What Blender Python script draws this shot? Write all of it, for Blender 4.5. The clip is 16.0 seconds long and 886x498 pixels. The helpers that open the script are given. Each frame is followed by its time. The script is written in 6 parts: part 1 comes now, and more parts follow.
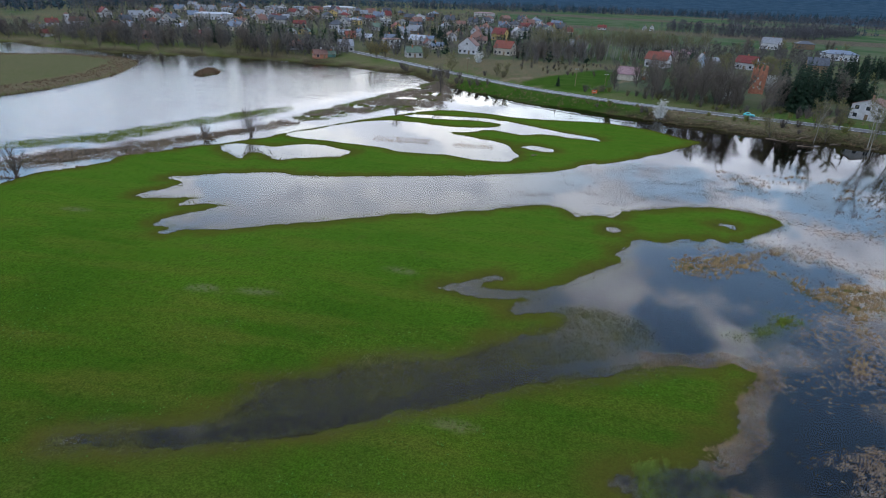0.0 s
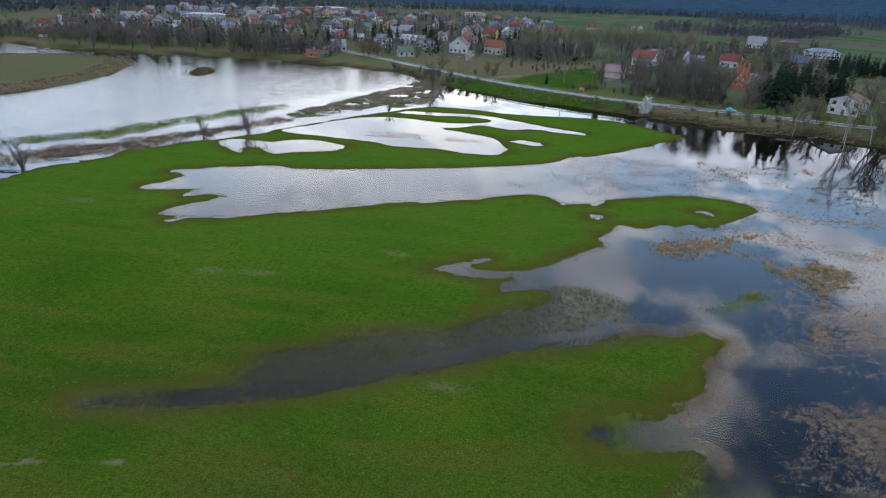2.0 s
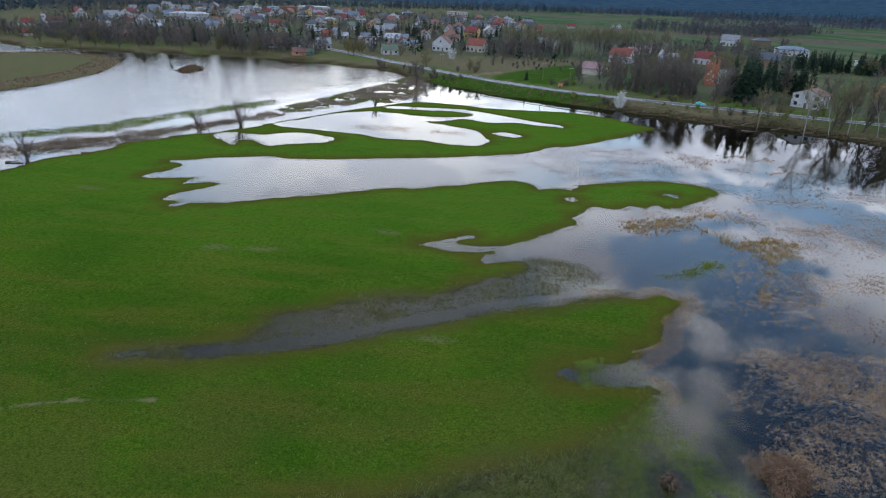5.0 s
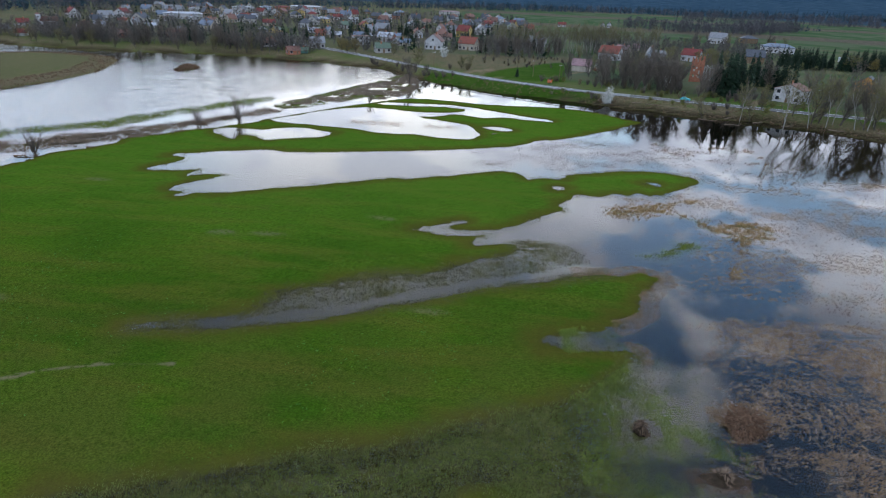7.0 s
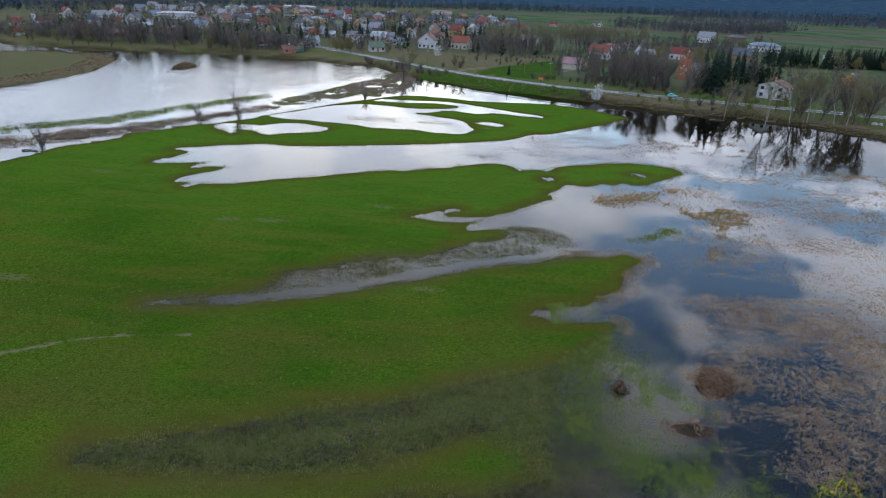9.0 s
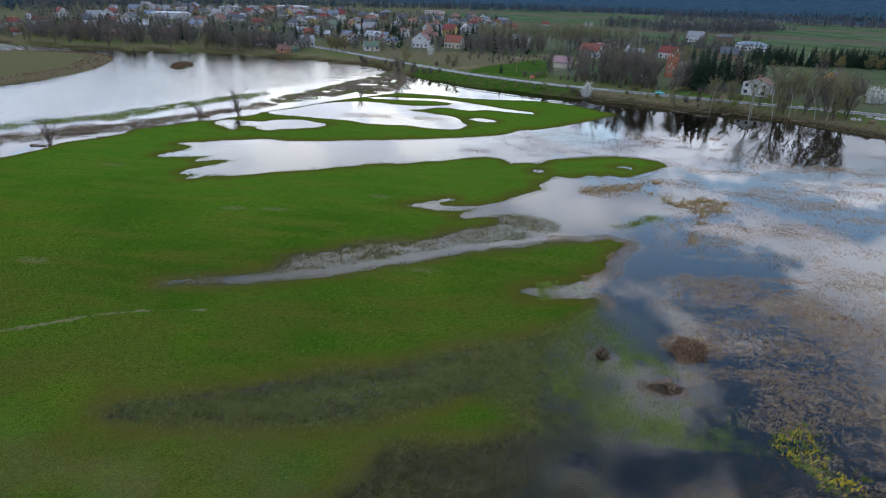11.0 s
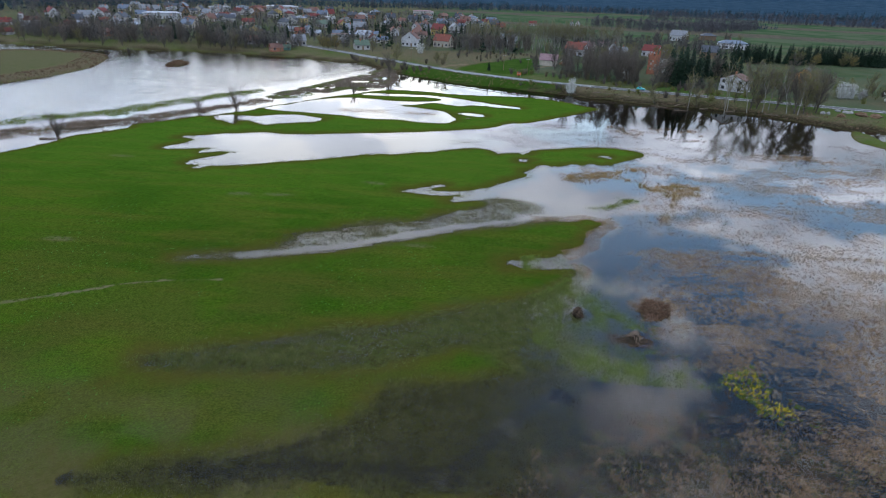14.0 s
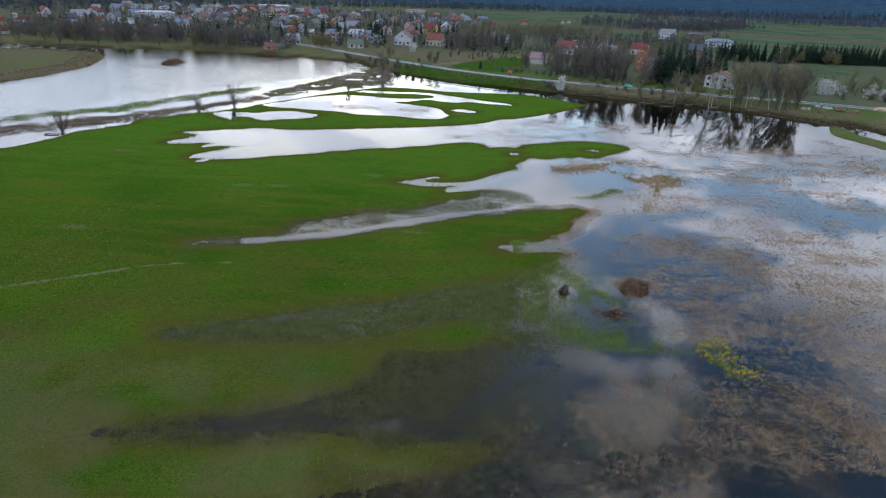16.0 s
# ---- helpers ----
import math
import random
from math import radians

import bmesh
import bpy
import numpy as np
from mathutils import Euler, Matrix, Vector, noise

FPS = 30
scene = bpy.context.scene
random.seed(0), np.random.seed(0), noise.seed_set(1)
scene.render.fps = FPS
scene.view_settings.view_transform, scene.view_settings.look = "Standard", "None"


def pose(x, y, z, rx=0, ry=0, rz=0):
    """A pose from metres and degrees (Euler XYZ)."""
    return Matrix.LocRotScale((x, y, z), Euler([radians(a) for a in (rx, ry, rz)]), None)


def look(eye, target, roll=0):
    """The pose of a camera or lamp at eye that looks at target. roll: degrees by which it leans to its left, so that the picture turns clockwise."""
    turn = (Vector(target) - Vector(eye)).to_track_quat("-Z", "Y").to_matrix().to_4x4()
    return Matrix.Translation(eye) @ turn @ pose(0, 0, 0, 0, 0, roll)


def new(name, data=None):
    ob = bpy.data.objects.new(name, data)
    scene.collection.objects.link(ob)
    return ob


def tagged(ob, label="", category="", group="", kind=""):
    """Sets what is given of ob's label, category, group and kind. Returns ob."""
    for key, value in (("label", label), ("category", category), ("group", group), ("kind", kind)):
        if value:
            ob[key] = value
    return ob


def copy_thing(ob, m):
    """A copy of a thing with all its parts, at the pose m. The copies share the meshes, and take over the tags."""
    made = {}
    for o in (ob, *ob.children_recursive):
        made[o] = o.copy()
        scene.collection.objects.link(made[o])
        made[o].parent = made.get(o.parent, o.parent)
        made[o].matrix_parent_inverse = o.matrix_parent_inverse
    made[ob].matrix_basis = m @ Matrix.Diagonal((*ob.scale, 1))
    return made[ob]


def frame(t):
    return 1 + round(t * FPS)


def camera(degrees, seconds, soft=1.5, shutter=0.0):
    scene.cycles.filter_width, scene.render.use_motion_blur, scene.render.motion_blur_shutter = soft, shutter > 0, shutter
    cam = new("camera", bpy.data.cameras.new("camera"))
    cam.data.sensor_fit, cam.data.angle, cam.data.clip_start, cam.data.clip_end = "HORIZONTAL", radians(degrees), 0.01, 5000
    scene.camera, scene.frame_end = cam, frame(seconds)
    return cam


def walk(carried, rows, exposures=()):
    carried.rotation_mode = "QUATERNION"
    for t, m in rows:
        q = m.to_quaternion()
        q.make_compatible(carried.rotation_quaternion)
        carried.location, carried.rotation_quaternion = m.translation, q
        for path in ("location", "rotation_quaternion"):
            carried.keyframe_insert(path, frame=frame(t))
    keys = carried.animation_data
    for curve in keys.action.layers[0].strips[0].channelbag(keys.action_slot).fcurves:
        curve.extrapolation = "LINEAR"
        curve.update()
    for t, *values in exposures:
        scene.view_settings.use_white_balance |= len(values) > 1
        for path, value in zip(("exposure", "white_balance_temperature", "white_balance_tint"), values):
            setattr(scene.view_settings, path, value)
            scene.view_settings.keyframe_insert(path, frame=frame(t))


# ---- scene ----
cam = camera(74.8, 16.0, 1.0)
PATH = [
    (0, (9.191, 1.238, 39.545), (8.942, 3.044, 38.723), 2.6),
    (1, (9.724, -1.733, 39.417), (9.485, 0.075, 38.597), 2.5),
    (2, (10.23, -4.67, 39.399), (10.005, -2.859, 38.579), 2.5),
    (3, (10.548, -7.681, 39.435), (10.344, -5.868, 38.615), 2.5),
    (4, (10.869, -10.85, 39.507), (10.682, -9.035, 38.687), 2.5),
    (6.5, (11.574, -18.657, 39.43), (11.419, -16.839, 38.611), 2.5),
    (7, (11.854, -20.298, 39.388), (11.703, -18.48, 38.568), 2.4),
    (8, (11.99, -23.243, 39.342), (11.853, -21.424, 38.521), 2.4),
    (9, (12.146, -26.381, 39.236), (12.017, -24.561, 38.417), 2.4),
    (11.5, (12.446, -34.194, 39.288), (12.344, -32.372, 38.47), 2.4),
    (12.5, (12.513, -37.255, 39.308), (12.422, -35.432, 38.49), 2.4),
    (13.5, (12.643, -40.471, 39.329), (12.564, -38.647, 38.512), 2.4),
    (14.5, (12.652, -43.436, 39.324), (12.584, -41.612, 38.507), 2.4),
    (16, (12.661, -48.21, 39.503), (12.612, -46.386, 38.685), 2.4),
]
walk(cam, [(t, look(eye, aim, roll)) for t, eye, aim, roll in PATH])

# ---- world, sun ----
SUN_ELEV, SUN_AZ = radians(17.5), radians(-13)      # azimuth from +y towards +x
world = bpy.data.worlds.new("world")
scene.world = world
world.use_nodes = True
wn, wl = world.node_tree.nodes, world.node_tree.links
wn.clear()
w_out, w_bg = wn.new("ShaderNodeOutputWorld"), wn.new("ShaderNodeBackground")
sky = wn.new("ShaderNodeTexSky")
sky.sky_type, sky.sun_disc = "NISHITA", False
sky.sun_elevation, sky.sun_rotation = SUN_ELEV, SUN_AZ
sky.air_density, sky.dust_density, sky.ozone_density = 1.0, 0.4, 2.0
coord = wn.new("ShaderNodeTexCoord")
sep = wn.new("ShaderNodeSeparateXYZ")
wl.new(coord.outputs["Generated"], sep.inputs[0])


def wmath(op, a, b=None):
    n = wn.new("ShaderNodeMath")
    n.operation = op
    for i, v in enumerate((a, b)):
        if v is None:
            continue
        if isinstance(v, (int, float)):
            n.inputs[i].default_value = v
        else:
            wl.new(v, n.inputs[i])
    return n.outputs[0]


# a broken cloud layer: the direction laid out on a flat layer overhead
den = wmath("ADD", wmath("MAXIMUM", sep.outputs["Z"], 0.0), 0.22)
flat = wn.new("ShaderNodeCombineXYZ")
wl.new(wmath("DIVIDE", sep.outputs["X"], den), flat.inputs[0])
wl.new(wmath("DIVIDE", sep.outputs["Y"], den), flat.inputs[1])
cloud = wn.new("ShaderNodeTexNoise")
cloud.inputs["Scale"].default_value, cloud.inputs["Detail"].default_value = 3.6, 7.0
cloud.inputs["Roughness"].default_value = 0.56
drift = wn.new("ShaderNodeVectorMath")
drift.operation = "ADD"
drift.inputs[1].default_value = (-3.353, -17.524, 10.738)
wl.new(flat.outputs[0], drift.inputs[0])
wl.new(drift.outputs[0], cloud.inputs["Vector"])
cover = wn.new("ShaderNodeValToRGB")
cover.color_ramp.elements[0].position, cover.color_ramp.elements[1].position = 0.455, 0.53
# a wide break in the layer, high over the meadow
flat_x, flat_y = wmath("DIVIDE", sep.outputs["X"], den), wmath("DIVIDE", sep.outputs["Y"], den)


def ease(v, lo, hi):
    """0 to 1 as v goes from lo to hi."""
    return wmath("MINIMUM", wmath("MAXIMUM", wmath("MULTIPLY", wmath("SUBTRACT", v, lo), 1 / (hi - lo)), 0.0), 1.0)


gap_x = wmath("MULTIPLY", ease(flat_x, 0.20, 0.0), ease(flat_x, -0.9, -0.6))
gap_y = wmath("MULTIPLY", ease(flat_y, 1.55, 1.3), ease(flat_y, 0.35, 0.6))
gap = wmath("MULTIPLY", gap_x, gap_y)
thin = wmath("MULTIPLY", gap, 0.15)
wl.new(wmath("SUBTRACT", cloud.outputs["Fac"], thin), cover.inputs[0])
tone = wn.new("ShaderNodeTexNoise")
tone.inputs["Scale"].default_value, tone.inputs["Detail"].default_value = 3.3, 5.0
wl.new(flat.outputs[0], tone.inputs["Vector"])
shade = wn.new("ShaderNodeValToRGB")
shade.color_ramp.elements[0].position, shade.color_ramp.elements[0].color = 0.38, (10.3, 11.8, 15.3, 1)
shade.color_ramp.elements[1].position, shade.color_ramp.elements[1].color = 0.60, (22.6, 24, 27.8, 1)
wl.new(tone.outputs["Fac"], shade.inputs[0])
mixc = wn.new("ShaderNodeMix")
mixc.data_type = "RGBA"
wl.new(cover.outputs[0], mixc.inputs["Factor"])
blue = wn.new("ShaderNodeVectorMath")
blue.operation = "SCALE"
wl.new(wmath("SUBTRACT", 2.9, wmath("MULTIPLY", gap, 1.5)), blue.inputs["Scale"])
deep = wn.new("ShaderNodeHueSaturation")
deep.inputs["Saturation"].default_value = 1.3
wl.new(sky.outputs[0], deep.inputs["Color"])
wl.new(deep.outputs[0], blue.inputs[0])
wl.new(blue.outputs[0], mixc.inputs["A"])
wl.new(shade.outputs[0], mixc.inputs["B"])
# haze along the horizon, and the glow of the veiled sun
low = wmath("POWER", wmath("SUBTRACT", 1.0, wmath("MAXIMUM", sep.outputs["Z"], 0.0)), 5.0)
haze = wn.new("ShaderNodeMix")
haze.data_type = "RGBA"
wl.new(wmath("MULTIPLY", low, 0.8), haze.inputs["Factor"])
wl.new(mixc.outputs["Result"], haze.inputs["A"])
haze.inputs["B"].default_value = (10.1, 12.2, 16.2, 1)
sun_way = (math.sin(SUN_AZ) * math.cos(SUN_ELEV), math.cos(SUN_AZ) * math.cos(SUN_ELEV), math.sin(SUN_ELEV))
toward = wmath("ADD", wmath("ADD", wmath("MULTIPLY", sep.outputs["X"], sun_way[0]), wmath("MULTIPLY", sep.outputs["Y"], sun_way[1])), wmath("MULTIPLY", sep.outputs["Z"], sun_way[2]))
glow = wmath("POWER", wmath("MAXIMUM", toward, 0.0), 42.0)
veil = wn.new("ShaderNodeMix")
veil.data_type = "RGBA"
wl.new(wmath("MULTIPLY", glow, 0.75), veil.inputs["Factor"])
# a distant bank of grey rain cloud low in the north-east
bank_x = ease(wmath("ADD", sep.outputs["X"], wmath("MULTIPLY", wmath("SUBTRACT", tone.outputs["Fac"], 0.5), 0.5)), 0.10, 0.30)
bank_z = ease(wmath("ADD", sep.outputs["Z"], wmath("MULTIPLY", wmath("SUBTRACT", cloud.outputs["Fac"], 0.5), 0.25)), 0.26, 0.19)
rain = wn.new("ShaderNodeMix")
rain.data_type = "RGBA"
wl.new(wmath("MULTIPLY", wmath("MULTIPLY", bank_x, bank_z), 0.75), rain.inputs["Factor"])
wl.new(haze.outputs["Result"], rain.inputs["A"])
rain.inputs["B"].default_value = (5.2, 5.8, 7.2, 1)
wl.new(rain.outputs["Result"], veil.inputs["A"])
veil.inputs["B"].default_value = (20.5, 22.2, 25.6, 1)
wl.new(veil.outputs["Result"], w_bg.inputs["Color"])
w_bg.inputs["Strength"].default_value = 0.14
wl.new(w_bg.outputs[0], w_out.inputs[0])

sun = new("sun", bpy.data.lights.new("sun", "SUN"))
sun.data.energy, sun.data.angle, sun.data.color = 0.5, radians(120), (1.0, 0.95, 0.88)
sun.matrix_world = look((0, 0, 0), (-math.sin(SUN_AZ) * math.cos(SUN_ELEV), -math.cos(SUN_AZ) * math.cos(SUN_ELEV), -math.sin(SUN_ELEV)))
scene.view_settings.exposure = 0.0


# ---- materials ----
class Tree:
    """A node tree being written."""

    def __init__(self, name):
        self.m = bpy.data.materials.new(name)
        self.m.use_nodes = True
        self.t = self.m.node_tree
        self.bsdf = self.t.nodes["Principled BSDF"]
        self.out = self.t.nodes["Material Output"]

    def node(self, kind, **inputs):
        n = self.t.nodes.new(kind)
        for k, v in inputs.items():
            self.put(n.inputs[k.replace("_", " ")], v)
        return n

    def put(self, socket, v):
        if isinstance(v, bpy.types.NodeSocket):
            self.t.links.new(v, socket)
        else:
            socket.default_value = v

    def math(self, op, a, b=0.0, clamp=False):
        n = self.t.nodes.new("ShaderNodeMath")
        n.operation, n.use_clamp = op, clamp
        self.put(n.inputs[0], a)
        self.put(n.inputs[1], b)
        return n.outputs[0]

    def mix(self, f, a, b):
        n = self.t.nodes.new("ShaderNodeMix")
        n.data_type = "RGBA"
        self.put(n.inputs["Factor"], f)
        for s, v in (("A", a), ("B", b)):
            self.put(n.inputs[s], v if isinstance(v, bpy.types.NodeSocket) else (*v, 1))
        return n.outputs["Result"]

    def noise(self, scale, detail=3.0, rough=0.55, vec=None):
        n = self.node("ShaderNodeTexNoise", Scale=scale, Detail=detail, Roughness=rough)
        if vec is None:
            vec = self.pos()
        self.t.links.new(vec, n.inputs["Vector"])
        return n.outputs["Fac"]

    def pos(self):
        return self.t.nodes.new("ShaderNodeNewGeometry").outputs["Position"]

    def ramp(self, f, lo, hi):
        n = self.node("ShaderNodeMapRange", Value=f)
        n.interpolation_type = "SMOOTHSTEP"
        n.inputs["From Min"].default_value, n.inputs["From Max"].default_value = lo, hi
        return n.outputs[0]

    def attr(self, name):
        n = self.t.nodes.new("ShaderNodeAttribute")
        n.attribute_name = name
        return n.outputs["Fac"]

    def bump(self, height, strength, distance):
        n = self.node("ShaderNodeBump", Height=height, Strength=strength, Distance=distance)
        self.t.links.new(n.outputs[0], self.bsdf.inputs["Normal"])

    def done(self, colour, rough=0.9, metal=0.0, spec=0.2):
        self.put(self.bsdf.inputs["Base Color"], colour if isinstance(colour, bpy.types.NodeSocket) else (*colour, 1))
        self.put(self.bsdf.inputs["Roughness"], rough)
        self.bsdf.inputs["Metallic"].default_value = metal
        self.bsdf.inputs["Specular IOR Level"].default_value = spec
        return self.m


def mottled(name, a, b, scale=1.0, rough=0.85, metal=0.0, spec=0.1, vary=0.0, bump=0.0):
    """A surface of two tones at two scales, with a random tone per object or piece."""
    t = Tree(name)
    f = t.ramp(t.math("ADD", t.math("MULTIPLY", t.noise(scale), 0.6), t.math("MULTIPLY", t.noise(scale * 9, 2.0), 0.4)), 0.32, 0.68)
    c = t.mix(f, a, b)
    if vary:
        o = t.t.nodes.new("ShaderNodeObjectInfo").outputs["Random"]
        g = t.t.nodes.new("ShaderNodeNewGeometry").outputs["Random Per Island"]
        k = t.math("ADD", t.math("MULTIPLY", o, 0.5), t.math("MULTIPLY", g, 0.5))
        h = t.node("ShaderNodeHueSaturation", Color=c, Value=t.math("ADD", 1 - vary, t.math("MULTIPLY", k, 2 * vary)))
        c = h.outputs[0]
    if bump:
        t.bump(t.noise(scale * 6), 0.6, bump)
    return t.done(c, rough, metal, spec)


def ground_material():
    t = Tree("meadow_and_bed")
    pos = t.pos()
    sepz = t.node("ShaderNodeSeparateXYZ", Vector=pos)
    z = sepz.outputs["Z"]
    big, mid, fine, tiny = t.noise(0.035, 4), t.noise(0.22, 4), t.noise(1.6, 4), t.noise(7.0, 3)
    streak = t.node("ShaderNodeMapping", Vector=pos)
    streak.inputs["Scale"].default_value = (0.05, 0.22, 0.1)
    bands = t.noise(1.0, 4, vec=streak.outputs[0])
    lush, fresh, olive, straw = (0.019, 0.047, 0.0038), (0.031, 0.063, 0.0050), (0.055, 0.058, 0.009), (0.11, 0.085, 0.035)
    c = t.mix(t.ramp(big, 0.35, 0.65), lush, fresh)
    c = t.mix(t.math("MULTIPLY", t.ramp(bands, 0.40, 0.72), 0.7), c, olive)
    s_y = sepz.outputs["Y"]
    c = t.mix(t.math("MULTIPLY", t.ramp(s_y, 30, 110), t.math("ADD", 0.3, t.math("MULTIPLY", mid, 0.5))), c, (0.045, 0.094, 0.010))
    c = t.mix(t.math("MULTIPLY", t.ramp(s_y, 70, 0), t.math("MULTIPLY", t.ramp(t.noise(0.09, 4), 0.34, 0.6), 0.7)), c, (0.044, 0.045, 0.010))
    c = t.mix(t.math("MULTIPLY", t.ramp(mid, 0.56, 0.78), 0.45), c, (0.042, 0.050, 0.010))
    c = t.mix(t.math("MULTIPLY", t.ramp(tiny, 0.62, 0.8), 0.25), c, straw)
    c = t.mix(t.math("MULTIPLY", t.ramp(fine, 0.52, 0.3), 0.3), c, (0.008, 0.025, 0.002))
    grain = t.node("ShaderNodeHueSaturation", Color=c, Value=t.math("ADD", 0.66, t.math("MULTIPLY", t.ramp(t.noise(5.0, 5, 0.8), 0.3, 0.7), 1.02)))
    c = grain.outputs[0]
    # last year's grass and silt along the water's edge
    edge = t.math("ADD", z, t.math("MULTIPLY", t.math("SUBTRACT", mid, 0.5), 0.25))
    c = t.mix(t.math("MULTIPLY", t.ramp(edge, 0.28, 0.06), 0.65), c, (0.055, 0.045, 0.010))
    c = t.mix(t.math("MULTIPLY", t.ramp(edge, 0.06, 0.0), 0.5), c, (0.042, 0.038, 0.014))
    c = t.mix(t.math("MULTIPLY", t.attr("wet"), t.math("ADD", 0.4, t.math("MULTIPLY", t.ramp(mid, 0.38, 0.6), 0.6))), c, t.mix(t.ramp(t.math("ADD", t.math("MULTIPLY", tiny, 0.55), t.math("MULTIPLY", fine, 0.45)), 0.42, 0.58), (0.026, 0.029, 0.016), (0.058, 0.072, 0.020)))
    # fields, dry banks, mud
    # field green, with distance haze put in as a paler, bluer tone
    hazed_crop = t.mix(t.ramp(t.noise(0.02, 3), 0.4, 0.6), (0.034, 0.064, 0.028), (0.060, 0.076, 0.044))
    field = t.attr("field")
    c = t.mix(field, c, hazed_crop)
    dry = t.mix(t.ramp(fine, 0.35, 0.65), (0.12, 0.092, 0.058), (0.072, 0.066, 0.034))
    c = t.mix(t.math("MULTIPLY", t.attr("dry"), t.ramp(mid, 0.15, 0.45)), c, dry)
    mud = t.mix(t.ramp(tiny, 0.35, 0.65), (0.042, 0.031, 0.019), (0.016, 0.014, 0.008))
    c = t.mix(t.math("MULTIPLY", t.attr("mud"), t.ramp(fine, 0.2, 0.5)), c, mud)
    c = t.mix(t.math("MULTIPLY", t.attr("track"), t.ramp(fine, 0.3, 0.55)), c, (0.15, 0.115, 0.075))
    c = t.mix(t.attr("lawn"), c, t.mix(t.ramp(mid, 0.3, 0.7), (0.019, 0.050, 0.005), (0.032, 0.062, 0.009)))
    c = t.mix(t.attr("plough"), c, t.mix(t.ramp(mid, 0.4, 0.6), (0.062, 0.056, 0.042), (0.085, 0.072, 0.052)))
    # the wooded rise: distance haze is put into its colour as blue
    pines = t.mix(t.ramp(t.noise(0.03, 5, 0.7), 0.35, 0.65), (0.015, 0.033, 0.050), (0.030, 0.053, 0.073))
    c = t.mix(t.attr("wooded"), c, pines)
    # the drowned bed; its peat colour also darkens with depth for the water's murk
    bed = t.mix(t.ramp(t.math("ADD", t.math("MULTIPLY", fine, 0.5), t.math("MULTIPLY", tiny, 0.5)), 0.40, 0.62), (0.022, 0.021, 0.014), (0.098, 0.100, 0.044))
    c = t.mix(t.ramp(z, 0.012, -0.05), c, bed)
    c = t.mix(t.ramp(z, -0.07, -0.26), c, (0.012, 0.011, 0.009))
    t.bump(t.math("ADD", fine, t.math("MULTIPLY", tiny, 0.9)), 0.8, 0.3)
    soaked = t.math("MULTIPLY", t.attr("wet"), t.ramp(fine, 0.6, 0.4))
    t.put(t.bsdf.inputs["Specular IOR Level"], 0.0)
    m = t.done(c, t.math("SUBTRACT", 1.0, t.math("MULTIPLY", soaked, 0.72)), 0, 0.0)
    t.put(t.bsdf.inputs["Specular IOR Level"], t.math("MULTIPLY", soaked, 0.14))
    return m


def water_material():
    """Clear brown flood water over its bed; the river beyond the reed strip is ruffled by the current."""
    t = Tree("flood_water")
    pos = t.pos()
    s = t.node("ShaderNodeSeparateXYZ", Vector=pos)
    # distance across the line of the river's edge
    across = t.math("ADD", t.math("MULTIPLY", s.outputs["X"], -0.86), t.math("MULTIPLY", s.outputs["Y"], 0.5))
    river = t.ramp(across, 150, 172)
    m1 = t.node("ShaderNodeMapping", Vector=pos)
    m1.inputs["Scale"].default_value = (0.16, 0.45, 1)
    m1.inputs["Rotation"].default_value = (0, 0, radians(-20))
    rip = t.math("ADD", t.noise(1.0, 5, 0.6, vec=m1.outputs[0]), t.math("MULTIPLY", t.noise(2.2, 3), 0.25))
    m2 = t.node("ShaderNodeMapping", Vector=pos)
    m2.inputs["Scale"].default_value = (0.09, 0.19, 1)
    m2.inputs["Rotation"].default_value = (0, 0, radians(-32))
    rip = t.math("ADD", rip, t.math("MULTIPLY", t.noise(1.0, 4, 0.55, vec=m2.outputs[0]), 2.2))
    bump = t.node("ShaderNodeBump", Height=t.math("MULTIPLY", rip, river), Strength=0.9, Distance=0.2)
    fres = t.node("ShaderNodeFresnel", IOR=1.333)
    t.t.links.new(bump.outputs[0], fres.inputs["Normal"])
    gloss = t.node("ShaderNodeBsdfGlossy", Roughness=0.02)
    t.t.links.new(bump.outputs[0], gloss.inputs["Normal"])
    clear = t.node("ShaderNodeBsdfTransparent", Color=(0.72, 0.68, 0.58, 1))
    mix = t.node("ShaderNodeMixShader", Fac=fres.outputs[0])
    t.t.links.new(clear.outputs[0], mix.inputs[1])
    t.t.links.new(gloss.outputs[0], mix.inputs[2])
    t.t.links.new(mix.outputs[0], t.out.inputs["Surface"])
    return t.m


GROUND, WATER = ground_material(), water_material()
ASPHALT = mottled("asphalt", (0.070, 0.070, 0.072), (0.105, 0.104, 0.102), 0.5, 0.9)
LINE = mottled("road_paint", (0.6, 0.6, 0.58), (0.75, 0.75, 0.73), 2.0, 0.7)
GRAVEL = mottled("gravel", (0.22, 0.19, 0.15), (0.33, 0.29, 0.24), 1.5)
BARK = mottled("bark", (0.045, 0.037, 0.03), (0.085, 0.07, 0.057), 3.0, vary=0.25)
TWIG = mottled("twigs", (0.080, 0.068, 0.056), (0.125, 0.104, 0.084), 0.6, vary=0.3)
TWIG_OLIVE = mottled("budding_twigs", (0.095, 0.084, 0.046), (0.14, 0.122, 0.066), 0.6, vary=0.3)
BIRCH = mottled("birch_bark", (0.12, 0.108, 0.092), (0.25, 0.235, 0.21), 2.5, vary=0.2)
BUD = mottled("young_leaves", (0.085, 0.096, 0.022), (0.135, 0.138, 0.036), 0.8, vary=0.3)
GOLD = mottled("golden_catkins", (0.17, 0.12, 0.02), (0.22, 0.17, 0.04), 0.8, vary=0.3)
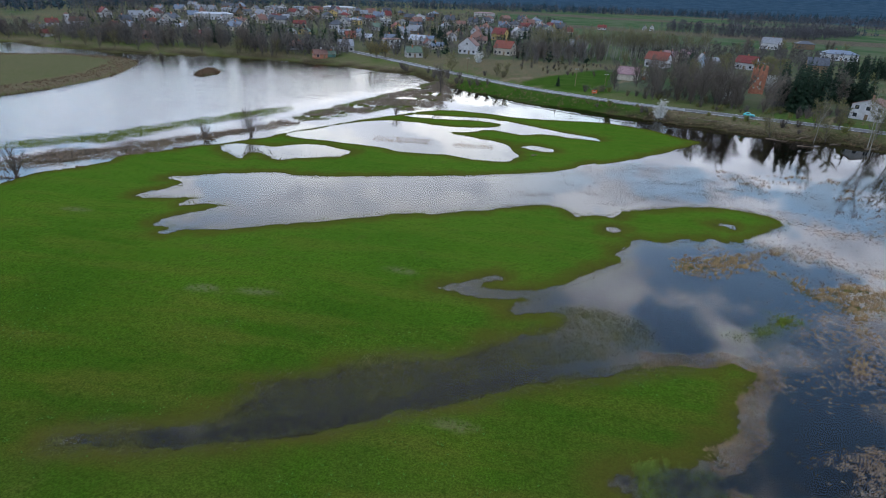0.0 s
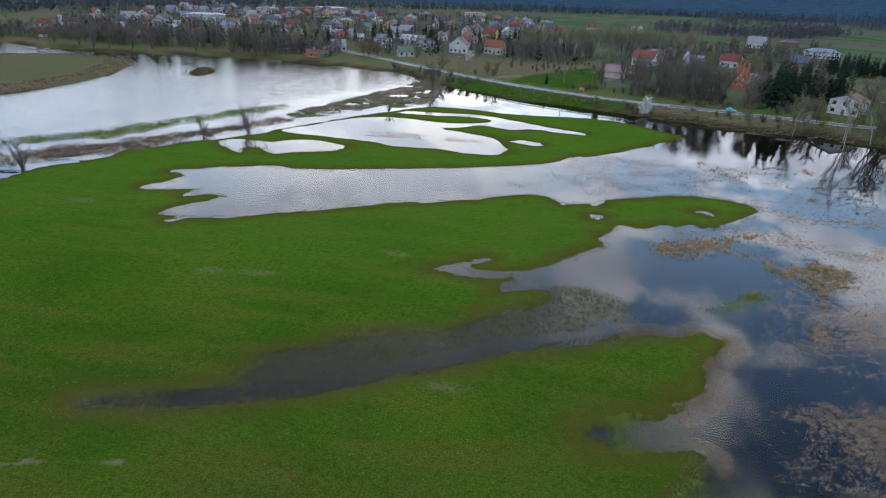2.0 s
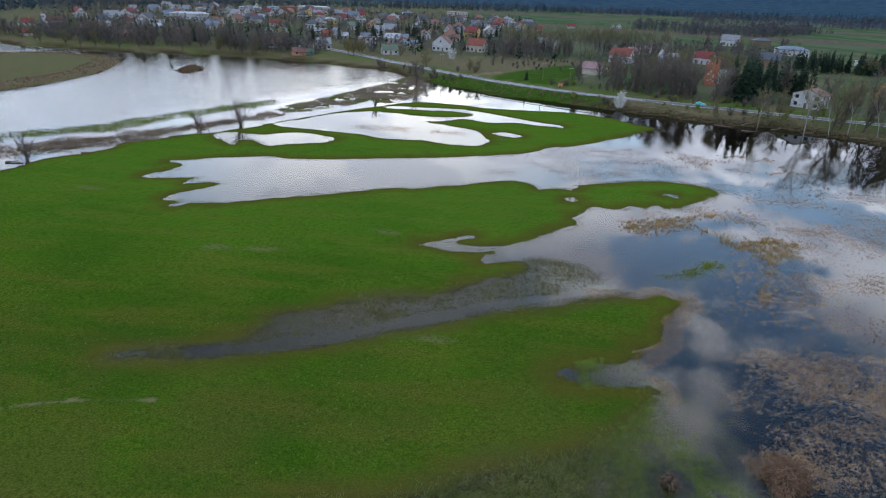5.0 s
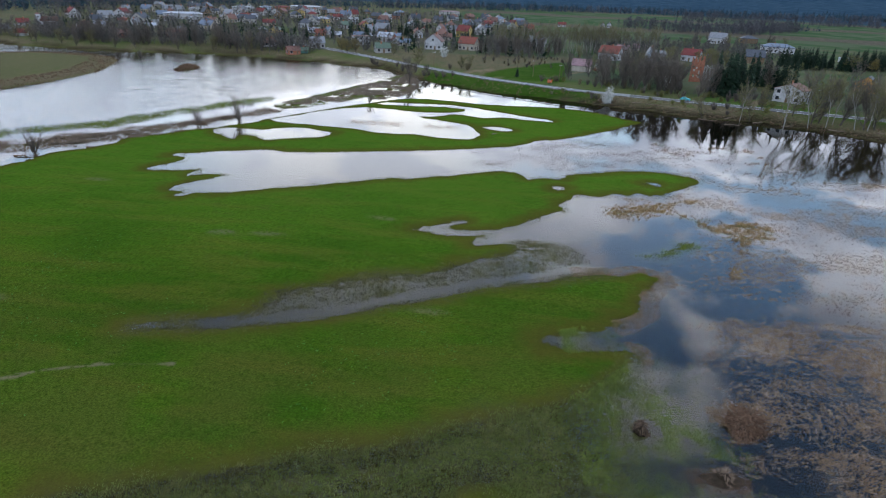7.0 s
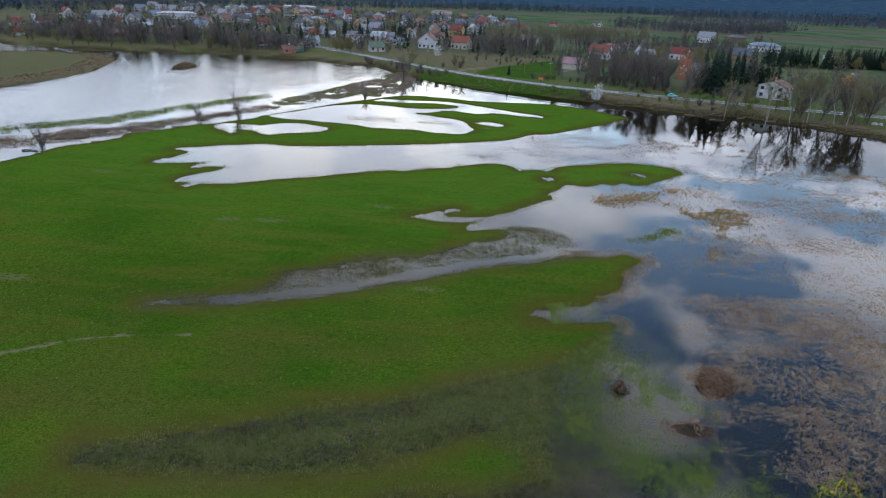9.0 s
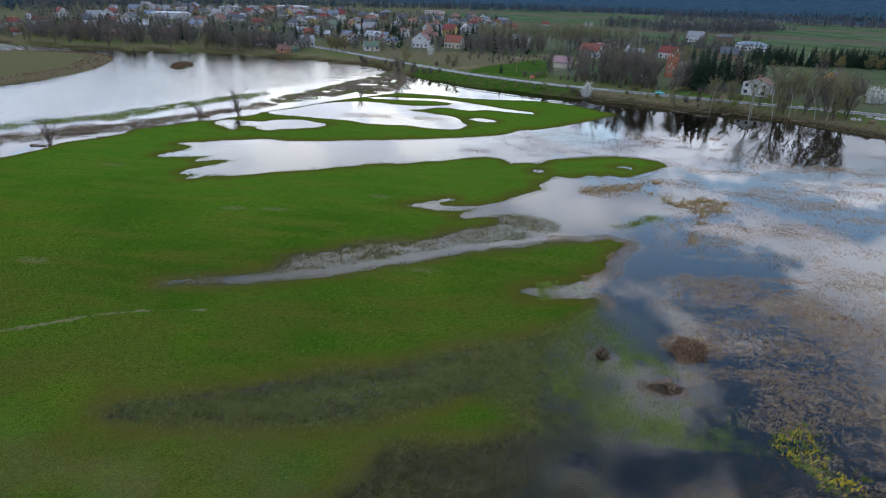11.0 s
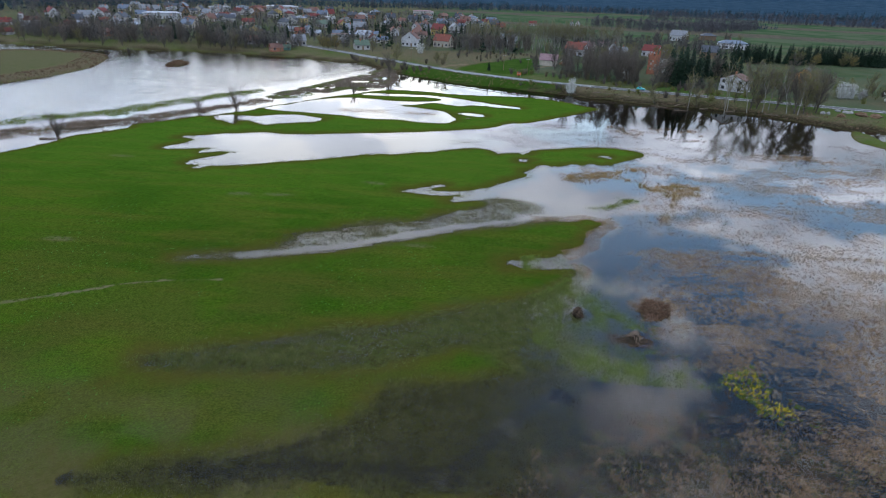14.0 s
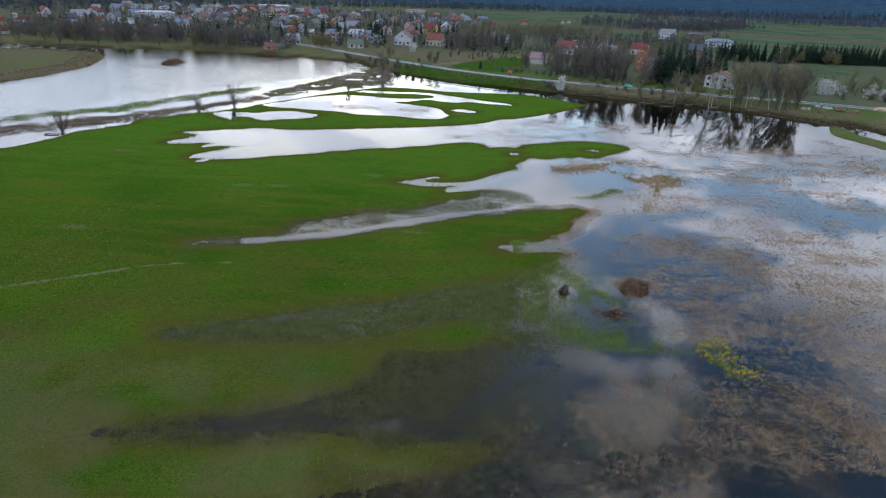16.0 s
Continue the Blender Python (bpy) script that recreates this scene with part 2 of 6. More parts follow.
NEEDLE = mottled("spruce_needles", (0.006, 0.014, 0.008), (0.013, 0.027, 0.013), 0.8, vary=0.3)
BLOSSOM = mottled("white_blossom", (0.32, 0.32, 0.28), (0.54, 0.54, 0.50), 1.2, vary=0.2)
REED = mottled("dead_reed", (0.21, 0.135, 0.080), (0.34, 0.235, 0.14), 0.7, vary=0.3)
SHOAL_REED = mottled("grey_brown_reed", (0.115, 0.088, 0.066), (0.20, 0.155, 0.12), 0.7, vary=0.3)
REED_GOLD = mottled("straw_reed", (0.26, 0.165, 0.075), (0.38, 0.26, 0.13), 0.7, vary=0.3)
REED_DARK = mottled("drowned_reed", (0.08, 0.050, 0.030), (0.15, 0.098, 0.058), 0.7, vary=0.3)
SEDGE = mottled("green_sedge", (0.085, 0.130, 0.018), (0.14, 0.185, 0.035), 0.8, vary=0.3)
FLOWER = mottled("yellow_petals", (0.48, 0.34, 0.012), (0.62, 0.46, 0.03), 2.0, vary=0.2)
DEADWOOD = mottled("bleached_wood", (0.09, 0.066, 0.048), (0.17, 0.135, 0.10), 4.0, vary=0.25, bump=0.02)
RUST_ROOT = mottled("matted_roots", (0.055, 0.032, 0.020), (0.15, 0.09, 0.055), 4.0, vary=0.35, bump=0.02)
ROOT = mottled("wet_roots", (0.05, 0.034, 0.022), (0.14, 0.095, 0.06), 5.0, vary=0.3, bump=0.02)
PALE_WOOD = mottled("pale_split_wood", (0.10, 0.068, 0.046), (0.23, 0.17, 0.12), 4.0, vary=0.3, bump=0.02)
PEAT = mottled("peat", (0.012, 0.009, 0.006), (0.04, 0.027, 0.016), 4.0, bump=0.03)
GLASS = mottled("window_glass", (0.012, 0.014, 0.018), (0.025, 0.028, 0.032), 0.6, 0.1, 0, 0.35)
METAL = mottled("galvanised_steel", (0.32, 0.33, 0.34), (0.45, 0.46, 0.47), 2.0, 0.45, 0.7)
CONCRETE = mottled("concrete", (0.27, 0.26, 0.24), (0.38, 0.37, 0.35), 1.2)
WALLS = {
    "white": mottled("white_render", (0.29, 0.285, 0.28), (0.42, 0.41, 0.40), 0.7, vary=0.06),
    "cream": mottled("cream_render", (0.27, 0.235, 0.185), (0.36, 0.32, 0.26), 0.7, vary=0.1),
    "yellow": mottled("yellow_render", (0.34, 0.24, 0.08), (0.42, 0.31, 0.13), 0.7, vary=0.1),
    "grey": mottled("grey_render", (0.24, 0.23, 0.21), (0.36, 0.34, 0.31), 0.7, vary=0.15),
    "brick": mottled("red_brick", (0.20, 0.075, 0.045), (0.33, 0.15, 0.09), 1.4, vary=0.1),
    "blue": mottled("pale_blue_render", (0.26, 0.31, 0.36), (0.36, 0.41, 0.46), 0.7, vary=0.1),
    "wood": mottled("brown_boards", (0.10, 0.07, 0.045), (0.19, 0.13, 0.08), 1.0, vary=0.2),
    "orange": mottled("orange_boards", (0.42, 0.19, 0.05), (0.52, 0.27, 0.08), 1.0, vary=0.1),
    "green": mottled("green_boards", (0.05, 0.11, 0.09), (0.08, 0.16, 0.13), 1.0, vary=0.1),
}
ROOFS = {
    "red": mottled("red_tiles", (0.088, 0.023, 0.021), (0.14, 0.037, 0.032), 0.9, 0.7, vary=0.12),
    "orange": mottled("orange_tiles", (0.115, 0.037, 0.026), (0.165, 0.056, 0.040), 0.9, 0.7, vary=0.12),
    "brown": mottled("brown_tiles", (0.10, 0.055, 0.045), (0.17, 0.095, 0.075), 0.9, 0.7, vary=0.2),
    "mauve": mottled("mauve_sheet", (0.15, 0.095, 0.10), (0.22, 0.14, 0.145), 0.9, 0.6, vary=0.12),
    "dark": mottled("dark_sheet", (0.035, 0.04, 0.05), (0.07, 0.075, 0.085), 0.9, 0.6, vary=0.2),
    "grey": mottled("grey_sheet", (0.12, 0.125, 0.135), (0.20, 0.205, 0.215), 0.9, 0.5, vary=0.2),
    "metal": mottled("pale_sheet", (0.19, 0.205, 0.23), (0.29, 0.305, 0.33), 0.9, 0.4, vary=0.15),
    "blue": mottled("slate_blue_sheet", (0.075, 0.095, 0.125), (0.12, 0.145, 0.185), 0.9, 0.5, vary=0.15),
    "green": mottled("green_sheet", (0.05, 0.075, 0.055), (0.09, 0.12, 0.085), 0.9, 0.6, vary=0.15),
}


# ---- plan arithmetic ----
def rounded(pts, n=3):
    """A closed outline through the corners, rounded as water rounds a shore."""
    p = np.array(pts, float)
    a, b, c, d = np.roll(p, 1, 0), p, np.roll(p, -1, 0), np.roll(p, -2, 0)
    out = []
    for k in range(n):
        u = k / n
        out.append(0.5 * (2 * b + (c - a) * u + (2 * a - 5 * b + 4 * c - d) * u * u + (3 * b - a - 3 * c + d) * u ** 3))
    return np.stack(out, 1).reshape(-1, 2)


def inside(x, y, poly, far=40.0):
    """Metres from each point to the outline: positive inside, negative outside, cut off at far."""
    d = np.full(x.shape, -far, np.float32)
    lo, hi = poly.min(0) - far, poly.max(0) + far
    pick = (x > lo[0]) & (x < hi[0]) & (y > lo[1]) & (y < hi[1])
    px, py = x[pick].astype(np.float32), y[pick].astype(np.float32)
    best, odd = np.full(px.shape, 1e9, np.float32), np.zeros(px.shape, bool)
    q = poly.astype(np.float32)
    for (ax, ay), (bx, by) in zip(q, np.roll(q, -1, 0)):
        ex, ey = bx - ax, by - ay
        u = np.clip(((px - ax) * ex + (py - ay) * ey) / (ex * ex + ey * ey + 1e-9), 0, 1)
        best = np.minimum(best, (px - ax - u * ex) ** 2 + (py - ay - u * ey) ** 2)
        odd ^= ((ay > py) != (by > py)) & (px < ex * (py - ay) / (ey + 1e-12) + ax)
    d[pick] = np.minimum(np.sqrt(best), far) * np.where(odd, 1, -1)
    return d


def rough(x, y, scale, seed=0, octaves=3):
    """Smooth noise of about -1 to 1 over the plan; scale is its grain in metres."""
    total, amp, norm = np.zeros_like(x, dtype=np.float64), 1.0, 0.0
    for o in range(octaves):
        u, v = x / scale + 37.1 * o + seed * 11.3, y / scale - 17.7 * o + seed * 5.9
        i, j = np.floor(u).astype(np.int64), np.floor(v).astype(np.int64)
        fu, fv = u - i, v - j
        fu, fv = fu * fu * (3 - 2 * fu), fv * fv * (3 - 2 * fv)

        def h(a, b):
            k = (a * 374761393 + b * 668265263 + (seed + o) * 974711) & 0x7FFFFFFF
            k = ((k ^ (k >> 13)) * 1274126177) & 0x7FFFFFFF
            return ((k ^ (k >> 16)) & 0xFFFF) / 32767.5 - 1

        total += amp * ((h(i, j) * (1 - fu) + h(i + 1, j) * fu) * (1 - fv) + (h(i, j + 1) * (1 - fu) + h(i + 1, j + 1) * fu) * fv)
        norm += amp
        amp, scale = amp * 0.5, scale * 0.5
    return total / norm


def away(x, y, line):
    """Metres from each point to an open line, and how far along it."""
    best, along, run = np.full(x.shape, 1e9), np.zeros(x.shape), 0.0
    for (ax, ay), (bx, by) in zip(line, line[1:]):
        ex, ey = bx - ax, by - ay
        u = np.clip(((x - ax) * ex + (y - ay) * ey) / (ex * ex + ey * ey), 0, 1)
        d = np.hypot(x - ax - u * ex, y - ay - u * ey)
        along = np.where(d < best, run + u * math.hypot(ex, ey), along)
        best, run = np.minimum(best, d), run + math.hypot(ex, ey)
    return best, along


def step(v, lo, hi):
    u = np.clip((v - lo) / (hi - lo), 0, 1)
    return u * u * (3 - 2 * u)


# ---- the plan: shores of the flood, metres ----
MEADOW_A = [
    (-94.4, 97.8), (-93.7, 105.7), (-89.6, 110.4), (-85.6, 117.8), (-85.4, 123.5), (-78.3, 130.7), (-75.3, 135.8),
    (-70.3, 139.3), (-66.1, 145.2), (-61.9, 150), (-59.5, 155.8), (-43.7, 180.9), (-34.4, 192.9), (-27.4, 201.8),
    (-20.2, 206.7), (-8, 206.1), (5.9, 202.2), (21.2, 203), (32.6, 204.3), (43.3, 200.8), (51.3, 195.1), (57.6, 187.7),
    (61.2, 185.2), (57.5, 179.7), (50, 170.6), (42.5, 162.6), (34, 154.1), (27.9, 149.5), (21.9, 144.5), (19.1, 112.2),
    (23.5, 111.7), (29.3, 115), (36.5, 118.6), (46.3, 122.3), (53.1, 122.5), (58.1, 120.8), (60.8, 117), (57.8, 113.5),
    (53.9, 109.3), (50, 104.8)]
MEADOW_B = [
    (46.5, 102.9), (43.6, 104.5), (41, 102), (39.3, 103.1), (35.4, 100.5), (32.5, 100.3), (30.6, 100.6), (28, 96.2),
    (25.8, 93.2), (26.3, 90), (22.4, 86.3), (20.1, 83.7), (18.4, 81.9), (14.1, 77.4), (10.1, 72), (9.5, 70.2),
    (10.7, 69.5), (13.2, 70.6), (16.7, 70.9), (16.7, 67.4), (12.9, 64.9), (9, 62), (3.9, 57.3), (-0.6, 56), (-6.2, 53.8),
    (-8.8, 52.3), (-11.2, 50.4), (-15, 48.6), (-15.9, 47.1), (-17.4, 42.5), (-19.9, 40.7), (-24.4, 39), (-30.1, 37.5),
    (-30.7, 36.9), (-23.2, 38.1), (-18.1, 39.6), (-12.4, 41.8), (-8.8, 43.1), (-4.2, 45.8), (0.8, 48.6)]
MEADOW_C = [
    (6.1, 51.2), (10.2, 54.1), (14.6, 56.2), (20.6, 58.2), (24.6, 60.5), (28.6, 62.1), (32.5, 62.3), (35.9, 63.8),
    (37.3, 62.9), (38.9, 62.2), (37, 59.1), (35.3, 56.7), (34.5, 54.5), (33.3, 51.2), (31.9, 49.2), (29.6, 47.6),
    (30.1, 47.2), (26.4, 44.6), (24.4, 44.4), (19.9, 42.1), (21.2, 40.4), (26, 40.8), (30.7, 40.7), (28.6, 35.9),
    (24.1, 31.3), (20.5, 29), (16.3, 26.8), (12.2, 25.4), (4.6, 21.3), (-2.8, 18.9), (-9.5, 15.9), (-16, 13.6),
    (-23.4, 11.1), (-60, 8), (-117, 16), (-115.6, 40), (-109.5, 66), (-99.5, 85.4)]
SOUTH_LAWN = [
    (-22.5, 9.3), (-14.6, 10.1), (-4.5, 10.9), (-1.3, 11.8), (4.1, 13.3), (8.2, 15.5), (12.4, 18), (16.9, 19.1),
    (23.4, 23.4), (28.6, 26.4), (31.4, 24.3), (32.1, 19.7), (30.9, 17.4), (27, 15.7), (22.5, 13.9), (19.6, 12.3),
    (12.7, 9), (6.1, 8), (5.1, 6.2), (2, 1.9), (-1.2, -0.1), (-2.6, -1.5), (-9.4, -3.4), (-14.4, -4.9), (-19.2, -6.1),
    (-60, -7), (-160, -8), (-160, 2), (-60, 4)]
SOUTH_RIM = [
    (-28.8, -8.1), (-18.7, -7), (-13.7, -6.3), (-8.4, -6), (-3.2, -5.3), (-0.2, -4.2), (3.3, -4.7), (7.7, -5.5),
    (12, -4.7), (15.8, -4.5), (18.5, -5.9), (15.8, -9.6), (11.4, -11.2), (5.7, -12.4), (-8.9, -16.2), (-30.3, -17.9),
    (-160, -25), (-160, -12), (-60, -9)]
LONG_POND_A = [
    (-65.1, 98.2), (-63.9, 101.8), (-61.7, 106.2), (-62.5, 109.1), (-66.3, 110.5), (-62, 113), (-56, 116.6),
    (-44.5, 120.5), (-41.5, 119.6), (-31.5, 121.3), (-19.6, 125.3), (-7.2, 129.4), (5.6, 134.2), (16.3, 139.8),
    (23.4, 145.5), (27.9, 149.5), (29.3, 115), (23.5, 111.7), (19.2, 112.5), (17, 114.3), (13.6, 114.4), (9.1, 112.8),
    (4.6, 110.5), (2.6, 108.3), (-1.7, 106.8)]
LONG_POND_B = [
    (-7.3, 103.4), (-9, 104.2), (-14.1, 102.2), (-18.8, 99.1), (-23.5, 96.6), (-26.9, 94.3), (-32.3, 91.7), (-36.5, 89.5),
    (-40.5, 87.1), (-42.2, 86.4), (-47, 85.7), (-48.7, 83.4), (-50.3, 83.5), (-49.7, 85.8), (-53.4, 85.8), (-53.7, 88),
    (-52.8, 89.9), (-49.4, 93.5), (-47.1, 97), (-47, 97.9), (-49.8, 98.1), (-52.9, 96.6), (-54.7, 96.8), (-53.9, 100.3),
    (-58.5, 99.1)]
COW_POND = [
    (-68.8, 138), (-65.9, 141.4), (-61.3, 141.7), (-54.9, 141.3), (-51.7, 144.9), (-46.2, 146.7), (-39.2, 144.7),
    (-35.2, 142.4), (-36.8, 137.3), (-41.7, 134.7), (-46.7, 132.6), (-48.7, 130.4), (-51.8, 131), (-55.5, 134.2),
    (-59.2, 134.1), (-59, 129.2), (-61.8, 130.5), (-66, 134.2)]
RING_POND = [
    (-58.2, 154.8), (-52.6, 164.2), (-45.6, 175), (-39.9, 180.5), (-33.1, 183), (-25.7, 183), (-18, 180.6), (-9.2, 181.3),
    (-2.3, 183.7), (1, 188.3), (-6.8, 192.7), (-19.7, 190.8), (-31.2, 191.2), (-29, 195), (-18.6, 196), (-5.3, 197),
    (2.5, 194.2), (13.6, 187.7), (22.2, 182.6), (30.1, 179.2), (29.4, 176.7), (20.3, 178.1), (17.8, 179.5), (13.6, 179.6),
    (6.8, 177.2), (-2, 180.5), (-8.5, 175), (-14.9, 172), (-9.6, 170.1), (-2.6, 166.7), (3.3, 163.1), (5.2, 157.3),
    (7.4, 152), (5, 146.1), (-0.6, 144.4), (-6.6, 145.8), (-11.2, 147.2), (-18.5, 146.6), (-24.6, 147), (-29.9, 149.6),
    (-38, 150.7), (-48.1, 152)]
SLIVER_POND = [
    (8.3, 162.1), (11.2, 163.8), (15.1, 162.4), (17.4, 159.4), (14.3, 158.4), (10.5, 159.6)]
INLET = [
    (-2.2, 74.4), (0.6, 76.1), (3.2, 78.1), (6.4, 80.2), (7.5, 79.8), (5.3, 77.6), (4.2, 76), (7.2, 75.5), (10.8, 76.3),
    (14.5, 77.7), (17.4, 78.8), (16.4, 76.5), (11.8, 74.5), (7.3, 73.5), (3.7, 73), (0.8, 74.1)]
PUDDLE = [
    (25.5, 104.7), (27, 106), (27.9, 104.8), (26.9, 103.1), (25.7, 103.4)]
BANK = [
    (-442.2, 255.8), (-380.5, 287.9), (-302.1, 317.1), (-268.9, 304.5), (-245.4, 305.6), (-217.2, 299.9), (-187.6, 305.4),
    (-157.8, 310.9), (-125.8, 311.8), (-104.9, 306.9), (-84.3, 300.1), (-64.3, 291.7), (-52.7, 290.9), (-42.9, 277.1),
    (-33.8, 262.9), (-25.5, 258.2), (-17, 249.2), (-7.2, 246), (4.8, 234.5), (17.8, 229.7), (30.3, 226.3), (41.9, 219.7),
    (51.2, 216), (59.7, 210.4), (70.1, 207.7), (79.4, 202.3), (89, 199.9), (98.2, 197.6), (107.9, 197.1), (135, 175.7),
    (141.9, 169.2), (144.1, 163), (151.6, 168.4), (152.1, 159.3), (156.7, 155), (161.7, 140.2), (200, 128), (400, 60),
    (2500, -400), (5200, -400), (5200, 5200), (-5200, 5200), (-5200, -200), (-700, 120)]
SPIT = [
    (143.6, 163.8), (136.2, 149.1), (138.6, 140.1), (141, 130.5), (143.6, 114.8), (152, 126.7), (148.4, 142.1),
    (145.1, 150.9), (146.6, 159.9)]
LEFT_HEAD = [
    (-188.7, 114.7), (-177, 145.8), (-168.6, 176.1), (-165.7, 187.3), (-164.2, 201.8), (-164.4, 220.7), (-169.7, 242.3),
    (-179.6, 265.9), (-188.9, 275.9), (-203.4, 281.1), (-228.4, 280.6), (-254.9, 267.3), (-326.2, 246), (-358.8, 224.8),
    (-420, 150), (-260, 60)]
RIVER_ISLET = [
    (-140.5, 251.1), (-135.7, 243.7), (-132.2, 249.3), (-133.7, 258.6), (-140.9, 263.5), (-142, 258.6)]
MUD_STRIP = [
    (-107.7, 111.8), (-104.6, 116.3), (-102.4, 122.3), (-97.8, 126.1), (-92.1, 128.5), (-90.5, 135.1), (-84.7, 140.9),
    (-79.9, 146.6), (-75.2, 153.2), (-71.6, 159.8), (-65.9, 171), (-61, 167.7), (-69.1, 154.6), (-72.3, 147.8),
    (-77.4, 139.5), (-81.4, 130.9), (-84.5, 124.3), (-91.1, 117.5), (-94, 112.3), (-98.5, 109.5), (-108.9, 97), (-126, 59),
    (-136, 67), (-114, 108)]
DELTA = [
    (-64.8, 179.5), (-60.4, 191.1), (-55.3, 206.4), (-48.3, 228.5), (-42.3, 242.8), (-36.7, 265.1), (-29, 265.1),
    (-23.6, 229.4), (-26.8, 209.7), (-33.4, 201.6), (-40.2, 204.4), (-44.9, 192), (-51.4, 181.7), (-56.9, 176),
    (-61.8, 174.2)]
GREEN_LINE = [
    (-115.6, 120.2), (-106.9, 127.8), (-97.4, 135.9), (-90.8, 150.7), (-82.2, 166.7), (-74.9, 178.5), (-71.2, 188),
    (-72.7, 191.6), (-85, 171.9), (-94, 155.7), (-101.3, 141.2), (-109.7, 131.1), (-123, 116.6), (-143, 74), (-138.5, 70),
    (-119, 111)]
SEDGE_PATCH = [
    (37.8, 70.2), (41.1, 71.8), (44.1, 74.9), (45.5, 76.8), (48, 77.7), (48.3, 76.2), (46.5, 74.4), (44.1, 73.5),
    (43.2, 71.6), (40.2, 69.8)]
REED_BELT = [
    (34, 92.9), (39.1, 95.5), (45.9, 98), (52, 100.9), (55.7, 102.3), (56.3, 100.9), (48.9, 97.2), (50, 93.7),
    (52.9, 90.3), (54.7, 87), (59.8, 90.6), (62.4, 89.9), (66.4, 88.3), (62.2, 80.7), (57.9, 78.7), (51.9, 65.8),
    (50.6, 66.3), (56.5, 77.4), (54.9, 82.4), (52.2, 85.3), (50.6, 89.3), (46.3, 91.5), (36.4, 86.8)]
FLOWER_BED = [
    (42.9, 14.1), (45.5, 15.6), (47.5, 15.2), (47.4, 11.5), (48.8, 8.8), (48.7, 7.2), (46.3, 6), (45, 9), (43.9, 11.2)]
SWALE = [
    (-30.6, 36.8), (-24.4, 39), (-19.9, 40.7), (-17.4, 42.5), (-15.9, 47.1), (-15, 48.6), (-11.2, 50.4), (-8.8, 52.3),
    (-6.2, 53.8), (-0.6, 56), (3.9, 57.3), (9, 62), (12.9, 64.5), (17.1, 67.5), (17.2, 71.4), (21.6, 72.7), (25.8, 71.2),
    (27.6, 66), (30.4, 63.2), (24.6, 60.5), (20.6, 58.2), (14.6, 56.2), (10.2, 54.1), (6.1, 51.2), (0.8, 48.6),
    (-4.2, 45.8), (-8.8, 43.1), (-12.4, 41.8), (-18.1, 39.6), (-23.2, 38.1)]
SWALE_MID = [
    (-23.1, 10.5), (-15.9, 13.2), (-9.4, 15.7), (-2.7, 18.5), (4.6, 20.9), (12.2, 25.1), (20.5, 28.7), (24.1, 31),
    (28.7, 36.3), (31.5, 40.1), (35.5, 36.7), (37.8, 31.1), (34.5, 23.8), (31.6, 17.5), (26.8, 14.3), (22.5, 13.9),
    (19.5, 12.1), (17.6, 16), (12.4, 18.3), (8.1, 15.7), (4.1, 13.3), (-1.3, 11.8), (-4.6, 11), (-14.6, 10.1)]
SWALE_SOUTH = [
    (-19, -6.5), (-14.3, -5.1), (-9.4, -3.5), (-2.6, -1.5), (-1.2, -0.1), (2, 1.9), (5.1, 6.2), (6.2, 7.9), (12.7, 8.8),
    (19.5, 12.1), (26.8, 14.3), (25.1, 3), (22, -3.3), (15.8, -4.5), (12, -4.7), (7.7, -5.5), (3.3, -4.7), (-0.2, -4.2),
    (-3.2, -5.3), (-8.4, -6), (-13.7, -6.3)]
REED_FLAT = [
    (2, -12.9), (5.5, -11.1), (11.2, -9.3), (18.5, -5.2), (24.8, 1.2), (31.3, 3.6), (37.9, 5.2), (43.7, 5.7), (50.3, 5.4),
    (52.3, 0.1), (57, -0.3), (45.3, -4.8), (39.1, -7), (32.7, -9.5), (22.6, -13.8), (4.4, -15.2)]
TIP_PUDDLE = [
    (46.9, 111.6), (48.1, 113.4), (49.7, 112.9), (50.4, 111.5), (49.1, 110.9), (48.2, 112)]
TIP_NOTCH = [
    (46.8, 102.6), (47.6, 103.9), (49, 103.8), (49.3, 102.9), (48, 102.4)]
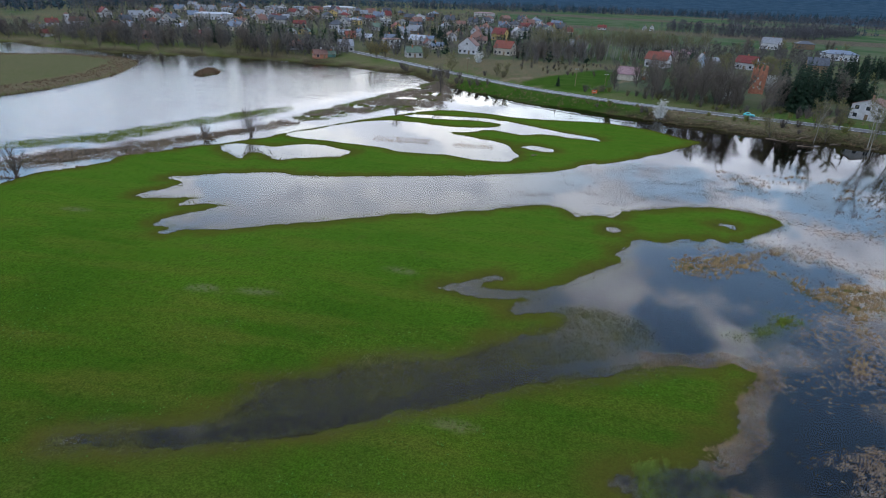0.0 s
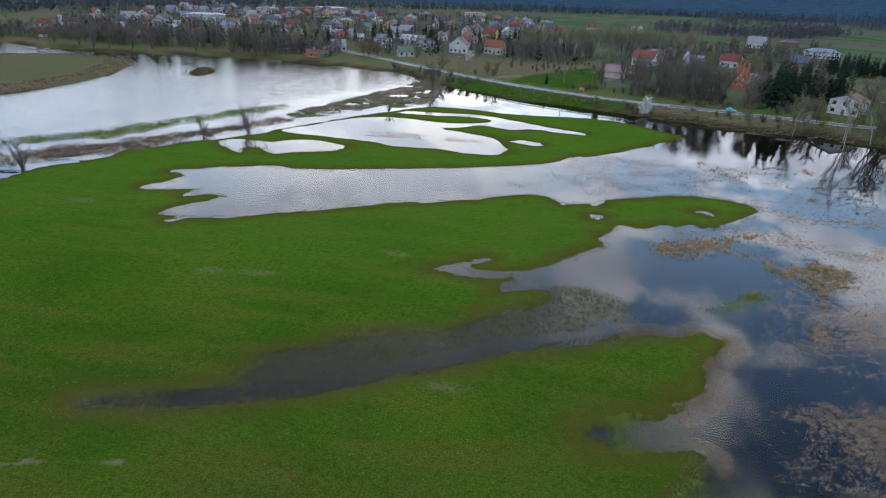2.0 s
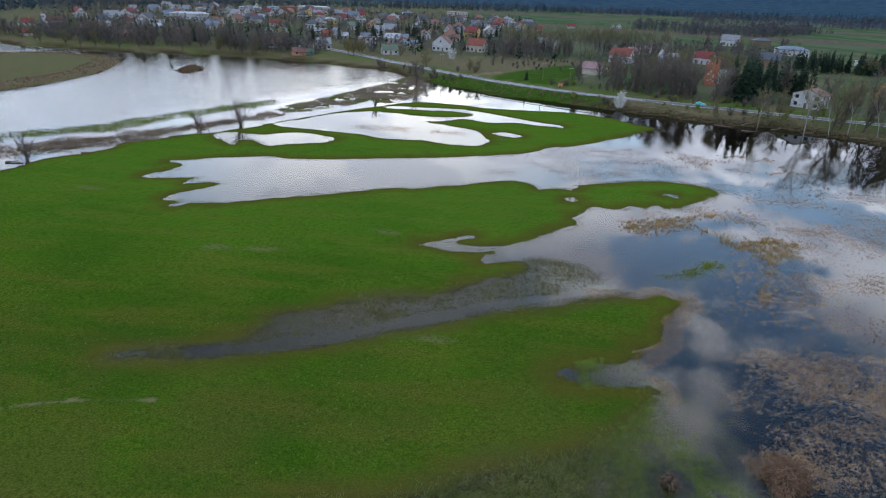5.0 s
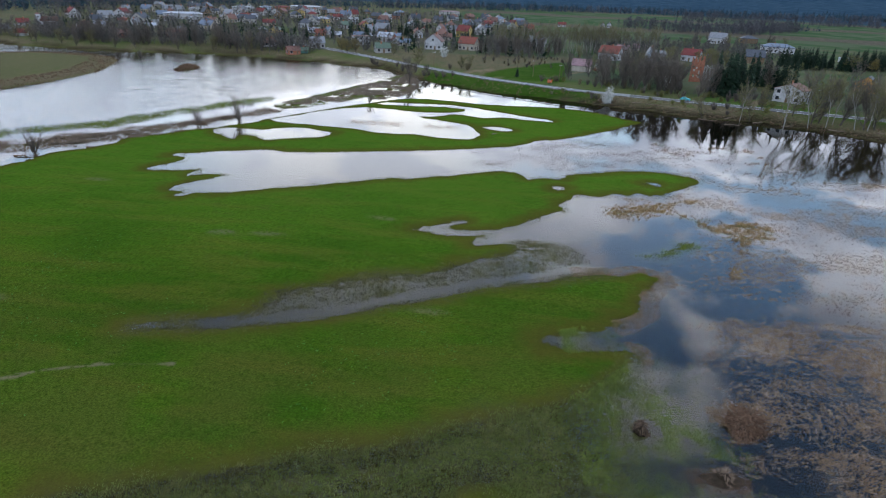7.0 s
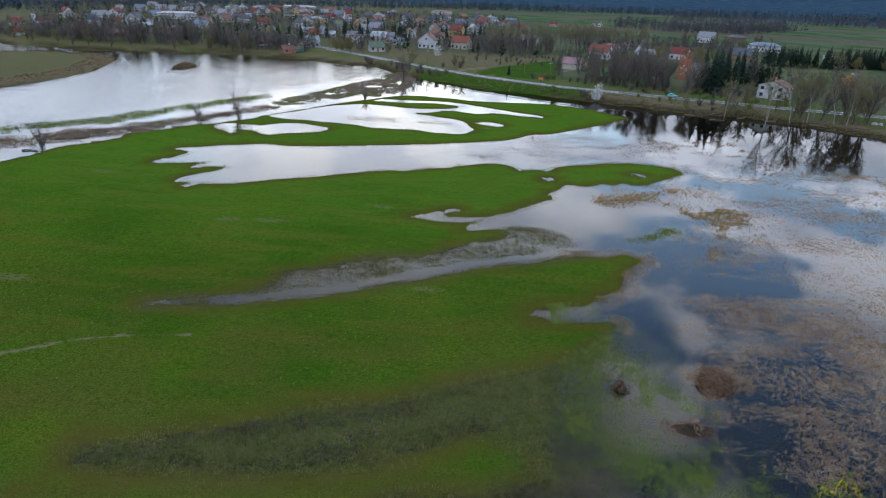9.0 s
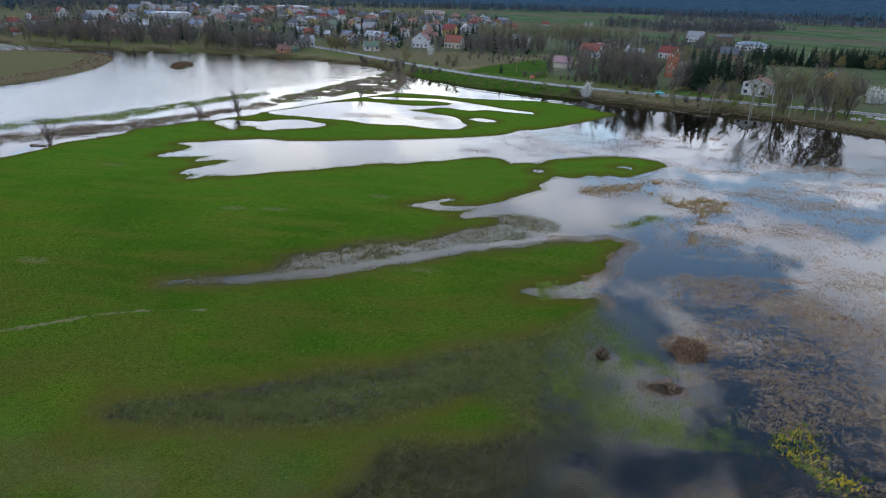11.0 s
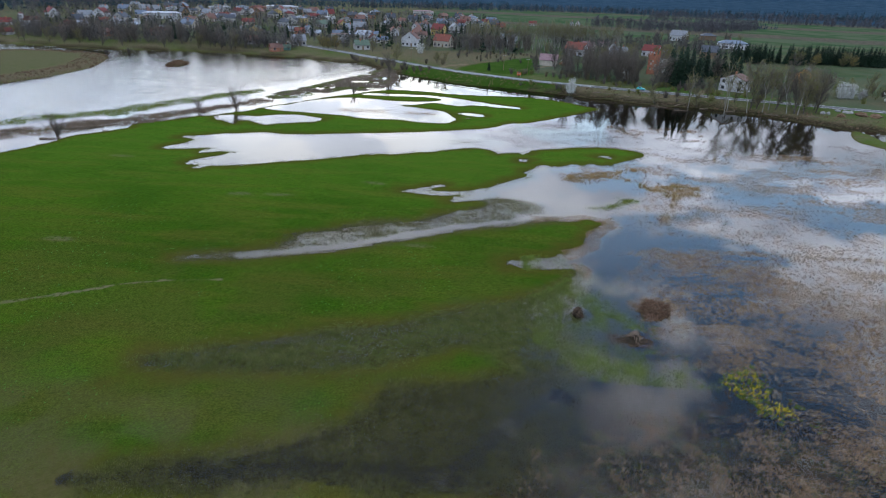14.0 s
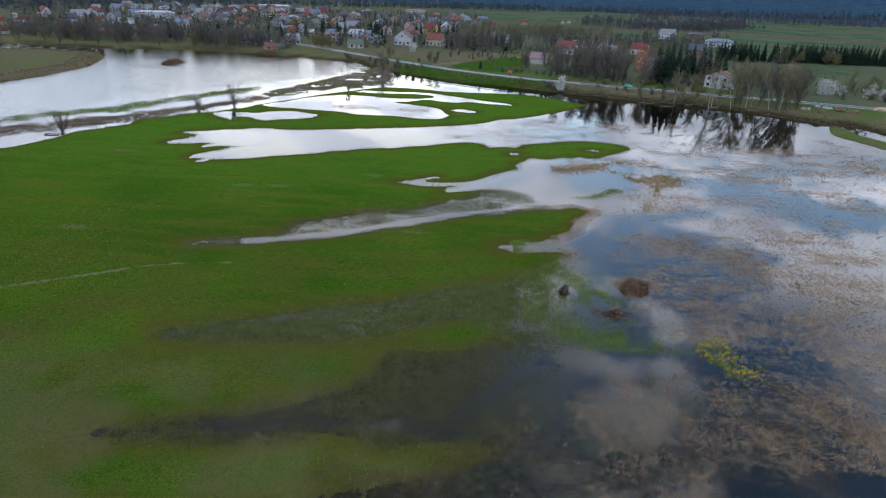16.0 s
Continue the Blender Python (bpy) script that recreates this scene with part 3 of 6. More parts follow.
PLAN = {
    "meadow": MEADOW_A + MEADOW_B + MEADOW_C,
    "south_lawn": SOUTH_LAWN,
    "south_rim": SOUTH_RIM,
    "long_pond": LONG_POND_A + LONG_POND_B,
    "cow_pond": COW_POND,
    "ring_pond": RING_POND,
    "sliver_pond": SLIVER_POND,
    "inlet": INLET,
    "puddle": PUDDLE,
    "tip_puddle": TIP_PUDDLE,
    "tip_notch": TIP_NOTCH,
    "bank": BANK,
    "spit": SPIT,
    "left_head": LEFT_HEAD,
    "river_islet": RIVER_ISLET,
    "mud_strip": MUD_STRIP,
    "delta": DELTA,
    "green_line": GREEN_LINE,
    "sedge_patch": SEDGE_PATCH,
    "reed_belt": REED_BELT,
    "flower_bed": FLOWER_BED,
    "swale": SWALE,
    "swale_mid": SWALE_MID,
    "swale_south": SWALE_SOUTH,
    "reed_flat": REED_FLAT,
    "west_lawn": [(-170, 34), (-60, 28), (-27, 20), (-22, 8), (-21, -4), (-24, -14), (-60, -22), (-170, -30)],
    "paddock": [(4, 260), (11, 280), (24, 301), (42, 324), (50, 310), (46, 282), (42, 262), (40, 247), (24, 250), (16, 253)],
    "rough_ground": [(-52, 306), (-30, 290), (-8, 271), (8, 262), (18, 283), (34, 312), (46, 330), (70, 338), (66, 356), (30, 358), (-8, 350), (-34, 346), (-50, 330)],
    "verge": [(-20, 247), (-4.6, 241), (11, 231), (21.6, 222), (36, 224), (50, 219), (50, 225), (35, 232), (22, 239.5), (8, 248), (-8, 261), (-24, 268)],
}

ROAD = [(-150, 392), (-105, 356), (-69.2, 322), (-39, 292.5), (-14.5, 269.5), (6.2, 251.7), (22.2, 242), (42.6, 230.5), (62.2, 224), (83.2, 217.3),
        (98, 213), (112, 208.3), (126, 204.3), (142.5, 200), (175, 189.8), (240, 168), (330, 132)]
RUNNELS = (
    [(-22.2, 38.7), (-15.5, 41.2), (-9, 43.7), (-3.8, 46.8), (1.9, 50.2), (8, 54.1), (14.6, 57.6), (21.5, 60.7), (27.4, 64.3), (33.5, 67.2)],
    [(-12, -5.2), (-7.5, -4.7), (0.3, -3.2), (7, -3.2), (12.4, -3.6), (16.2, 1.4), (21, 7.5), (25.5, 9.8), (32.5, 13)])
ROAD_Z, BANK_Z = 3.0, 3.5
SHAPES = {k: rounded(v) for k, v in PLAN.items()}


def heights(x, y):
    """The ground's height over the plan, with what grows or lies on it."""
    n1, n2, n3, n4 = rough(x, y, 9.0, 1), rough(x, y, 2.2, 2, 4), rough(x, y, 0.7, 3, 2), rough(x, y, 0.45, 6, 2)
    wob = 0.9 * rough(x, y, 3.5, 4, 3) * step(np.hypot(x - 12, y + 48), 40, 110)
    s = {k: inside(x, y, p) for k, p in SHAPES.items()}
    land = np.maximum(s["meadow"], s["south_lawn"])
    land = np.maximum(np.maximum(land, s["south_rim"]), s["west_lawn"])
    for k in ("long_pond", "ring_pond", "cow_pond", "sliver_pond", "inlet", "puddle", "tip_puddle", "tip_notch"):
        land = np.minimum(land, -s[k])
    land = np.maximum(land, s["sedge_patch"] - 0.9)
    low = land + 0.5 * wob
    h = np.where(low > 0, 0.55 * (1 - np.exp(-low / 7.0)), -0.55 * (1 - np.exp(low / 7.0)))
    shore = np.exp(-np.abs(low) / 4)
    h += 0.03 * n1 * step(np.abs(low), 0, 3) + (0.03 * n2 + 0.04 * n3 + 0.05 * n4) * shore
    shoal = np.zeros_like(h)
    # mud and reed shoals barely awash
    for k, z in (("mud_strip", 0.01), ("delta", 0.0), ("green_line", -0.02), ("reed_belt", -0.07)):
        w = step(s[k] + 1.5 * n1, -1.0, 1.5)
        h = h * (1 - w) + w * (z + 0.05 * n1 + 0.13 * n2 + 0.09 * n3)
        shoal = np.maximum(shoal, w)
    wet = np.zeros_like(h)
    # drowned grass in the shallow swales of the lawn
    for k, z, fall in (("swale", -0.02, 0.0), ("swale_mid", 0.006, 0.06 * step(x + 1.5 * n1, 16, 33)), ("swale_south", 0.0, 0.05 * step(x + 2.5 * n1, 2, 20)), ("reed_flat", -0.03, 0.075 * step(x + 1.5 * n1, 15, 33))):
        w = step(s[k] + 0.5 * n2 + 0.8 * n1, -2.5, 2.2)
        if k != "reed_flat":
            wet = np.maximum(wet, step(s[k] + 1.2 * n2 + 1.5 * n1, -3.5, 4.0) * (0.8 if k == "swale_mid" else 1.0))
        grit = 0.014 * n1 + 0.012 * n2 + 0.012 * n4 if k != "reed_flat" else 0.012 * n1 + 0.012 * n2 + 0.025 * n3 + 0.055 * n4
        h = h * (1 - w) + w * (z - fall + grit)
    # the deeper runnels along them
    for run, deep in zip(RUNNELS, (0.06, 0.03)):
        h -= deep * step(away(x, y, run)[0] + 1.5 * n2 + 0.8 * n1 + 0.6 * n3, 2.2, 0.0)
    for px, py, pr in ((29.2, 27.4, 2.6), (36.8, 21.5, 3.6), (40, 27, 4.2), (30, 13.5, 5), (24, 9, 4)):
        h -= 0.16 * step(np.hypot(x - px, y - py) + 2.2 * n2 + 1.2 * n1, pr, pr * 0.3)
    hump = np.maximum(s["left_head"], s["river_islet"])
    h = np.maximum(h, np.where(hump > 0, 1.3 * (1 - np.exp(-hump / 2.0)), -1) + 0.1 * n1)
    h = np.maximum(h, np.where(s["spit"] > -1, 0.4 * (1 - np.exp(-(s["spit"] + 0.5) / 1.5)), -1))
    b = s["bank"] + 1.2 * n1
    rise = np.where(b > 0, BANK_Z * (1 - np.exp(-b / 7.0)) * 0.55 + BANK_Z * 0.45 * step(b, 4, 18) + 0.25 * n1 + 0.1 * n2, -1)
    h = np.maximum(h, rise)
    far, along = away(x, y, ROAD)
    k = step(far, 10.0, 4.2)
    h = np.where(b > -2, h * (1 - k) + (ROAD_Z - 0.12) * k, h)
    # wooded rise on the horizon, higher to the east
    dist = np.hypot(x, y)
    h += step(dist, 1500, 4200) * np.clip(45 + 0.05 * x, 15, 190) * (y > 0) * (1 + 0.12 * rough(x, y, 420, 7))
    mud = np.clip(np.maximum(shoal * (1 - step(s["green_line"], -1, 1)) * step(n1 + s["mud_strip"] * 0.05, -0.6, 0.3), step(s["reed_flat"], -1, 2) * 0.8), 0, 1)
    mud = np.maximum(mud, step(b, -0.5, 0.6) * step(b, 6.5, 2.5))
    dry = np.clip(np.where(hump > 0, step(hump, 16, 6) * 0.3 + 0.7, 0) + (b > 0) * step(b, 3, 8) * (0.26 + 0.3 * (x < -40) + 0.5 * n1 + 0.3 * rough(x, y, 40, 8)) * np.maximum(step(y, 620, 500), x < -60), 0, 1)
    dry = np.maximum(dry, (y < 30) * step(y, 14, -6) * np.clip(0.1 + 0.6 * rough(x, y, 6, 12), 0, 0.25))
    dry = np.maximum(dry, step(b, -1, 0.5) * step(b, 19, 9) * np.clip(0.85 + 0.5 * n1, 0, 1))
    dry = np.maximum(dry, step(s["rough_ground"] + 2.0 * n1, -2, 3) * np.clip(0.85 + 0.4 * n2, 0, 1))
    dry = np.maximum(dry, step(s["spit"], -1.5, 0.5) * np.clip(0.55 + 0.5 * n2 + 0.4 * n1, 0, 0.9))
    field = np.maximum(step(b, 22, 38) * 0.75 + 0.25 * (b > 8), step(hump, 4, 12) * 0.45)
    stripes = np.sin((x * 0.35 + y) * 0.018 + 1.3 * rough(x, y, 300, 9))
    plough = step(stripes, 0.55, 0.7) * step(y, 560, 640) * (x > -60)
    lawn = step(np.maximum(s["paddock"], s["verge"]) + 0.8 * n1, -1, 2) * 0.9
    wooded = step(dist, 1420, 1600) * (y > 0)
    trod = away(x, y, [(-60, 13), (-46, 20), (-38.5, 24), (-34.7, 26.6), (-29.3, 28.6), (-22, 29.8)])[0]
    track = step(trod + 0.5 * n2, 0.5, 0.05) * step(x, -62, -38) * 0.55
    for lane in ([(8, 251), (14, 259), (22, 264), (36, 269), (52, 288)], [(-8, 264), (-2, 270), (8, 279)], [(107, 213), (113, 222), (118, 226)]):
        track = np.maximum(track, step(away(x, y, lane)[0] + 0.4 * n2, 2.0, 1.2))
    for tx, ty in ((-52, 40), (-8, 78), (-33, 66), (5, 46), (-70, 88), (22, 182), (-25.2, 66.8)):
        track = np.maximum(track, 0.28 * step(np.hypot((x - tx) / 2.5, y - ty) + 0.5 * n2, 1.4, 0.4))
    return h, mud, dry, field, plough, lawn, wooded, track, wet


# ---- structure: ground, water, road ----
def grid():
    """Rows and columns over the plan, close where the camera passes near, out to the horizon."""
    inv = np.linspace(1 / 30.0, 1 / 640.0, 560)
    near = 1 / inv
    gap = np.maximum(np.diff(near), 0.22)
    d = [near[0]]
    for g in gap:
        if d[-1] < 640:
            d.append(d[-1] + g)
    while d[-1] < 640:
        d.append(d[-1] * 1.01)
    d = np.concatenate([-np.geomspace(4500, 20, 20), np.linspace(-8, 26, 20), d, np.geomspace(660, 4700, 70)])
    s = np.linspace(-0.95, 0.98, 640)
    s = np.concatenate([-np.geomspace(120, 1.02, 24), s, np.geomspace(1.04, 120, 24)])
    w = np.maximum(np.abs(d), 28.0)
    x = np.clip(12 + w[:, None] * s[None, :], -4800, 4800)
    y = np.repeat((d - 48)[:, None], len(s), 1)
    return x, y


def sheet(name, x, y, z, material, keep=None):
    r, c = x.shape
    idx = np.arange(r * c).reshape(r, c)
    quads = np.stack([idx[:-1, :-1], idx[:-1, 1:], idx[1:, 1:], idx[1:, :-1]], -1).reshape(-1, 4)
    me = bpy.data.meshes.new(name)
    me.vertices.add(r * c)
    me.vertices.foreach_set("co", np.stack([x, y, z], -1).astype(np.float32).ravel())
    me.loops.add(quads.size)
    me.loops.foreach_set("vertex_index", quads.astype(np.int32).ravel())
    me.polygons.add(len(quads))
    me.polygons.foreach_set("loop_start", np.arange(0, quads.size, 4, dtype=np.int32))
    me.polygons.foreach_set("use_smooth", np.ones(len(quads), bool))
    me.update(calc_edges=True)
    me.materials.append(material)
    return new(name, me)


gx, gy = grid()
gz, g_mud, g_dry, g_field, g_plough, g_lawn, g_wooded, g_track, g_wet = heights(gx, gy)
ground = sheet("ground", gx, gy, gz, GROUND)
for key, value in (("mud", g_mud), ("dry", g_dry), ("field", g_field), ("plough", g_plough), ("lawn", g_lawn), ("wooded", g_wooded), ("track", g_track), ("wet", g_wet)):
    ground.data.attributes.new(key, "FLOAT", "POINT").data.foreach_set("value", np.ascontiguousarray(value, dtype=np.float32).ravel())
tagged(ground, "green flood meadow with muddy, olive margins and fields beyond", "ground", kind="structure")


def soup(name, verts, faces, material, parent=None):
    """One mesh object out of plain lists of corners and faces."""
    me = bpy.data.meshes.new(name)
    me.from_pydata(verts, [], faces)
    me.update()
    me.materials.append(material)
    ob = new(name, me)
    ob.parent = parent
    return ob


def ribbon(name, line, half, z, material, off=0.0, thick=0.25):
    """A strip of road along a line, with thickness."""
    p = np.array(line, float)
    fine = []
    for a, b in zip(p, p[1:]):
        for k in range(8):
            fine.append(a + (b - a) * k / 8)
    p = np.array(fine + [p[-1]])
    for _ in range(6):
        p[1:-1] = 0.25 * p[:-2] + 0.5 * p[1:-1] + 0.25 * p[2:]
    d = np.gradient(p, axis=0)
    nrm = np.stack([-d[:, 1], d[:, 0]], 1) / np.linalg.norm(d, axis=1)[:, None]
    vs, fs = [], []
    for q, n in zip(p, nrm):
        a, b = q + n * (off + half), q + n * (off - half)
        vs += [(*a, z), (*b, z), (*b, z - thick), (*a, z - thick)]
    for i in range(len(p) - 1):
        k = 4 * i
        fs += [(k + 1, k, k + 4, k + 5), (k, k + 3, k + 7, k + 4), (k + 2, k + 1, k + 5, k + 6)]
    return soup(name, vs, fs, material)


water = soup("water", [(-4800, -4500, 0), (4800, -4500, 0), (4800, 1400, 0), (-4800, 1400, 0)], [(0, 1, 2, 3)], WATER)
tagged(water, "calm brown flood water mirroring a cloudy sky", "water", kind="structure")
road = ribbon("road", ROAD, 3.1, ROAD_Z, ASPHALT)
tagged(road, "grey asphalt country road on a low embankment", "road", kind="structure")
for side in (-2.85, 2.85):
    tagged(ribbon("trim", ROAD, 0.09, ROAD_Z + 0.004, LINE, side, 0.004), "white painted edge line of the road", "road marking", kind="structure")


# ---- helpers for things ----
def link(name, bm, material, parent=None, label=""):
    me = bpy.data.meshes.new(name)
    bm.to_mesh(me)
    bm.free()
    me.materials.append(material)
    ob = new(name, me)
    ob.parent = parent
    if label:
        ob["label"] = label
    return ob


def part(name, bm, material, parent, label=""):
    return link(name, bm, material, parent, label)


def empty(name, m, label, category, group=""):
    ob = new(name)
    ob.matrix_basis = m
    return tagged(ob, label, category, group)


def box(bm, x0, x1, y0, y1, z0, z1):
    vs = [bm.verts.new(p) for p in ((x0, y0, z0), (x1, y0, z0), (x1, y1, z0), (x0, y1, z0), (x0, y0, z1), (x1, y0, z1), (x1, y1, z1), (x0, y1, z1))]
    for f in ((0, 3, 2, 1), (4, 5, 6, 7), (0, 1, 5, 4), (1, 2, 6, 5), (2, 3, 7, 6), (3, 0, 4, 7)):
        bm.faces.new([vs[i] for i in f])


def boxed(*args):
    bm = bmesh.new()
    box(bm, *args)
    return bm


def floor_at(x, y):
    """The ground's height at a place, between the corners of its sheet."""
    i = int(np.clip(np.searchsorted(gy[:, 0], y) - 1, 0, len(gy) - 2))
    v = (y - gy[i, 0]) / (gy[i + 1, 0] - gy[i, 0])
    row = gx[i] * (1 - v) + gx[i + 1] * v
    return float(np.interp(x, row, gz[i] * (1 - v) + gz[i + 1] * v))


_mesh_cache = {}


def window_on(parent, x, y, z, w, h, turn):
    """A framed window whose pane is set into a wall at the point."""
    key = (round(w, 1), round(h, 1))
    if key not in _mesh_cache:
        fr = bmesh.new()
        rings = []
        for yy in (-0.06, 0.06):
            for k in (0.0, 0.11):
                rings.append([fr.verts.new(p) for p in ((-w / 2 + k, yy, k), (w / 2 - k, yy, k), (w / 2 - k, yy, h - k), (-w / 2 + k, yy, h - k))])
        for p, q in ((0, 1), (1, 3), (3, 2), (2, 0)):
            for i in range(4):
                j = (i + 1) % 4
                fr.faces.new((rings[p][i], rings[p][j], rings[q][j], rings[q][i]))
        bmesh.ops.recalc_face_normals(fr, faces=fr.faces)
        f, g = bpy.data.meshes.new("frame"), bpy.data.meshes.new("pane")
        fr.to_mesh(f), fr.free()
        gl = boxed(-w / 2 + 0.1, w / 2 - 0.1, -0.03, 0.05, 0.1, h - 0.1)
        gl.to_mesh(g), gl.free()
        f.materials.append(WALLS["white"]), g.materials.append(GLASS)
        _mesh_cache[key] = f, g
    f, g = _mesh_cache[key]
    win = new("window", f)
    win.parent = parent
    win.matrix_basis = pose(x, y, z, 0, 0, turn)
    pane = new("pane", g)
    pane.parent = win
    return win


def house(x, y, w, d, eaves, ridge, turn, walls, roof, kind="side", label="", chimneys=1, windows=True, name="house"):
    """A house with its wall body, roof, windows, door and chimney. w along its front, d deep; kind: side (eaves to the front),
    gable (gable to the front), hip, or flat. turn: degrees by which its front is turned from facing the meadow."""
    z = floor_at(x, y) - 0.1
    face = math.degrees(math.atan2(12 - x, y + 20))
    words = label or f"{walls} house with a {roof} roof among village trees"
    top = empty(name, pose(x, y, z, 0, 0, turn + face * 0.9), words, name.replace("_", " "), "village houses" if name == "house" else "")
    if kind == "gable":
        W, D, spin = d, w, 90
    else:
        W, D, spin = w, d, 0
    body = bmesh.new()
    pts = [(-W / 2, -D / 2), (W / 2, -D / 2), (W / 2, D / 2), (-W / 2, D / 2)]
    lo, hi = [body.verts.new((*p, 0)) for p in pts], [body.verts.new((*p, eaves)) for p in pts]
    for i in range(4):
        j = (i + 1) % 4
        if kind in ("side", "gable") and i in (1, 3):
            px = pts[i][0]
            apex = body.verts.new((px, 0, ridge - 0.12))
            body.faces.new((lo[i], lo[j], hi[j], apex, hi[i]))
        else:
            body.faces.new((lo[i], lo[j], hi[j], hi[i]))
    body.faces.new(lo[::-1])
    body.normal_update()
    wall = part("wall", body, WALLS[walls], top)
    wall.matrix_basis = pose(0, 0, 0, 0, 0, spin)
    rb = bmesh.new()
    o, t = 0.45, 0.18
    if kind == "flat":
        box(rb, -W / 2 - 0.2, W / 2 + 0.2, -D / 2 - 0.2, D / 2 + 0.2, eaves, eaves + 0.35)
    elif kind == "hip":
        r = max(W / 2 - D / 2, 0.4)
        q = [(-W / 2 - o, -D / 2 - o), (W / 2 + o, -D / 2 - o), (W / 2 + o, D / 2 + o), (-W / 2 - o, D / 2 + o)]
        b0, b1 = [rb.verts.new((*p, eaves - 0.1)) for p in q], [rb.verts.new((*p, eaves + t)) for p in q]
        k0, k1 = rb.verts.new((-r, 0, ridge)), rb.verts.new((r, 0, ridge))
        for i in range(4):
            rb.faces.new((b0[i], b0[(i + 1) % 4], b1[(i + 1) % 4], b1[i]))
        for f in ((b1[0], b1[1], k1, k0), (b1[1], b1[2], k1), (b1[2], b1[3], k0, k1), (b1[3], b1[0], k0), tuple(b0[::-1])):
            rb.faces.new(f)
    else:
        slope = (ridge - eaves) / (D / 2)
        for s in (-1, 1):
            ye, ze = s * (D / 2 + o), eaves - o * slope
            pr = [(-W / 2 - o, 0, ridge), (W / 2 + o, 0, ridge), (W / 2 + o, ye, ze), (-W / 2 - o, ye, ze)]
            up, dn = [rb.verts.new((a, b, c + t)) for a, b, c in pr], [rb.verts.new(p) for p in pr]
            rb.faces.new(up if s < 0 else up[::-1])
            rb.faces.new(dn if s > 0 else dn[::-1])
            for i in range(4):
                rb.faces.new((up[i], up[(i + 1) % 4], dn[(i + 1) % 4], dn[i]))
    bmesh.ops.recalc_face_normals(rb, faces=rb.faces)
    rf = part("roof", rb, ROOFS[roof], top)
    rf.matrix_basis = pose(0, 0, 0, 0, 0, spin)
    rng = random.Random(int(x * 7 + y * 13))
    for c in range(chimneys):
        cx, cy = rng.uniform(-W / 4, W / 4), rng.choice((-1, 1)) * D * 0.1
        cb = boxed(cx - 0.35, cx + 0.35, cy - 0.3, cy + 0.3, ridge - D * 0.16, ridge + 0.9)
        box(cb, cx - 0.42, cx + 0.42, cy - 0.37, cy + 0.37, ridge + 0.9, ridge + 1.0)
        part("chimney", cb, WALLS["brick"] if walls != "brick" else CONCRETE, top).matrix_basis = pose(0, 0, 0, 0, 0, spin)
    if windows:
        n = max(2, int(w / 2.7))
        for floor in range(max(1, int((eaves + 0.3) / 2.7))):
            for i in range(n):
                u = -w / 2 + (i + 0.5) * w / n
                if floor == 0 and i == n // 2:
                    db = boxed(u - 0.5, u + 0.5, -d / 2 - 0.06, -d / 2 + 0.05, 0.1, 2.15)
                    part("door", db, WALLS["wood"], top)
                    continue
                window_on(top, u, -d / 2, 0.85 + 2.6 * floor, 1.5, 1.5, 0)
        for side in (-1, 1):
            for floor in range(max(1, int((eaves + 0.3) / 2.7))):
                for v in (-d / 4, d / 4):
                    window_on(top, side * w / 2, v, 0.85 + 2.6 * floor, 1.4, 1.5, 90 * side)
        if kind == "gable" and ridge - eaves > 2.4:
            window_on(top, 0, -d / 2, eaves + 0.2, 1.2, 1.2, 0)
        if kind == "side" and ridge - eaves > 2.4:
            for side in (-1, 1):
                window_on(top, side * w / 2, 0, eaves + 0.2, 1.2, 1.2, 90 * side)
    return top


# ---- trees ----
def limb(vs, fs, a, b, r0, r1, sides=4):
    """A tapered limb from a to b, added to lists of corners and faces."""
    a, b = Vector(a), Vector(b)
    d = (b - a).normalized()
    u = d.orthogonal().normalized()
    v = d.cross(u)
    k = len(vs)
    for p, r in ((a, r0), (b, r1)):
        for i in range(sides):
            an = 2 * math.pi * i / sides
            q = p + r * (math.cos(an) * u + math.sin(an) * v)
            vs.append(tuple(q))
    for i in range(sides):
        j = (i + 1) % sides
        fs.append((k + i, k + j, k + sides + j, k + sides + i))


def sliver(vs, fs, a, b, w, rng):
    """A thin twig: a triangle that tapers to its end."""
    a, b = Vector(a), Vector(b)
    u = (b - a).orthogonal().normalized()
    u.rotate(Matrix.Rotation(rng.uniform(0, 6.28), 3, (b - a).normalized()))
    k = len(vs)
    vs += [tuple(a - u * w), tuple(a + u * w), tuple(b)]
    fs.append((k, k + 1, k + 2))


def scrap(vs, fs, p, s, rng):
    """A leaf clump: a small four-cornered scrap at a random slant."""
    u = Vector((rng.gauss(0, 1), rng.gauss(0, 1), rng.gauss(0, 1))).normalized()
    v = u.orthogonal().normalized()
    v.rotate(Matrix.Rotation(rng.uniform(0, 6.28), 3, u))
    k = len(vs)
    for a, b in ((1, 0.1), (0.1, 0.8), (-1, -0.1), (0, -0.7)):
        vs.append(tuple(p + s * (a * u + b * v)))
    fs.append((k, k + 1, k + 2, k + 3))


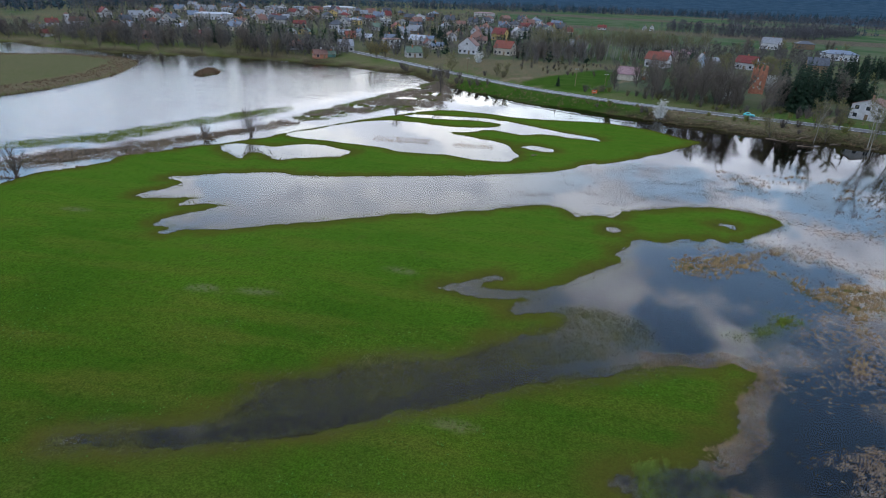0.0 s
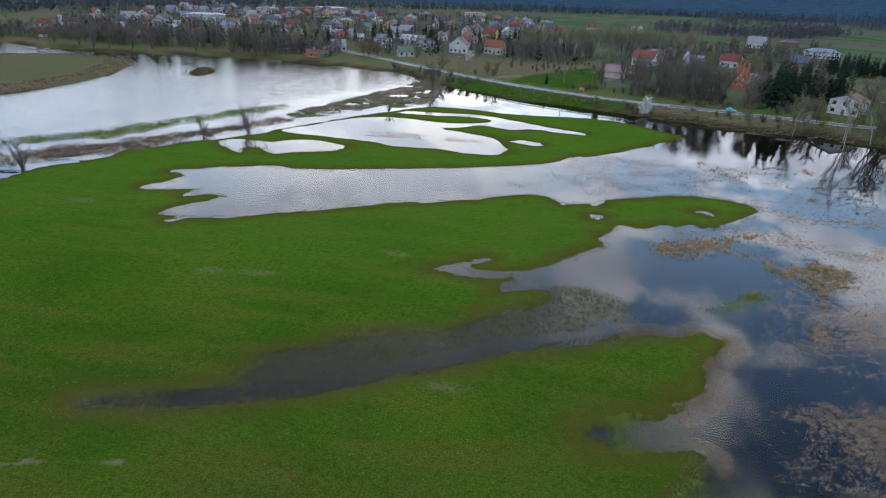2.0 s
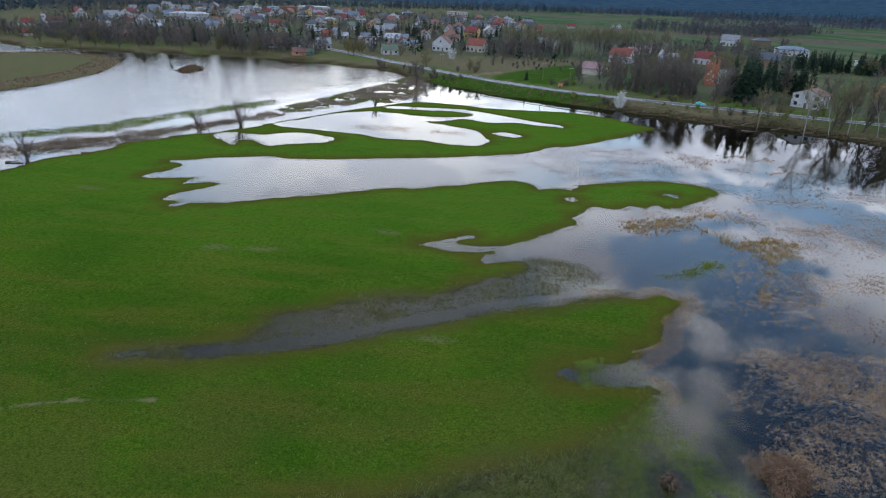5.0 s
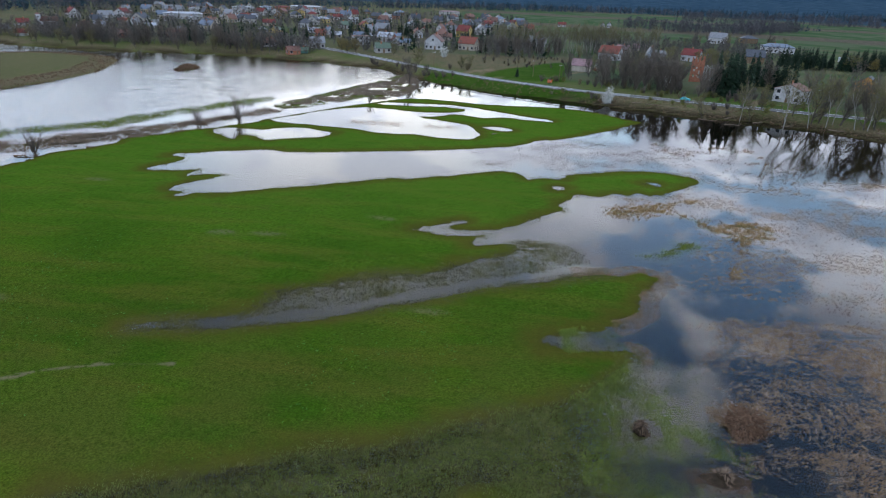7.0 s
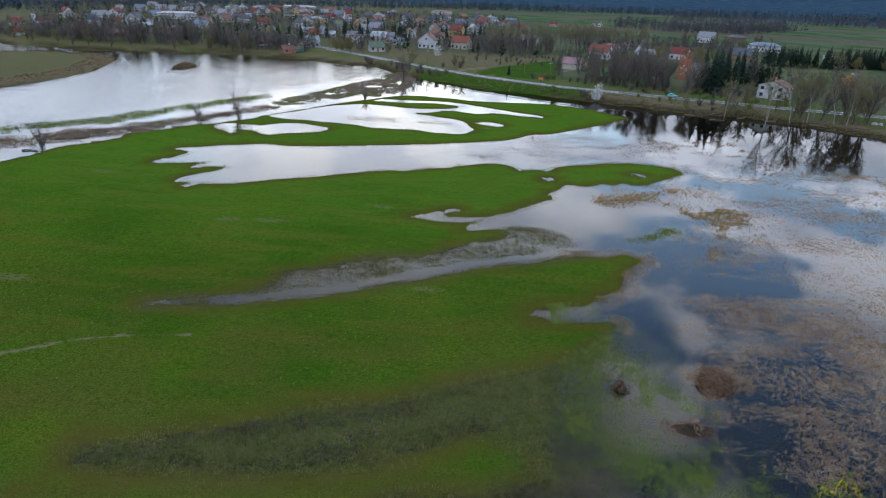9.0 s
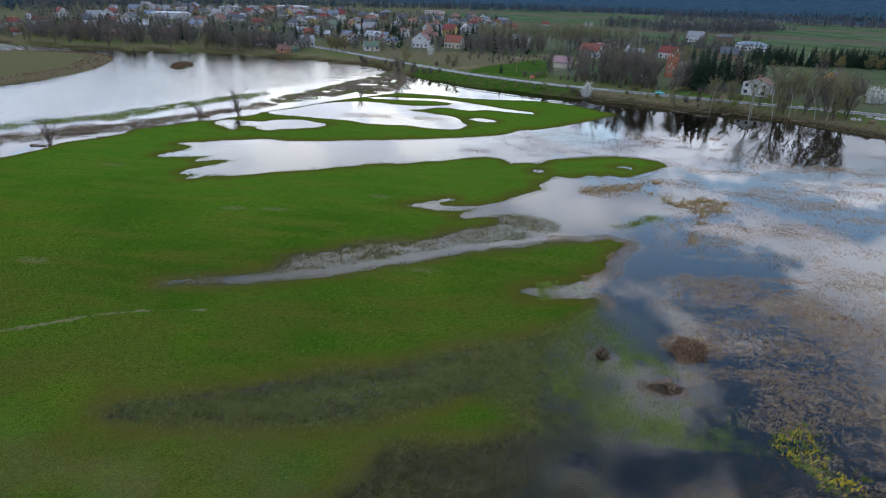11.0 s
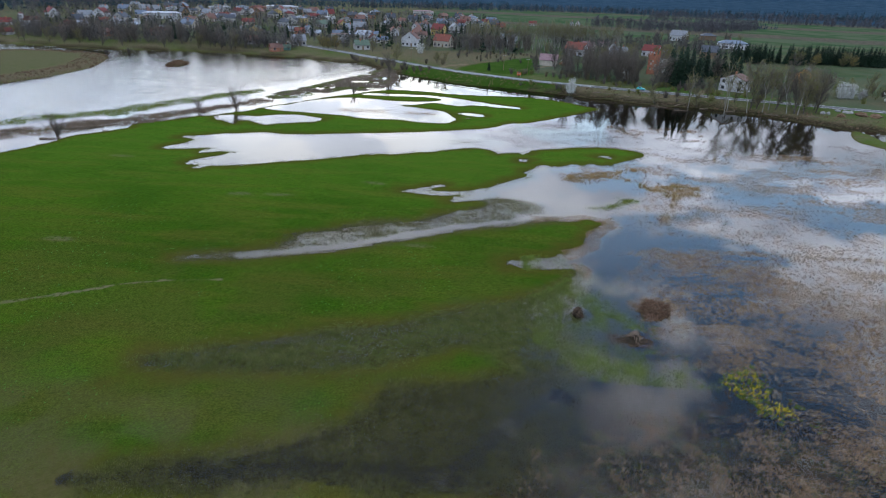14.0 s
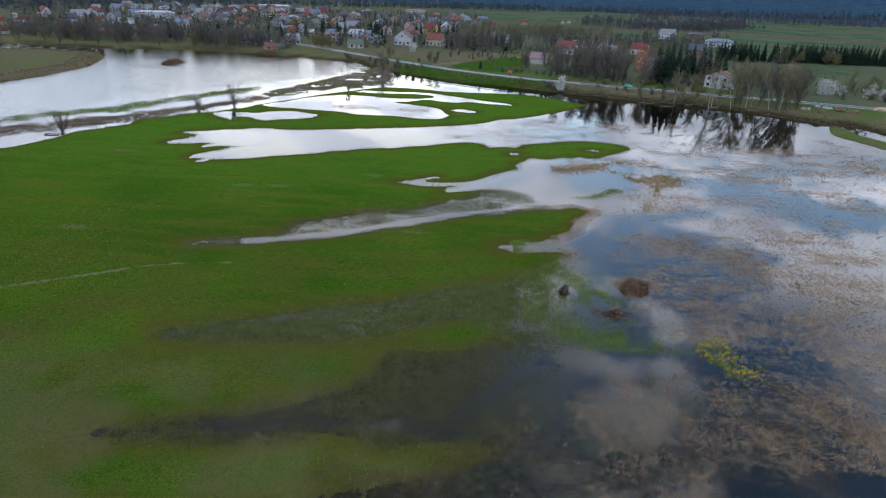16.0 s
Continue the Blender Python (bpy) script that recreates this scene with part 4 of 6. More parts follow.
def skeleton(rng, h, spread, lean=0.0, fork=0.25, first=0.28, levels=3, kids=4, r=None, upright=0.55):
    """Trunk and limbs of a broadleaf tree, and the tips on which its twigs stand."""
    vs, fs, tips = [], [], []
    r = r or h * 0.018

    def grow(a, d, length, r0, level):
        n = 3 if level < 2 else 2
        p = a
        for i in range(n):
            d = (d + Vector((rng.gauss(0, 0.12), rng.gauss(0, 0.12), 0.05 if level else 0.0))).normalized()
            q = p + d * length / n
            rr0, rr1 = r0 * (1 - i / n * 0.55), r0 * (1 - (i + 1) / n * 0.55)
            limb(vs, fs, p, q, rr0, rr1, 5 if level == 0 else 3)
            if level >= 1:
                tips.append((q, d, length))
            if level < levels and (level > 0 or (i + 1) / n > first):
                for _ in range(kids if level == 0 else 2):
                    an = rng.uniform(0, 6.28)
                    out = Vector((math.cos(an), math.sin(an), 0))
                    nd = (d * upright + out * rng.uniform(0.5, 0.9) * spread + Vector((0, 0, 0.25))).normalized()
                    s = p.lerp(q, rng.uniform(0.2, 1))
                    grow(s, nd, length * rng.uniform(0.38, 0.55), rr1 * 0.5, level + 1)
            p = q
        tips.append((p, d, length))

    start = Vector((0, 0, -0.4))
    grow(start, Vector((lean, 0, 1)).normalized(), h * 0.8, r, 0)
    return vs, fs, tips


def broadleaf(name, seed, h, spread, twig_mat, bark, twigs=3, stout=0.018, leaf_mat=None, leaves=0, leaf=0.22, twig=1.1, label="", category="tree", levels=2, kids=4, lean=0.0, first=0.28, upright=0.55, droop=0.0):
    rng = random.Random(seed)
    vs, fs, tips = skeleton(rng, h, spread, lean=lean, levels=levels, kids=kids, first=first, upright=upright, r=h * stout)
    top = empty(name, pose(0, 0, -80), label, category)
    soup("trunk", vs, fs, bark, top)
    vs, fs = [], []
    for p, d, length in tips:
        for _ in range(twigs):
            w = (d + Vector((rng.gauss(0, 0.6), rng.gauss(0, 0.6), rng.gauss(0.15, 0.4) - droop))).normalized()
            a = p - d * rng.uniform(0, length * 0.25)
            L = twig * rng.uniform(0.6, 1.4)
            sliver(vs, fs, a, a + w * L, 0.034, rng)
            sliver(vs, fs, a + w * L * 0.4, a + w * L * 0.5 + Vector((rng.gauss(0, 0.4), rng.gauss(0, 0.4), rng.gauss(0.1, 0.3))) * L, 0.024, rng)
    soup("crown", vs, fs, twig_mat, top)
    if leaf_mat:
        vs, fs = [], []
        for i in range(leaves):
            p, d, length = rng.choice(tips)
            q = p + Vector((rng.gauss(0, 0.45), rng.gauss(0, 0.45), rng.gauss(0, 0.4) - droop * abs(rng.gauss(0, 0.7)))) * twig
            scrap(vs, fs, q, leaf * rng.uniform(0.6, 1.3), rng)
        soup("foliage", vs, fs, leaf_mat, top)
    return top


def conifer(seed, h, width, label, material=None):
    rng = random.Random(seed)
    top = empty("conifer", pose(0, 0, -80), label, "conifer")
    vs, fs = [], []
    limb(vs, fs, (0, 0, -0.4), (0, 0, h * 0.97), h * 0.014, 0.02, 6)
    soup("trunk", vs, fs, BARK, top)
    vs, fs = [], []
    n = int(h * 2.2)
    for i in range(n):
        u = (i + rng.uniform(0, 0.6)) / n
        z, r = h * (0.08 + 0.9 * u), width * (1 - u) ** 0.8 * rng.uniform(0.75, 1.1) + 0.12
        for j in range(max(5, int(11 * (1 - u)) + 3)):
            an = rng.uniform(0, 6.28)
            rr = r * rng.uniform(0.7, 1.1)
            c, s = math.cos(an), math.sin(an)
            wd = 0.16 + 0.22 * rr
            tip = Vector((c * rr, s * rr, z - rr * rng.uniform(0.15, 0.4)))
            mid = Vector((c * rr * 0.55, s * rr * 0.55, z - rr * 0.06))
            k = len(vs)
            vs += [(0, 0, z + 0.1), tuple(mid + Vector((-s, c, -0.25)) * wd), tuple(tip), tuple(mid + Vector((s, -c, -0.25)) * wd), tuple(mid + Vector((0, 0, 0.12)))]
            fs += [(k, k + 1, k + 4), (k + 1, k + 2, k + 4), (k + 2, k + 3, k + 4), (k + 3, k, k + 4)]
    soup("crown", vs, fs, material or NEEDLE, top)
    return top


def bush(name, seed, h, material, stems, label, leaf_mat=None, leaves=0, leaf=0.12, category="bush", wide=0.7):
    """Many stems from one foot, with twigs, and leaves where it has them."""
    rng = random.Random(seed)
    top = empty(name, pose(0, 0, -80), label, category)
    vs, fs, tips = [], [], []
    for i in range(stems):
        an, out = rng.uniform(0, 6.28), abs(rng.gauss(0, 0.6)) * wide
        p, d = Vector((rng.gauss(0, 0.12) * h * 0.3, rng.gauss(0, 0.12) * h * 0.3, -0.3)), Vector((math.cos(an) * out, math.sin(an) * out, 1)).normalized()
        L = h * rng.uniform(0.6, 1.05)
        for k in range(3):
            d = (d + Vector((rng.gauss(0, 0.12), rng.gauss(0, 0.12), 0.06))).normalized()
            q = p + d * L / 3
            limb(vs, fs, p, q, 0.034 * (1 - k / 3.4), 0.034 * (1 - (k + 1) / 3.4), 3)
            tips.append((q, d))
            p = q
    soup("stem", vs, fs, BARK, top)
    vs, fs = [], []
    for p, d in tips:
        for _ in range(7):
            w = (d + Vector((rng.gauss(0, 0.5), rng.gauss(0, 0.5), rng.gauss(0.1, 0.4)))).normalized()
            sliver(vs, fs, p - d * rng.uniform(0, h * 0.2), p + w * rng.uniform(0.15, 0.32) * h, 0.042, rng)
    soup("crown", vs, fs, material, top)
    if leaf_mat:
        vs, fs = [], []
        for i in range(leaves):
            p, d = rng.choice(tips)
            scrap(vs, fs, p + Vector((rng.gauss(0, 1), rng.gauss(0, 1), rng.gauss(0, 0.8))) * h * 0.13, leaf * rng.uniform(0.6, 1.4), rng)
        soup("foliage", vs, fs, leaf_mat, top)
    return top


BARE = [broadleaf("bare_tree", 10 + i, 12, 0.75, TWIG, BARK, 3, label="leafless grey-brown broadleaf tree on the bank", kids=5, levels=2, twig=1.3, upright=0.8) for i in range(4)]
BUDDING = [broadleaf("budding_tree", 30 + i, 11, 1.0, TWIG_OLIVE, BARK, 4, leaf_mat=BUD, leaves=300, leaf=0.17, label="tree in thin yellow-green spring leaf", kids=4) for i in range(3)]
WILLOW = [broadleaf("willow", 40 + i, 10, 1.15, TWIG_OLIVE, BARK, 5, leaf_mat=GOLD if i else BUD, leaves=520, leaf=0.2, label="golden-green willow with drooping shoots", kids=5, droop=0.45) for i in range(2)]
BIRCHES = [broadleaf("birch", 50 + i, 15, 0.6, TWIG_OLIVE, BIRCH, 2, 0.009, BUD, 90, 0.15, label="slim pale-barked birch with fine bare twigs", kids=4, first=0.45, upright=1.0) for i in range(3)]
CONIFERS = [conifer(60 + i, 14, 2.7 + 0.5 * i, "dark green spruce beside the houses") for i in range(3)]
BLOSSOMS = [bush("blossom_tree", 70 + i, 5.5, TWIG, 16, "fruit tree in full white blossom by the road", BLOSSOM, 1700, 0.18, "tree") for i in range(2)]
BUSHES = [bush("bare_bush", 80 + i, 3.2, TWIG if i < 2 else TWIG_OLIVE, 22, "bare brown bush on the rough ground") for i in range(3)]
GREEN_BUSHES = [bush("green_bush", 90 + i, 2.6, TWIG_OLIVE, 14, "bush in fresh yellow-green leaf", BUD, 420, 0.16) for i in range(2)]
MASTERS = BARE + BUDDING + WILLOW + BIRCHES + CONIFERS + BLOSSOMS + BUSHES + GREEN_BUSHES
plant_rng = random.Random(5)


def plant(kinds, x, y, size=1.0, lean=0.0, group="", label=""):
    """A copy of one of the grown trees, turned and scaled at random, rooted in the ground."""
    k = size * plant_rng.uniform(0.88, 1.12)
    m = pose(x, y, floor_at(x, y), lean, 0, plant_rng.uniform(0, 360)) if not lean else pose(x, y, floor_at(x, y), 0, lean, 0) @ pose(0, 0, 0, 0, 0, plant_rng.uniform(0, 360))
    ob = copy_thing(plant_rng.choice(kinds), m @ Matrix.Diagonal((k * plant_rng.uniform(0.9, 1.1), k * plant_rng.uniform(0.9, 1.1), k, 1)))
    return tagged(ob, label, group=group)


def scatter(kinds, n, x0, x1, y0, y1, size=1.0, group="", off_road=5.5, slant=0.0, label=""):
    """n trees over a stretch of the plan, clear of the water, the road and each other. slant: how far y rises per metre of x."""
    placed, tries = [], 0
    while len(placed) < n and tries < n * 30:
        tries += 1
        x = plant_rng.uniform(x0, x1)
        y = plant_rng.uniform(y0, y1) + slant * (x - x0)
        a, b = np.array([x]), np.array([y])
        if away(a, b, ROAD)[0][0] < off_road or floor_at(x, y) < 0.9 or in_clearing(x, y):
            continue
        if any(abs(x - p) < 0.8 * w + 0.5 and abs(y - q) < 0.8 * w + 0.5 for p, q, w in FOOTPRINTS) or any(math.hypot(x - p, y - q) < 2.0 * size for p, q in placed):
            continue
        placed.append((x, y))
        plant(kinds, x, y, size, group=group, label=label)


FOOTPRINTS = []
CLEARINGS = ((77.9, 359, 12), (52.8, 293, 9), (127, 226.5, 10), (104.5, 276, 10), (204, 554, 14), (224, 477, 20), (130.6, 375, 9), (103.3, 368, 5), (-31.6, 371, 11), (-9.9, 377, 11))


def in_clearing(x, y):
    """True in the open gardens between the larger houses and the road."""
    for p, q, w in CLEARINGS:
        gone = q - y
        if 0 < gone < 48 and abs(x - p + gone * (p - 12) / (q + 30)) < 0.5 * w + 2.2 * math.sin(1.7 * y + x):
            return True
    return False


def home(x, y, w, d, eaves, ridge, turn, walls, roof, kind="side", label="", **more):
    FOOTPRINTS.append((x, y, max(w, d)))
    return house(x, y, w, d, eaves, ridge, turn, walls, roof, kind, label, **more)


# ---- the village and the farms ----
home(-330.0, 391.5, 7.2, 5.7, 2.8, 5.3, 10, "white", "red", "side", "")
home(-319.6, 365.9, 9.2, 4.6, 1.6, 3.0, 5, "white", "grey", "side", "", windows=False)
home(-281.9, 330.6, 6.4, 4.5, 2.2, 4.1, -8, "white", "red", "side", "", windows=False)
home(-367.1, 495.8, 8.9, 8.9, 4.6, 8.5, 25, "white", "red", "gable", "tall white gabled house with a steep red roof")
home(-262.6, 357.7, 8.2, 5.7, 2.8, 5.1, 10, "brick", "brown", "side", "")
home(-289.2, 401.3, 5.3, 4.3, 2.4, 4.5, -20, "cream", "red", "side", "")
home(-288.9, 416.5, 6.7, 4.7, 2.1, 3.8, 20, "white", "metal", "side", "", windows=False)
home(-226.2, 345.8, 6.9, 4.8, 2.7, 4.9, 6, "brick", "brown", "side", "")
home(-293.8, 452.8, 7.2, 5.1, 2.5, 4.6, -15, "cream", "orange", "side", "")
home(-281.7, 449.0, 8.0, 6.4, 2.7, 5.0, -25, "white", "grey", "gable", "")
home(-267.4, 453.7, 6.3, 4.4, 4.1, 4.1, 5, "white", "grey", "flat", "", chimneys=0, windows=False)
home(-255.4, 426.9, 6.8, 5.4, 2.1, 3.9, 12, "grey", "metal", "side", "", windows=False)
home(-206.1, 371.8, 9.7, 5.8, 2.6, 4.8, -5, "brick", "red", "side", "")
home(-344.6, 670.7, 11.6, 9.3, 3.8, 5.9, 12, "white", "grey", "hip", "")
home(-262.4, 506.2, 7.0, 6.3, 3.0, 5.5, 20, "white", "grey", "gable", "")
home(-223.4, 413.8, 5.8, 4.0, 1.8, 3.3, 0, "wood", "metal", "side", "", chimneys=0, windows=False)
home(-242.6, 499.8, 11.0, 8.8, 2.9, 5.4, -30, "cream", "brown", "side", "")
home(-287.6, 508.8, 6.6, 5.3, 2.5, 4.6, 15, "white", "brown", "gable", "")
home(-263.8, 571.8, 6.8, 5.4, 2.7, 5.0, 20, "cream", "grey", "gable", "")
home(-247.0, 566.6, 6.2, 4.9, 3.0, 5.5, -25, "white", "grey", "gable", "")
home(-235.7, 557.7, 9.1, 7.3, 3.8, 7.1, -15, "cream", "red", "side", "")
home(-243.6, 596.5, 7.5, 6.0, 2.8, 5.2, 10, "white", "metal", "side", "")
home(-194.8, 510.9, 10.1, 8.1, 2.9, 5.4, 8, "cream", "red", "side", "")
home(-172.2, 439.3, 5.6, 5.6, 2.3, 4.3, 10, "white", "grey", "gable", "")
home(-162.8, 441.3, 8.0, 6.4, 2.3, 4.3, -30, "yellow", "green", "gable", "")
home(-127.8, 337.2, 7.4, 5.2, 2.7, 5.0, 4, "white", "brown", "side", "")
home(-106.7, 317.3, 7.0, 5.6, 2.4, 4.4, 18, "brick", "brown", "side", "")
home(-101.3, 319.4, 5.2, 3.7, 1.6, 3.0, -5, "green", "green", "side", "", windows=False)
home(-101.7, 347.6, 8.2, 6.5, 3.6, 6.7, 12, "grey", "grey", "side", "")
home(-137.5, 455.1, 7.4, 5.2, 2.1, 4.0, 0, "white", "metal", "side", "", windows=False)
home(-124.4, 429.9, 6.9, 5.6, 2.7, 5.0, 15, "brick", "orange", "side", "")
home(-122.8, 448.9, 6.0, 6.0, 3.0, 5.6, 30, "white", "blue", "gable", "")
home(-109.8, 419.9, 8.3, 6.6, 2.4, 4.4, -6, "cream", "metal", "side", "")
home(-168.6, 587.7, 12.5, 10.0, 3.9, 6.2, 8, "yellow", "metal", "hip", "")
home(-202.7, 662.1, 11.8, 9.4, 4.4, 6.9, -6, "cream", "red", "hip", "")
home(-172.1, 655.6, 10.4, 8.3, 3.0, 5.6, 12, "white", "red", "side", "")
home(-137.8, 586.6, 10.4, 8.3, 6.1, 6.1, 5, "white", "grey", "flat", "", chimneys=0)
home(-129.3, 522.7, 11.1, 10.0, 3.2, 6.0, -12, "grey", "green", "side", "")
home(-111.4, 521.4, 8.7, 7.9, 3.7, 6.9, 20, "yellow", "orange", "gable", "")
home(-103.3, 562.6, 10.9, 8.7, 3.4, 6.4, -5, "cream", "dark", "side", "")
home(-93.2, 427.3, 9.1, 7.3, 2.4, 4.5, -8, "blue", "blue", "side", "")
home(-81.4, 376.5, 10.7, 7.5, 5.4, 5.4, 10, "white", "brown", "flat", "", chimneys=0)
home(-84.5, 432.3, 5.8, 4.6, 1.8, 3.3, 5, "cream", "metal", "side", "", windows=False)
home(-70.5, 409.8, 10.1, 8.1, 3.4, 6.2, -20, "grey", "metal", "side", "")
home(-70.5, 448.3, 8.7, 5.2, 1.8, 3.4, 0, "grey", "blue", "side", "", windows=False)
home(-61.5, 396.6, 5.3, 5.3, 2.6, 4.9, 15, "white", "red", "gable", "")
home(-53.3, 385.9, 7.5, 6.0, 2.4, 4.4, -10, "cream", "blue", "side", "")
home(-58.3, 334.6, 8.9, 7.1, 2.9, 5.4, 14, "grey", "green", "side", "")
home(-115.6, 653.8, 8.6, 7.7, 7.4, 7.4, 5, "white", "grey", "flat", "", chimneys=0)
home(-55.0, 455.2, 7.6, 6.8, 3.5, 6.4, 20, "white", "brown", "gable", "")
home(-70.1, 632.0, 8.8, 7.0, 3.2, 5.9, 12, "cream", "brown", "side", "")
home(-54.9, 496.2, 6.5, 5.9, 3.0, 5.6, -15, "cream", "red", "gable", "")
home(-31.6, 371.1, 11.0, 8.8, 5.1, 9.4, -14, "white", "brown", "gable", "large white house with a dark brown roof")
home(-9.9, 377.3, 11.1, 8.9, 4.4, 8.1, -24, "cream", "orange", "side", "cream house with a bright orange tiled roof")
home(-20.0, 488.0, 10.5, 9.5, 4.9, 9.0, -28, "yellow", "red", "side", "")
home(-31.7, 509.5, 9.7, 8.7, 4.1, 7.6, -25, "white", "dark", "gable", "")
home(-41.1, 500.8, 7.0, 6.3, 4.5, 8.4, -25, "white", "brown", "gable", "")
home(-31.2, 445.5, 8.2, 5.7, 2.7, 5.0, 10, "cream", "brown", "side", "")
home(-4.4, 654.2, 11.2, 8.9, 3.2, 6.0, -25, "white", "red", "side", "")
home(-26.7, 623.0, 8.0, 7.2, 4.0, 7.5, 10, "blue", "blue", "side", "")
home(-8.0, 521.5, 9.0, 9.0, 4.4, 8.2, 15, "grey", "grey", "gable", "")
home(6.4, 757.9, 11.6, 10.4, 4.4, 6.9, 0, "white", "blue", "hip", "")
home(29.1, 718.3, 11.6, 9.2, 3.9, 7.2, -18, "white", "blue", "side", "")
home(20.2, 602.0, 9.2, 7.4, 3.9, 7.2, 12, "grey", "green", "gable", "")
home(36.3, 591.0, 8.5, 6.8, 3.8, 7.0, 15, "cream", "orange", "side", "")
home(79.6, 719.7, 9.1, 6.4, 2.8, 5.2, 0, "white", "red", "side", "")
home(132.3, 756.2, 5.0, 5.0, 2.9, 5.4, 0, "white", "dark", "gable", "")
home(139.3, 751.8, 5.6, 5.6, 3.3, 6.0, 0, "white", "dark", "gable", "")
home(92.2, 398.4, 8.0, 7.2, 3.3, 6.1, -25, "cream", "mauve", "side", "cream house with a mauve sheet roof")
home(77.9, 359.0, 12.1, 9.1, 4.4, 8.1, -22, "white", "orange", "side", "white house with an orange tiled roof beside a paddock")
home(52.8, 293.3, 9.0, 6.3, 3.2, 5.9, -8, "cream", "mauve", "side", "old barn with a mauve sheet roof and pale walls", chimneys=0, windows=False, name="barn")
home(103.3, 367.8, 4.6, 5.1, 4.3, 7.9, 12, "blue", "grey", "gable", "", windows=False)
home(107.9, 424.0, 7.8, 6.2, 2.9, 5.3, 5, "cream", "mauve", "side", "")
home(118.2, 399.3, 11.3, 5.7, 1.9, 3.6, 0, "grey", "grey", "side", "", windows=False)
home(130.6, 375.2, 10.5, 8.4, 4.0, 7.3, -20, "white", "red", "side", "white house with a bright red sheet roof behind trees")
home(136.6, 368.7, 5.5, 4.4, 2.8, 5.2, 10, "cream", "metal", "side", "")
home(204.1, 554.3, 14.0, 11.2, 5.0, 9.2, -18, "white", "grey", "side", "two-storey white house with a worn grey roof by the fields")
home(238.9, 576.3, 14.0, 9.8, 4.5, 7.0, 12, "wood", "dark", "hip", "dark timber barn with a hipped roof by the fields", chimneys=0, windows=False, name="barn")
home(224.1, 477.3, 23.0, 11.5, 4.5, 7.0, 4, "white", "blue", "hip", "wide white bungalow with a slate-blue hipped roof")
home(171.1, 382.4, 10.6, 8.5, 4.3, 8.0, 8, "wood", "dark", "side", "dark barn with a black roof behind spruces", chimneys=0, windows=False, name="barn")
home(127.0, 226.5, 10.5, 8.0, 5.2, 7.2, -22, "white", "brown", "gable", "weathered white two-storey house beside the road")
home(177.5, 267.5, 9.3, 6.5, 3.8, 7.1, -10, "orange", "dark", "gable", "barn with an orange boarded front and dark roof", chimneys=0, windows=False, name="barn")
home(245.9, 419.2, 8.8, 4.4, 3.0, 3.0, 0, "white", "metal", "flat", "", chimneys=0, windows=False)

fill = random.Random(11)
for i in range(130):
    hx, hy = fill.uniform(-430, 40), fill.uniform(430, 820)
    if hx < -330 + (hy - 430) * -0.3 or any(math.hypot(hx - p, hy - q) < 13 for p, q, w in FOOTPRINTS):
        continue
    hw = fill.uniform(8, 12)
    home(hx, hy, hw, hw * 0.8, fill.uniform(3.0, 4.6), fill.uniform(6.2, 8.4), fill.uniform(-40, 40), fill.choice(("white", "cream", "grey", "grey", "grey", "yellow", "brick", "wood")),
         fill.choice(("red", "brown", "dark", "grey", "dark", "brown", "dark", "blue", "dark", "grey")), fill.choice(("side", "side", "gable", "hip")))


def church(x, y):
    z = floor_at(x, y) - 0.1
    top = empty("church", pose(x, y, z, 0, 0, 40) @ Matrix.Scale(0.75, 4), "white church with a short square tower on the far bank", "church")
    part("nave", boxed(-7, 7, -4, 4, 0, 6), WALLS["white"], top)
    rb = bmesh.new()
    for s in (-1, 1):
        rb.faces.new([rb.verts.new(p) for p in ((-7.4, s * 4.6, 5.6), (7.4, s * 4.6, 5.6), (7.4, 0, 9.4), (-7.4, 0, 9.4))])
    bmesh.ops.solidify(rb, geom=rb.faces[:], thickness=0.2)
    part("roof", rb, ROOFS["brown"], top)
    part("tower", boxed(-10, -6, -2.2, 2.2, 0, 11.5), WALLS["white"], top)
    sp = bmesh.new()
    bmesh.ops.create_cone(sp, cap_ends=True, segments=4, radius1=3.2, radius2=0.2, depth=1.8, matrix=Matrix.Translation((-8, 0, 12.4)) @ Matrix.Rotation(radians(45), 4, "Z"))
    part("spire", sp, ROOFS["brown"], top)
    for u in (-4, 0, 4):
        window_on(top, u, -4, 2.0, 1.1, 2.6, 0)
    window_on(top, -8, -2.2, 8.6, 1.1, 1.6, 0)


church(-311, 393)
for hx, hy, hw, hh, wall, roof in ((-292, 545, 34, 5, "white", "metal"), (-314, 735, 26, 5, "white", "grey"), (-300, 775, 16, 5, "blue", "blue"), (-287, 800, 20, 5, "brick", "red"), (-270, 850, 44, 5, "grey", "metal"),
                                 (-70, 900, 30, 5, "grey", "mauve")):
    home(hx, hy, hw, 12, hh, hh + 1.6, 4, wall, roof, "hip", "long low workshop hall behind the village", chimneys=0, name="workshop")


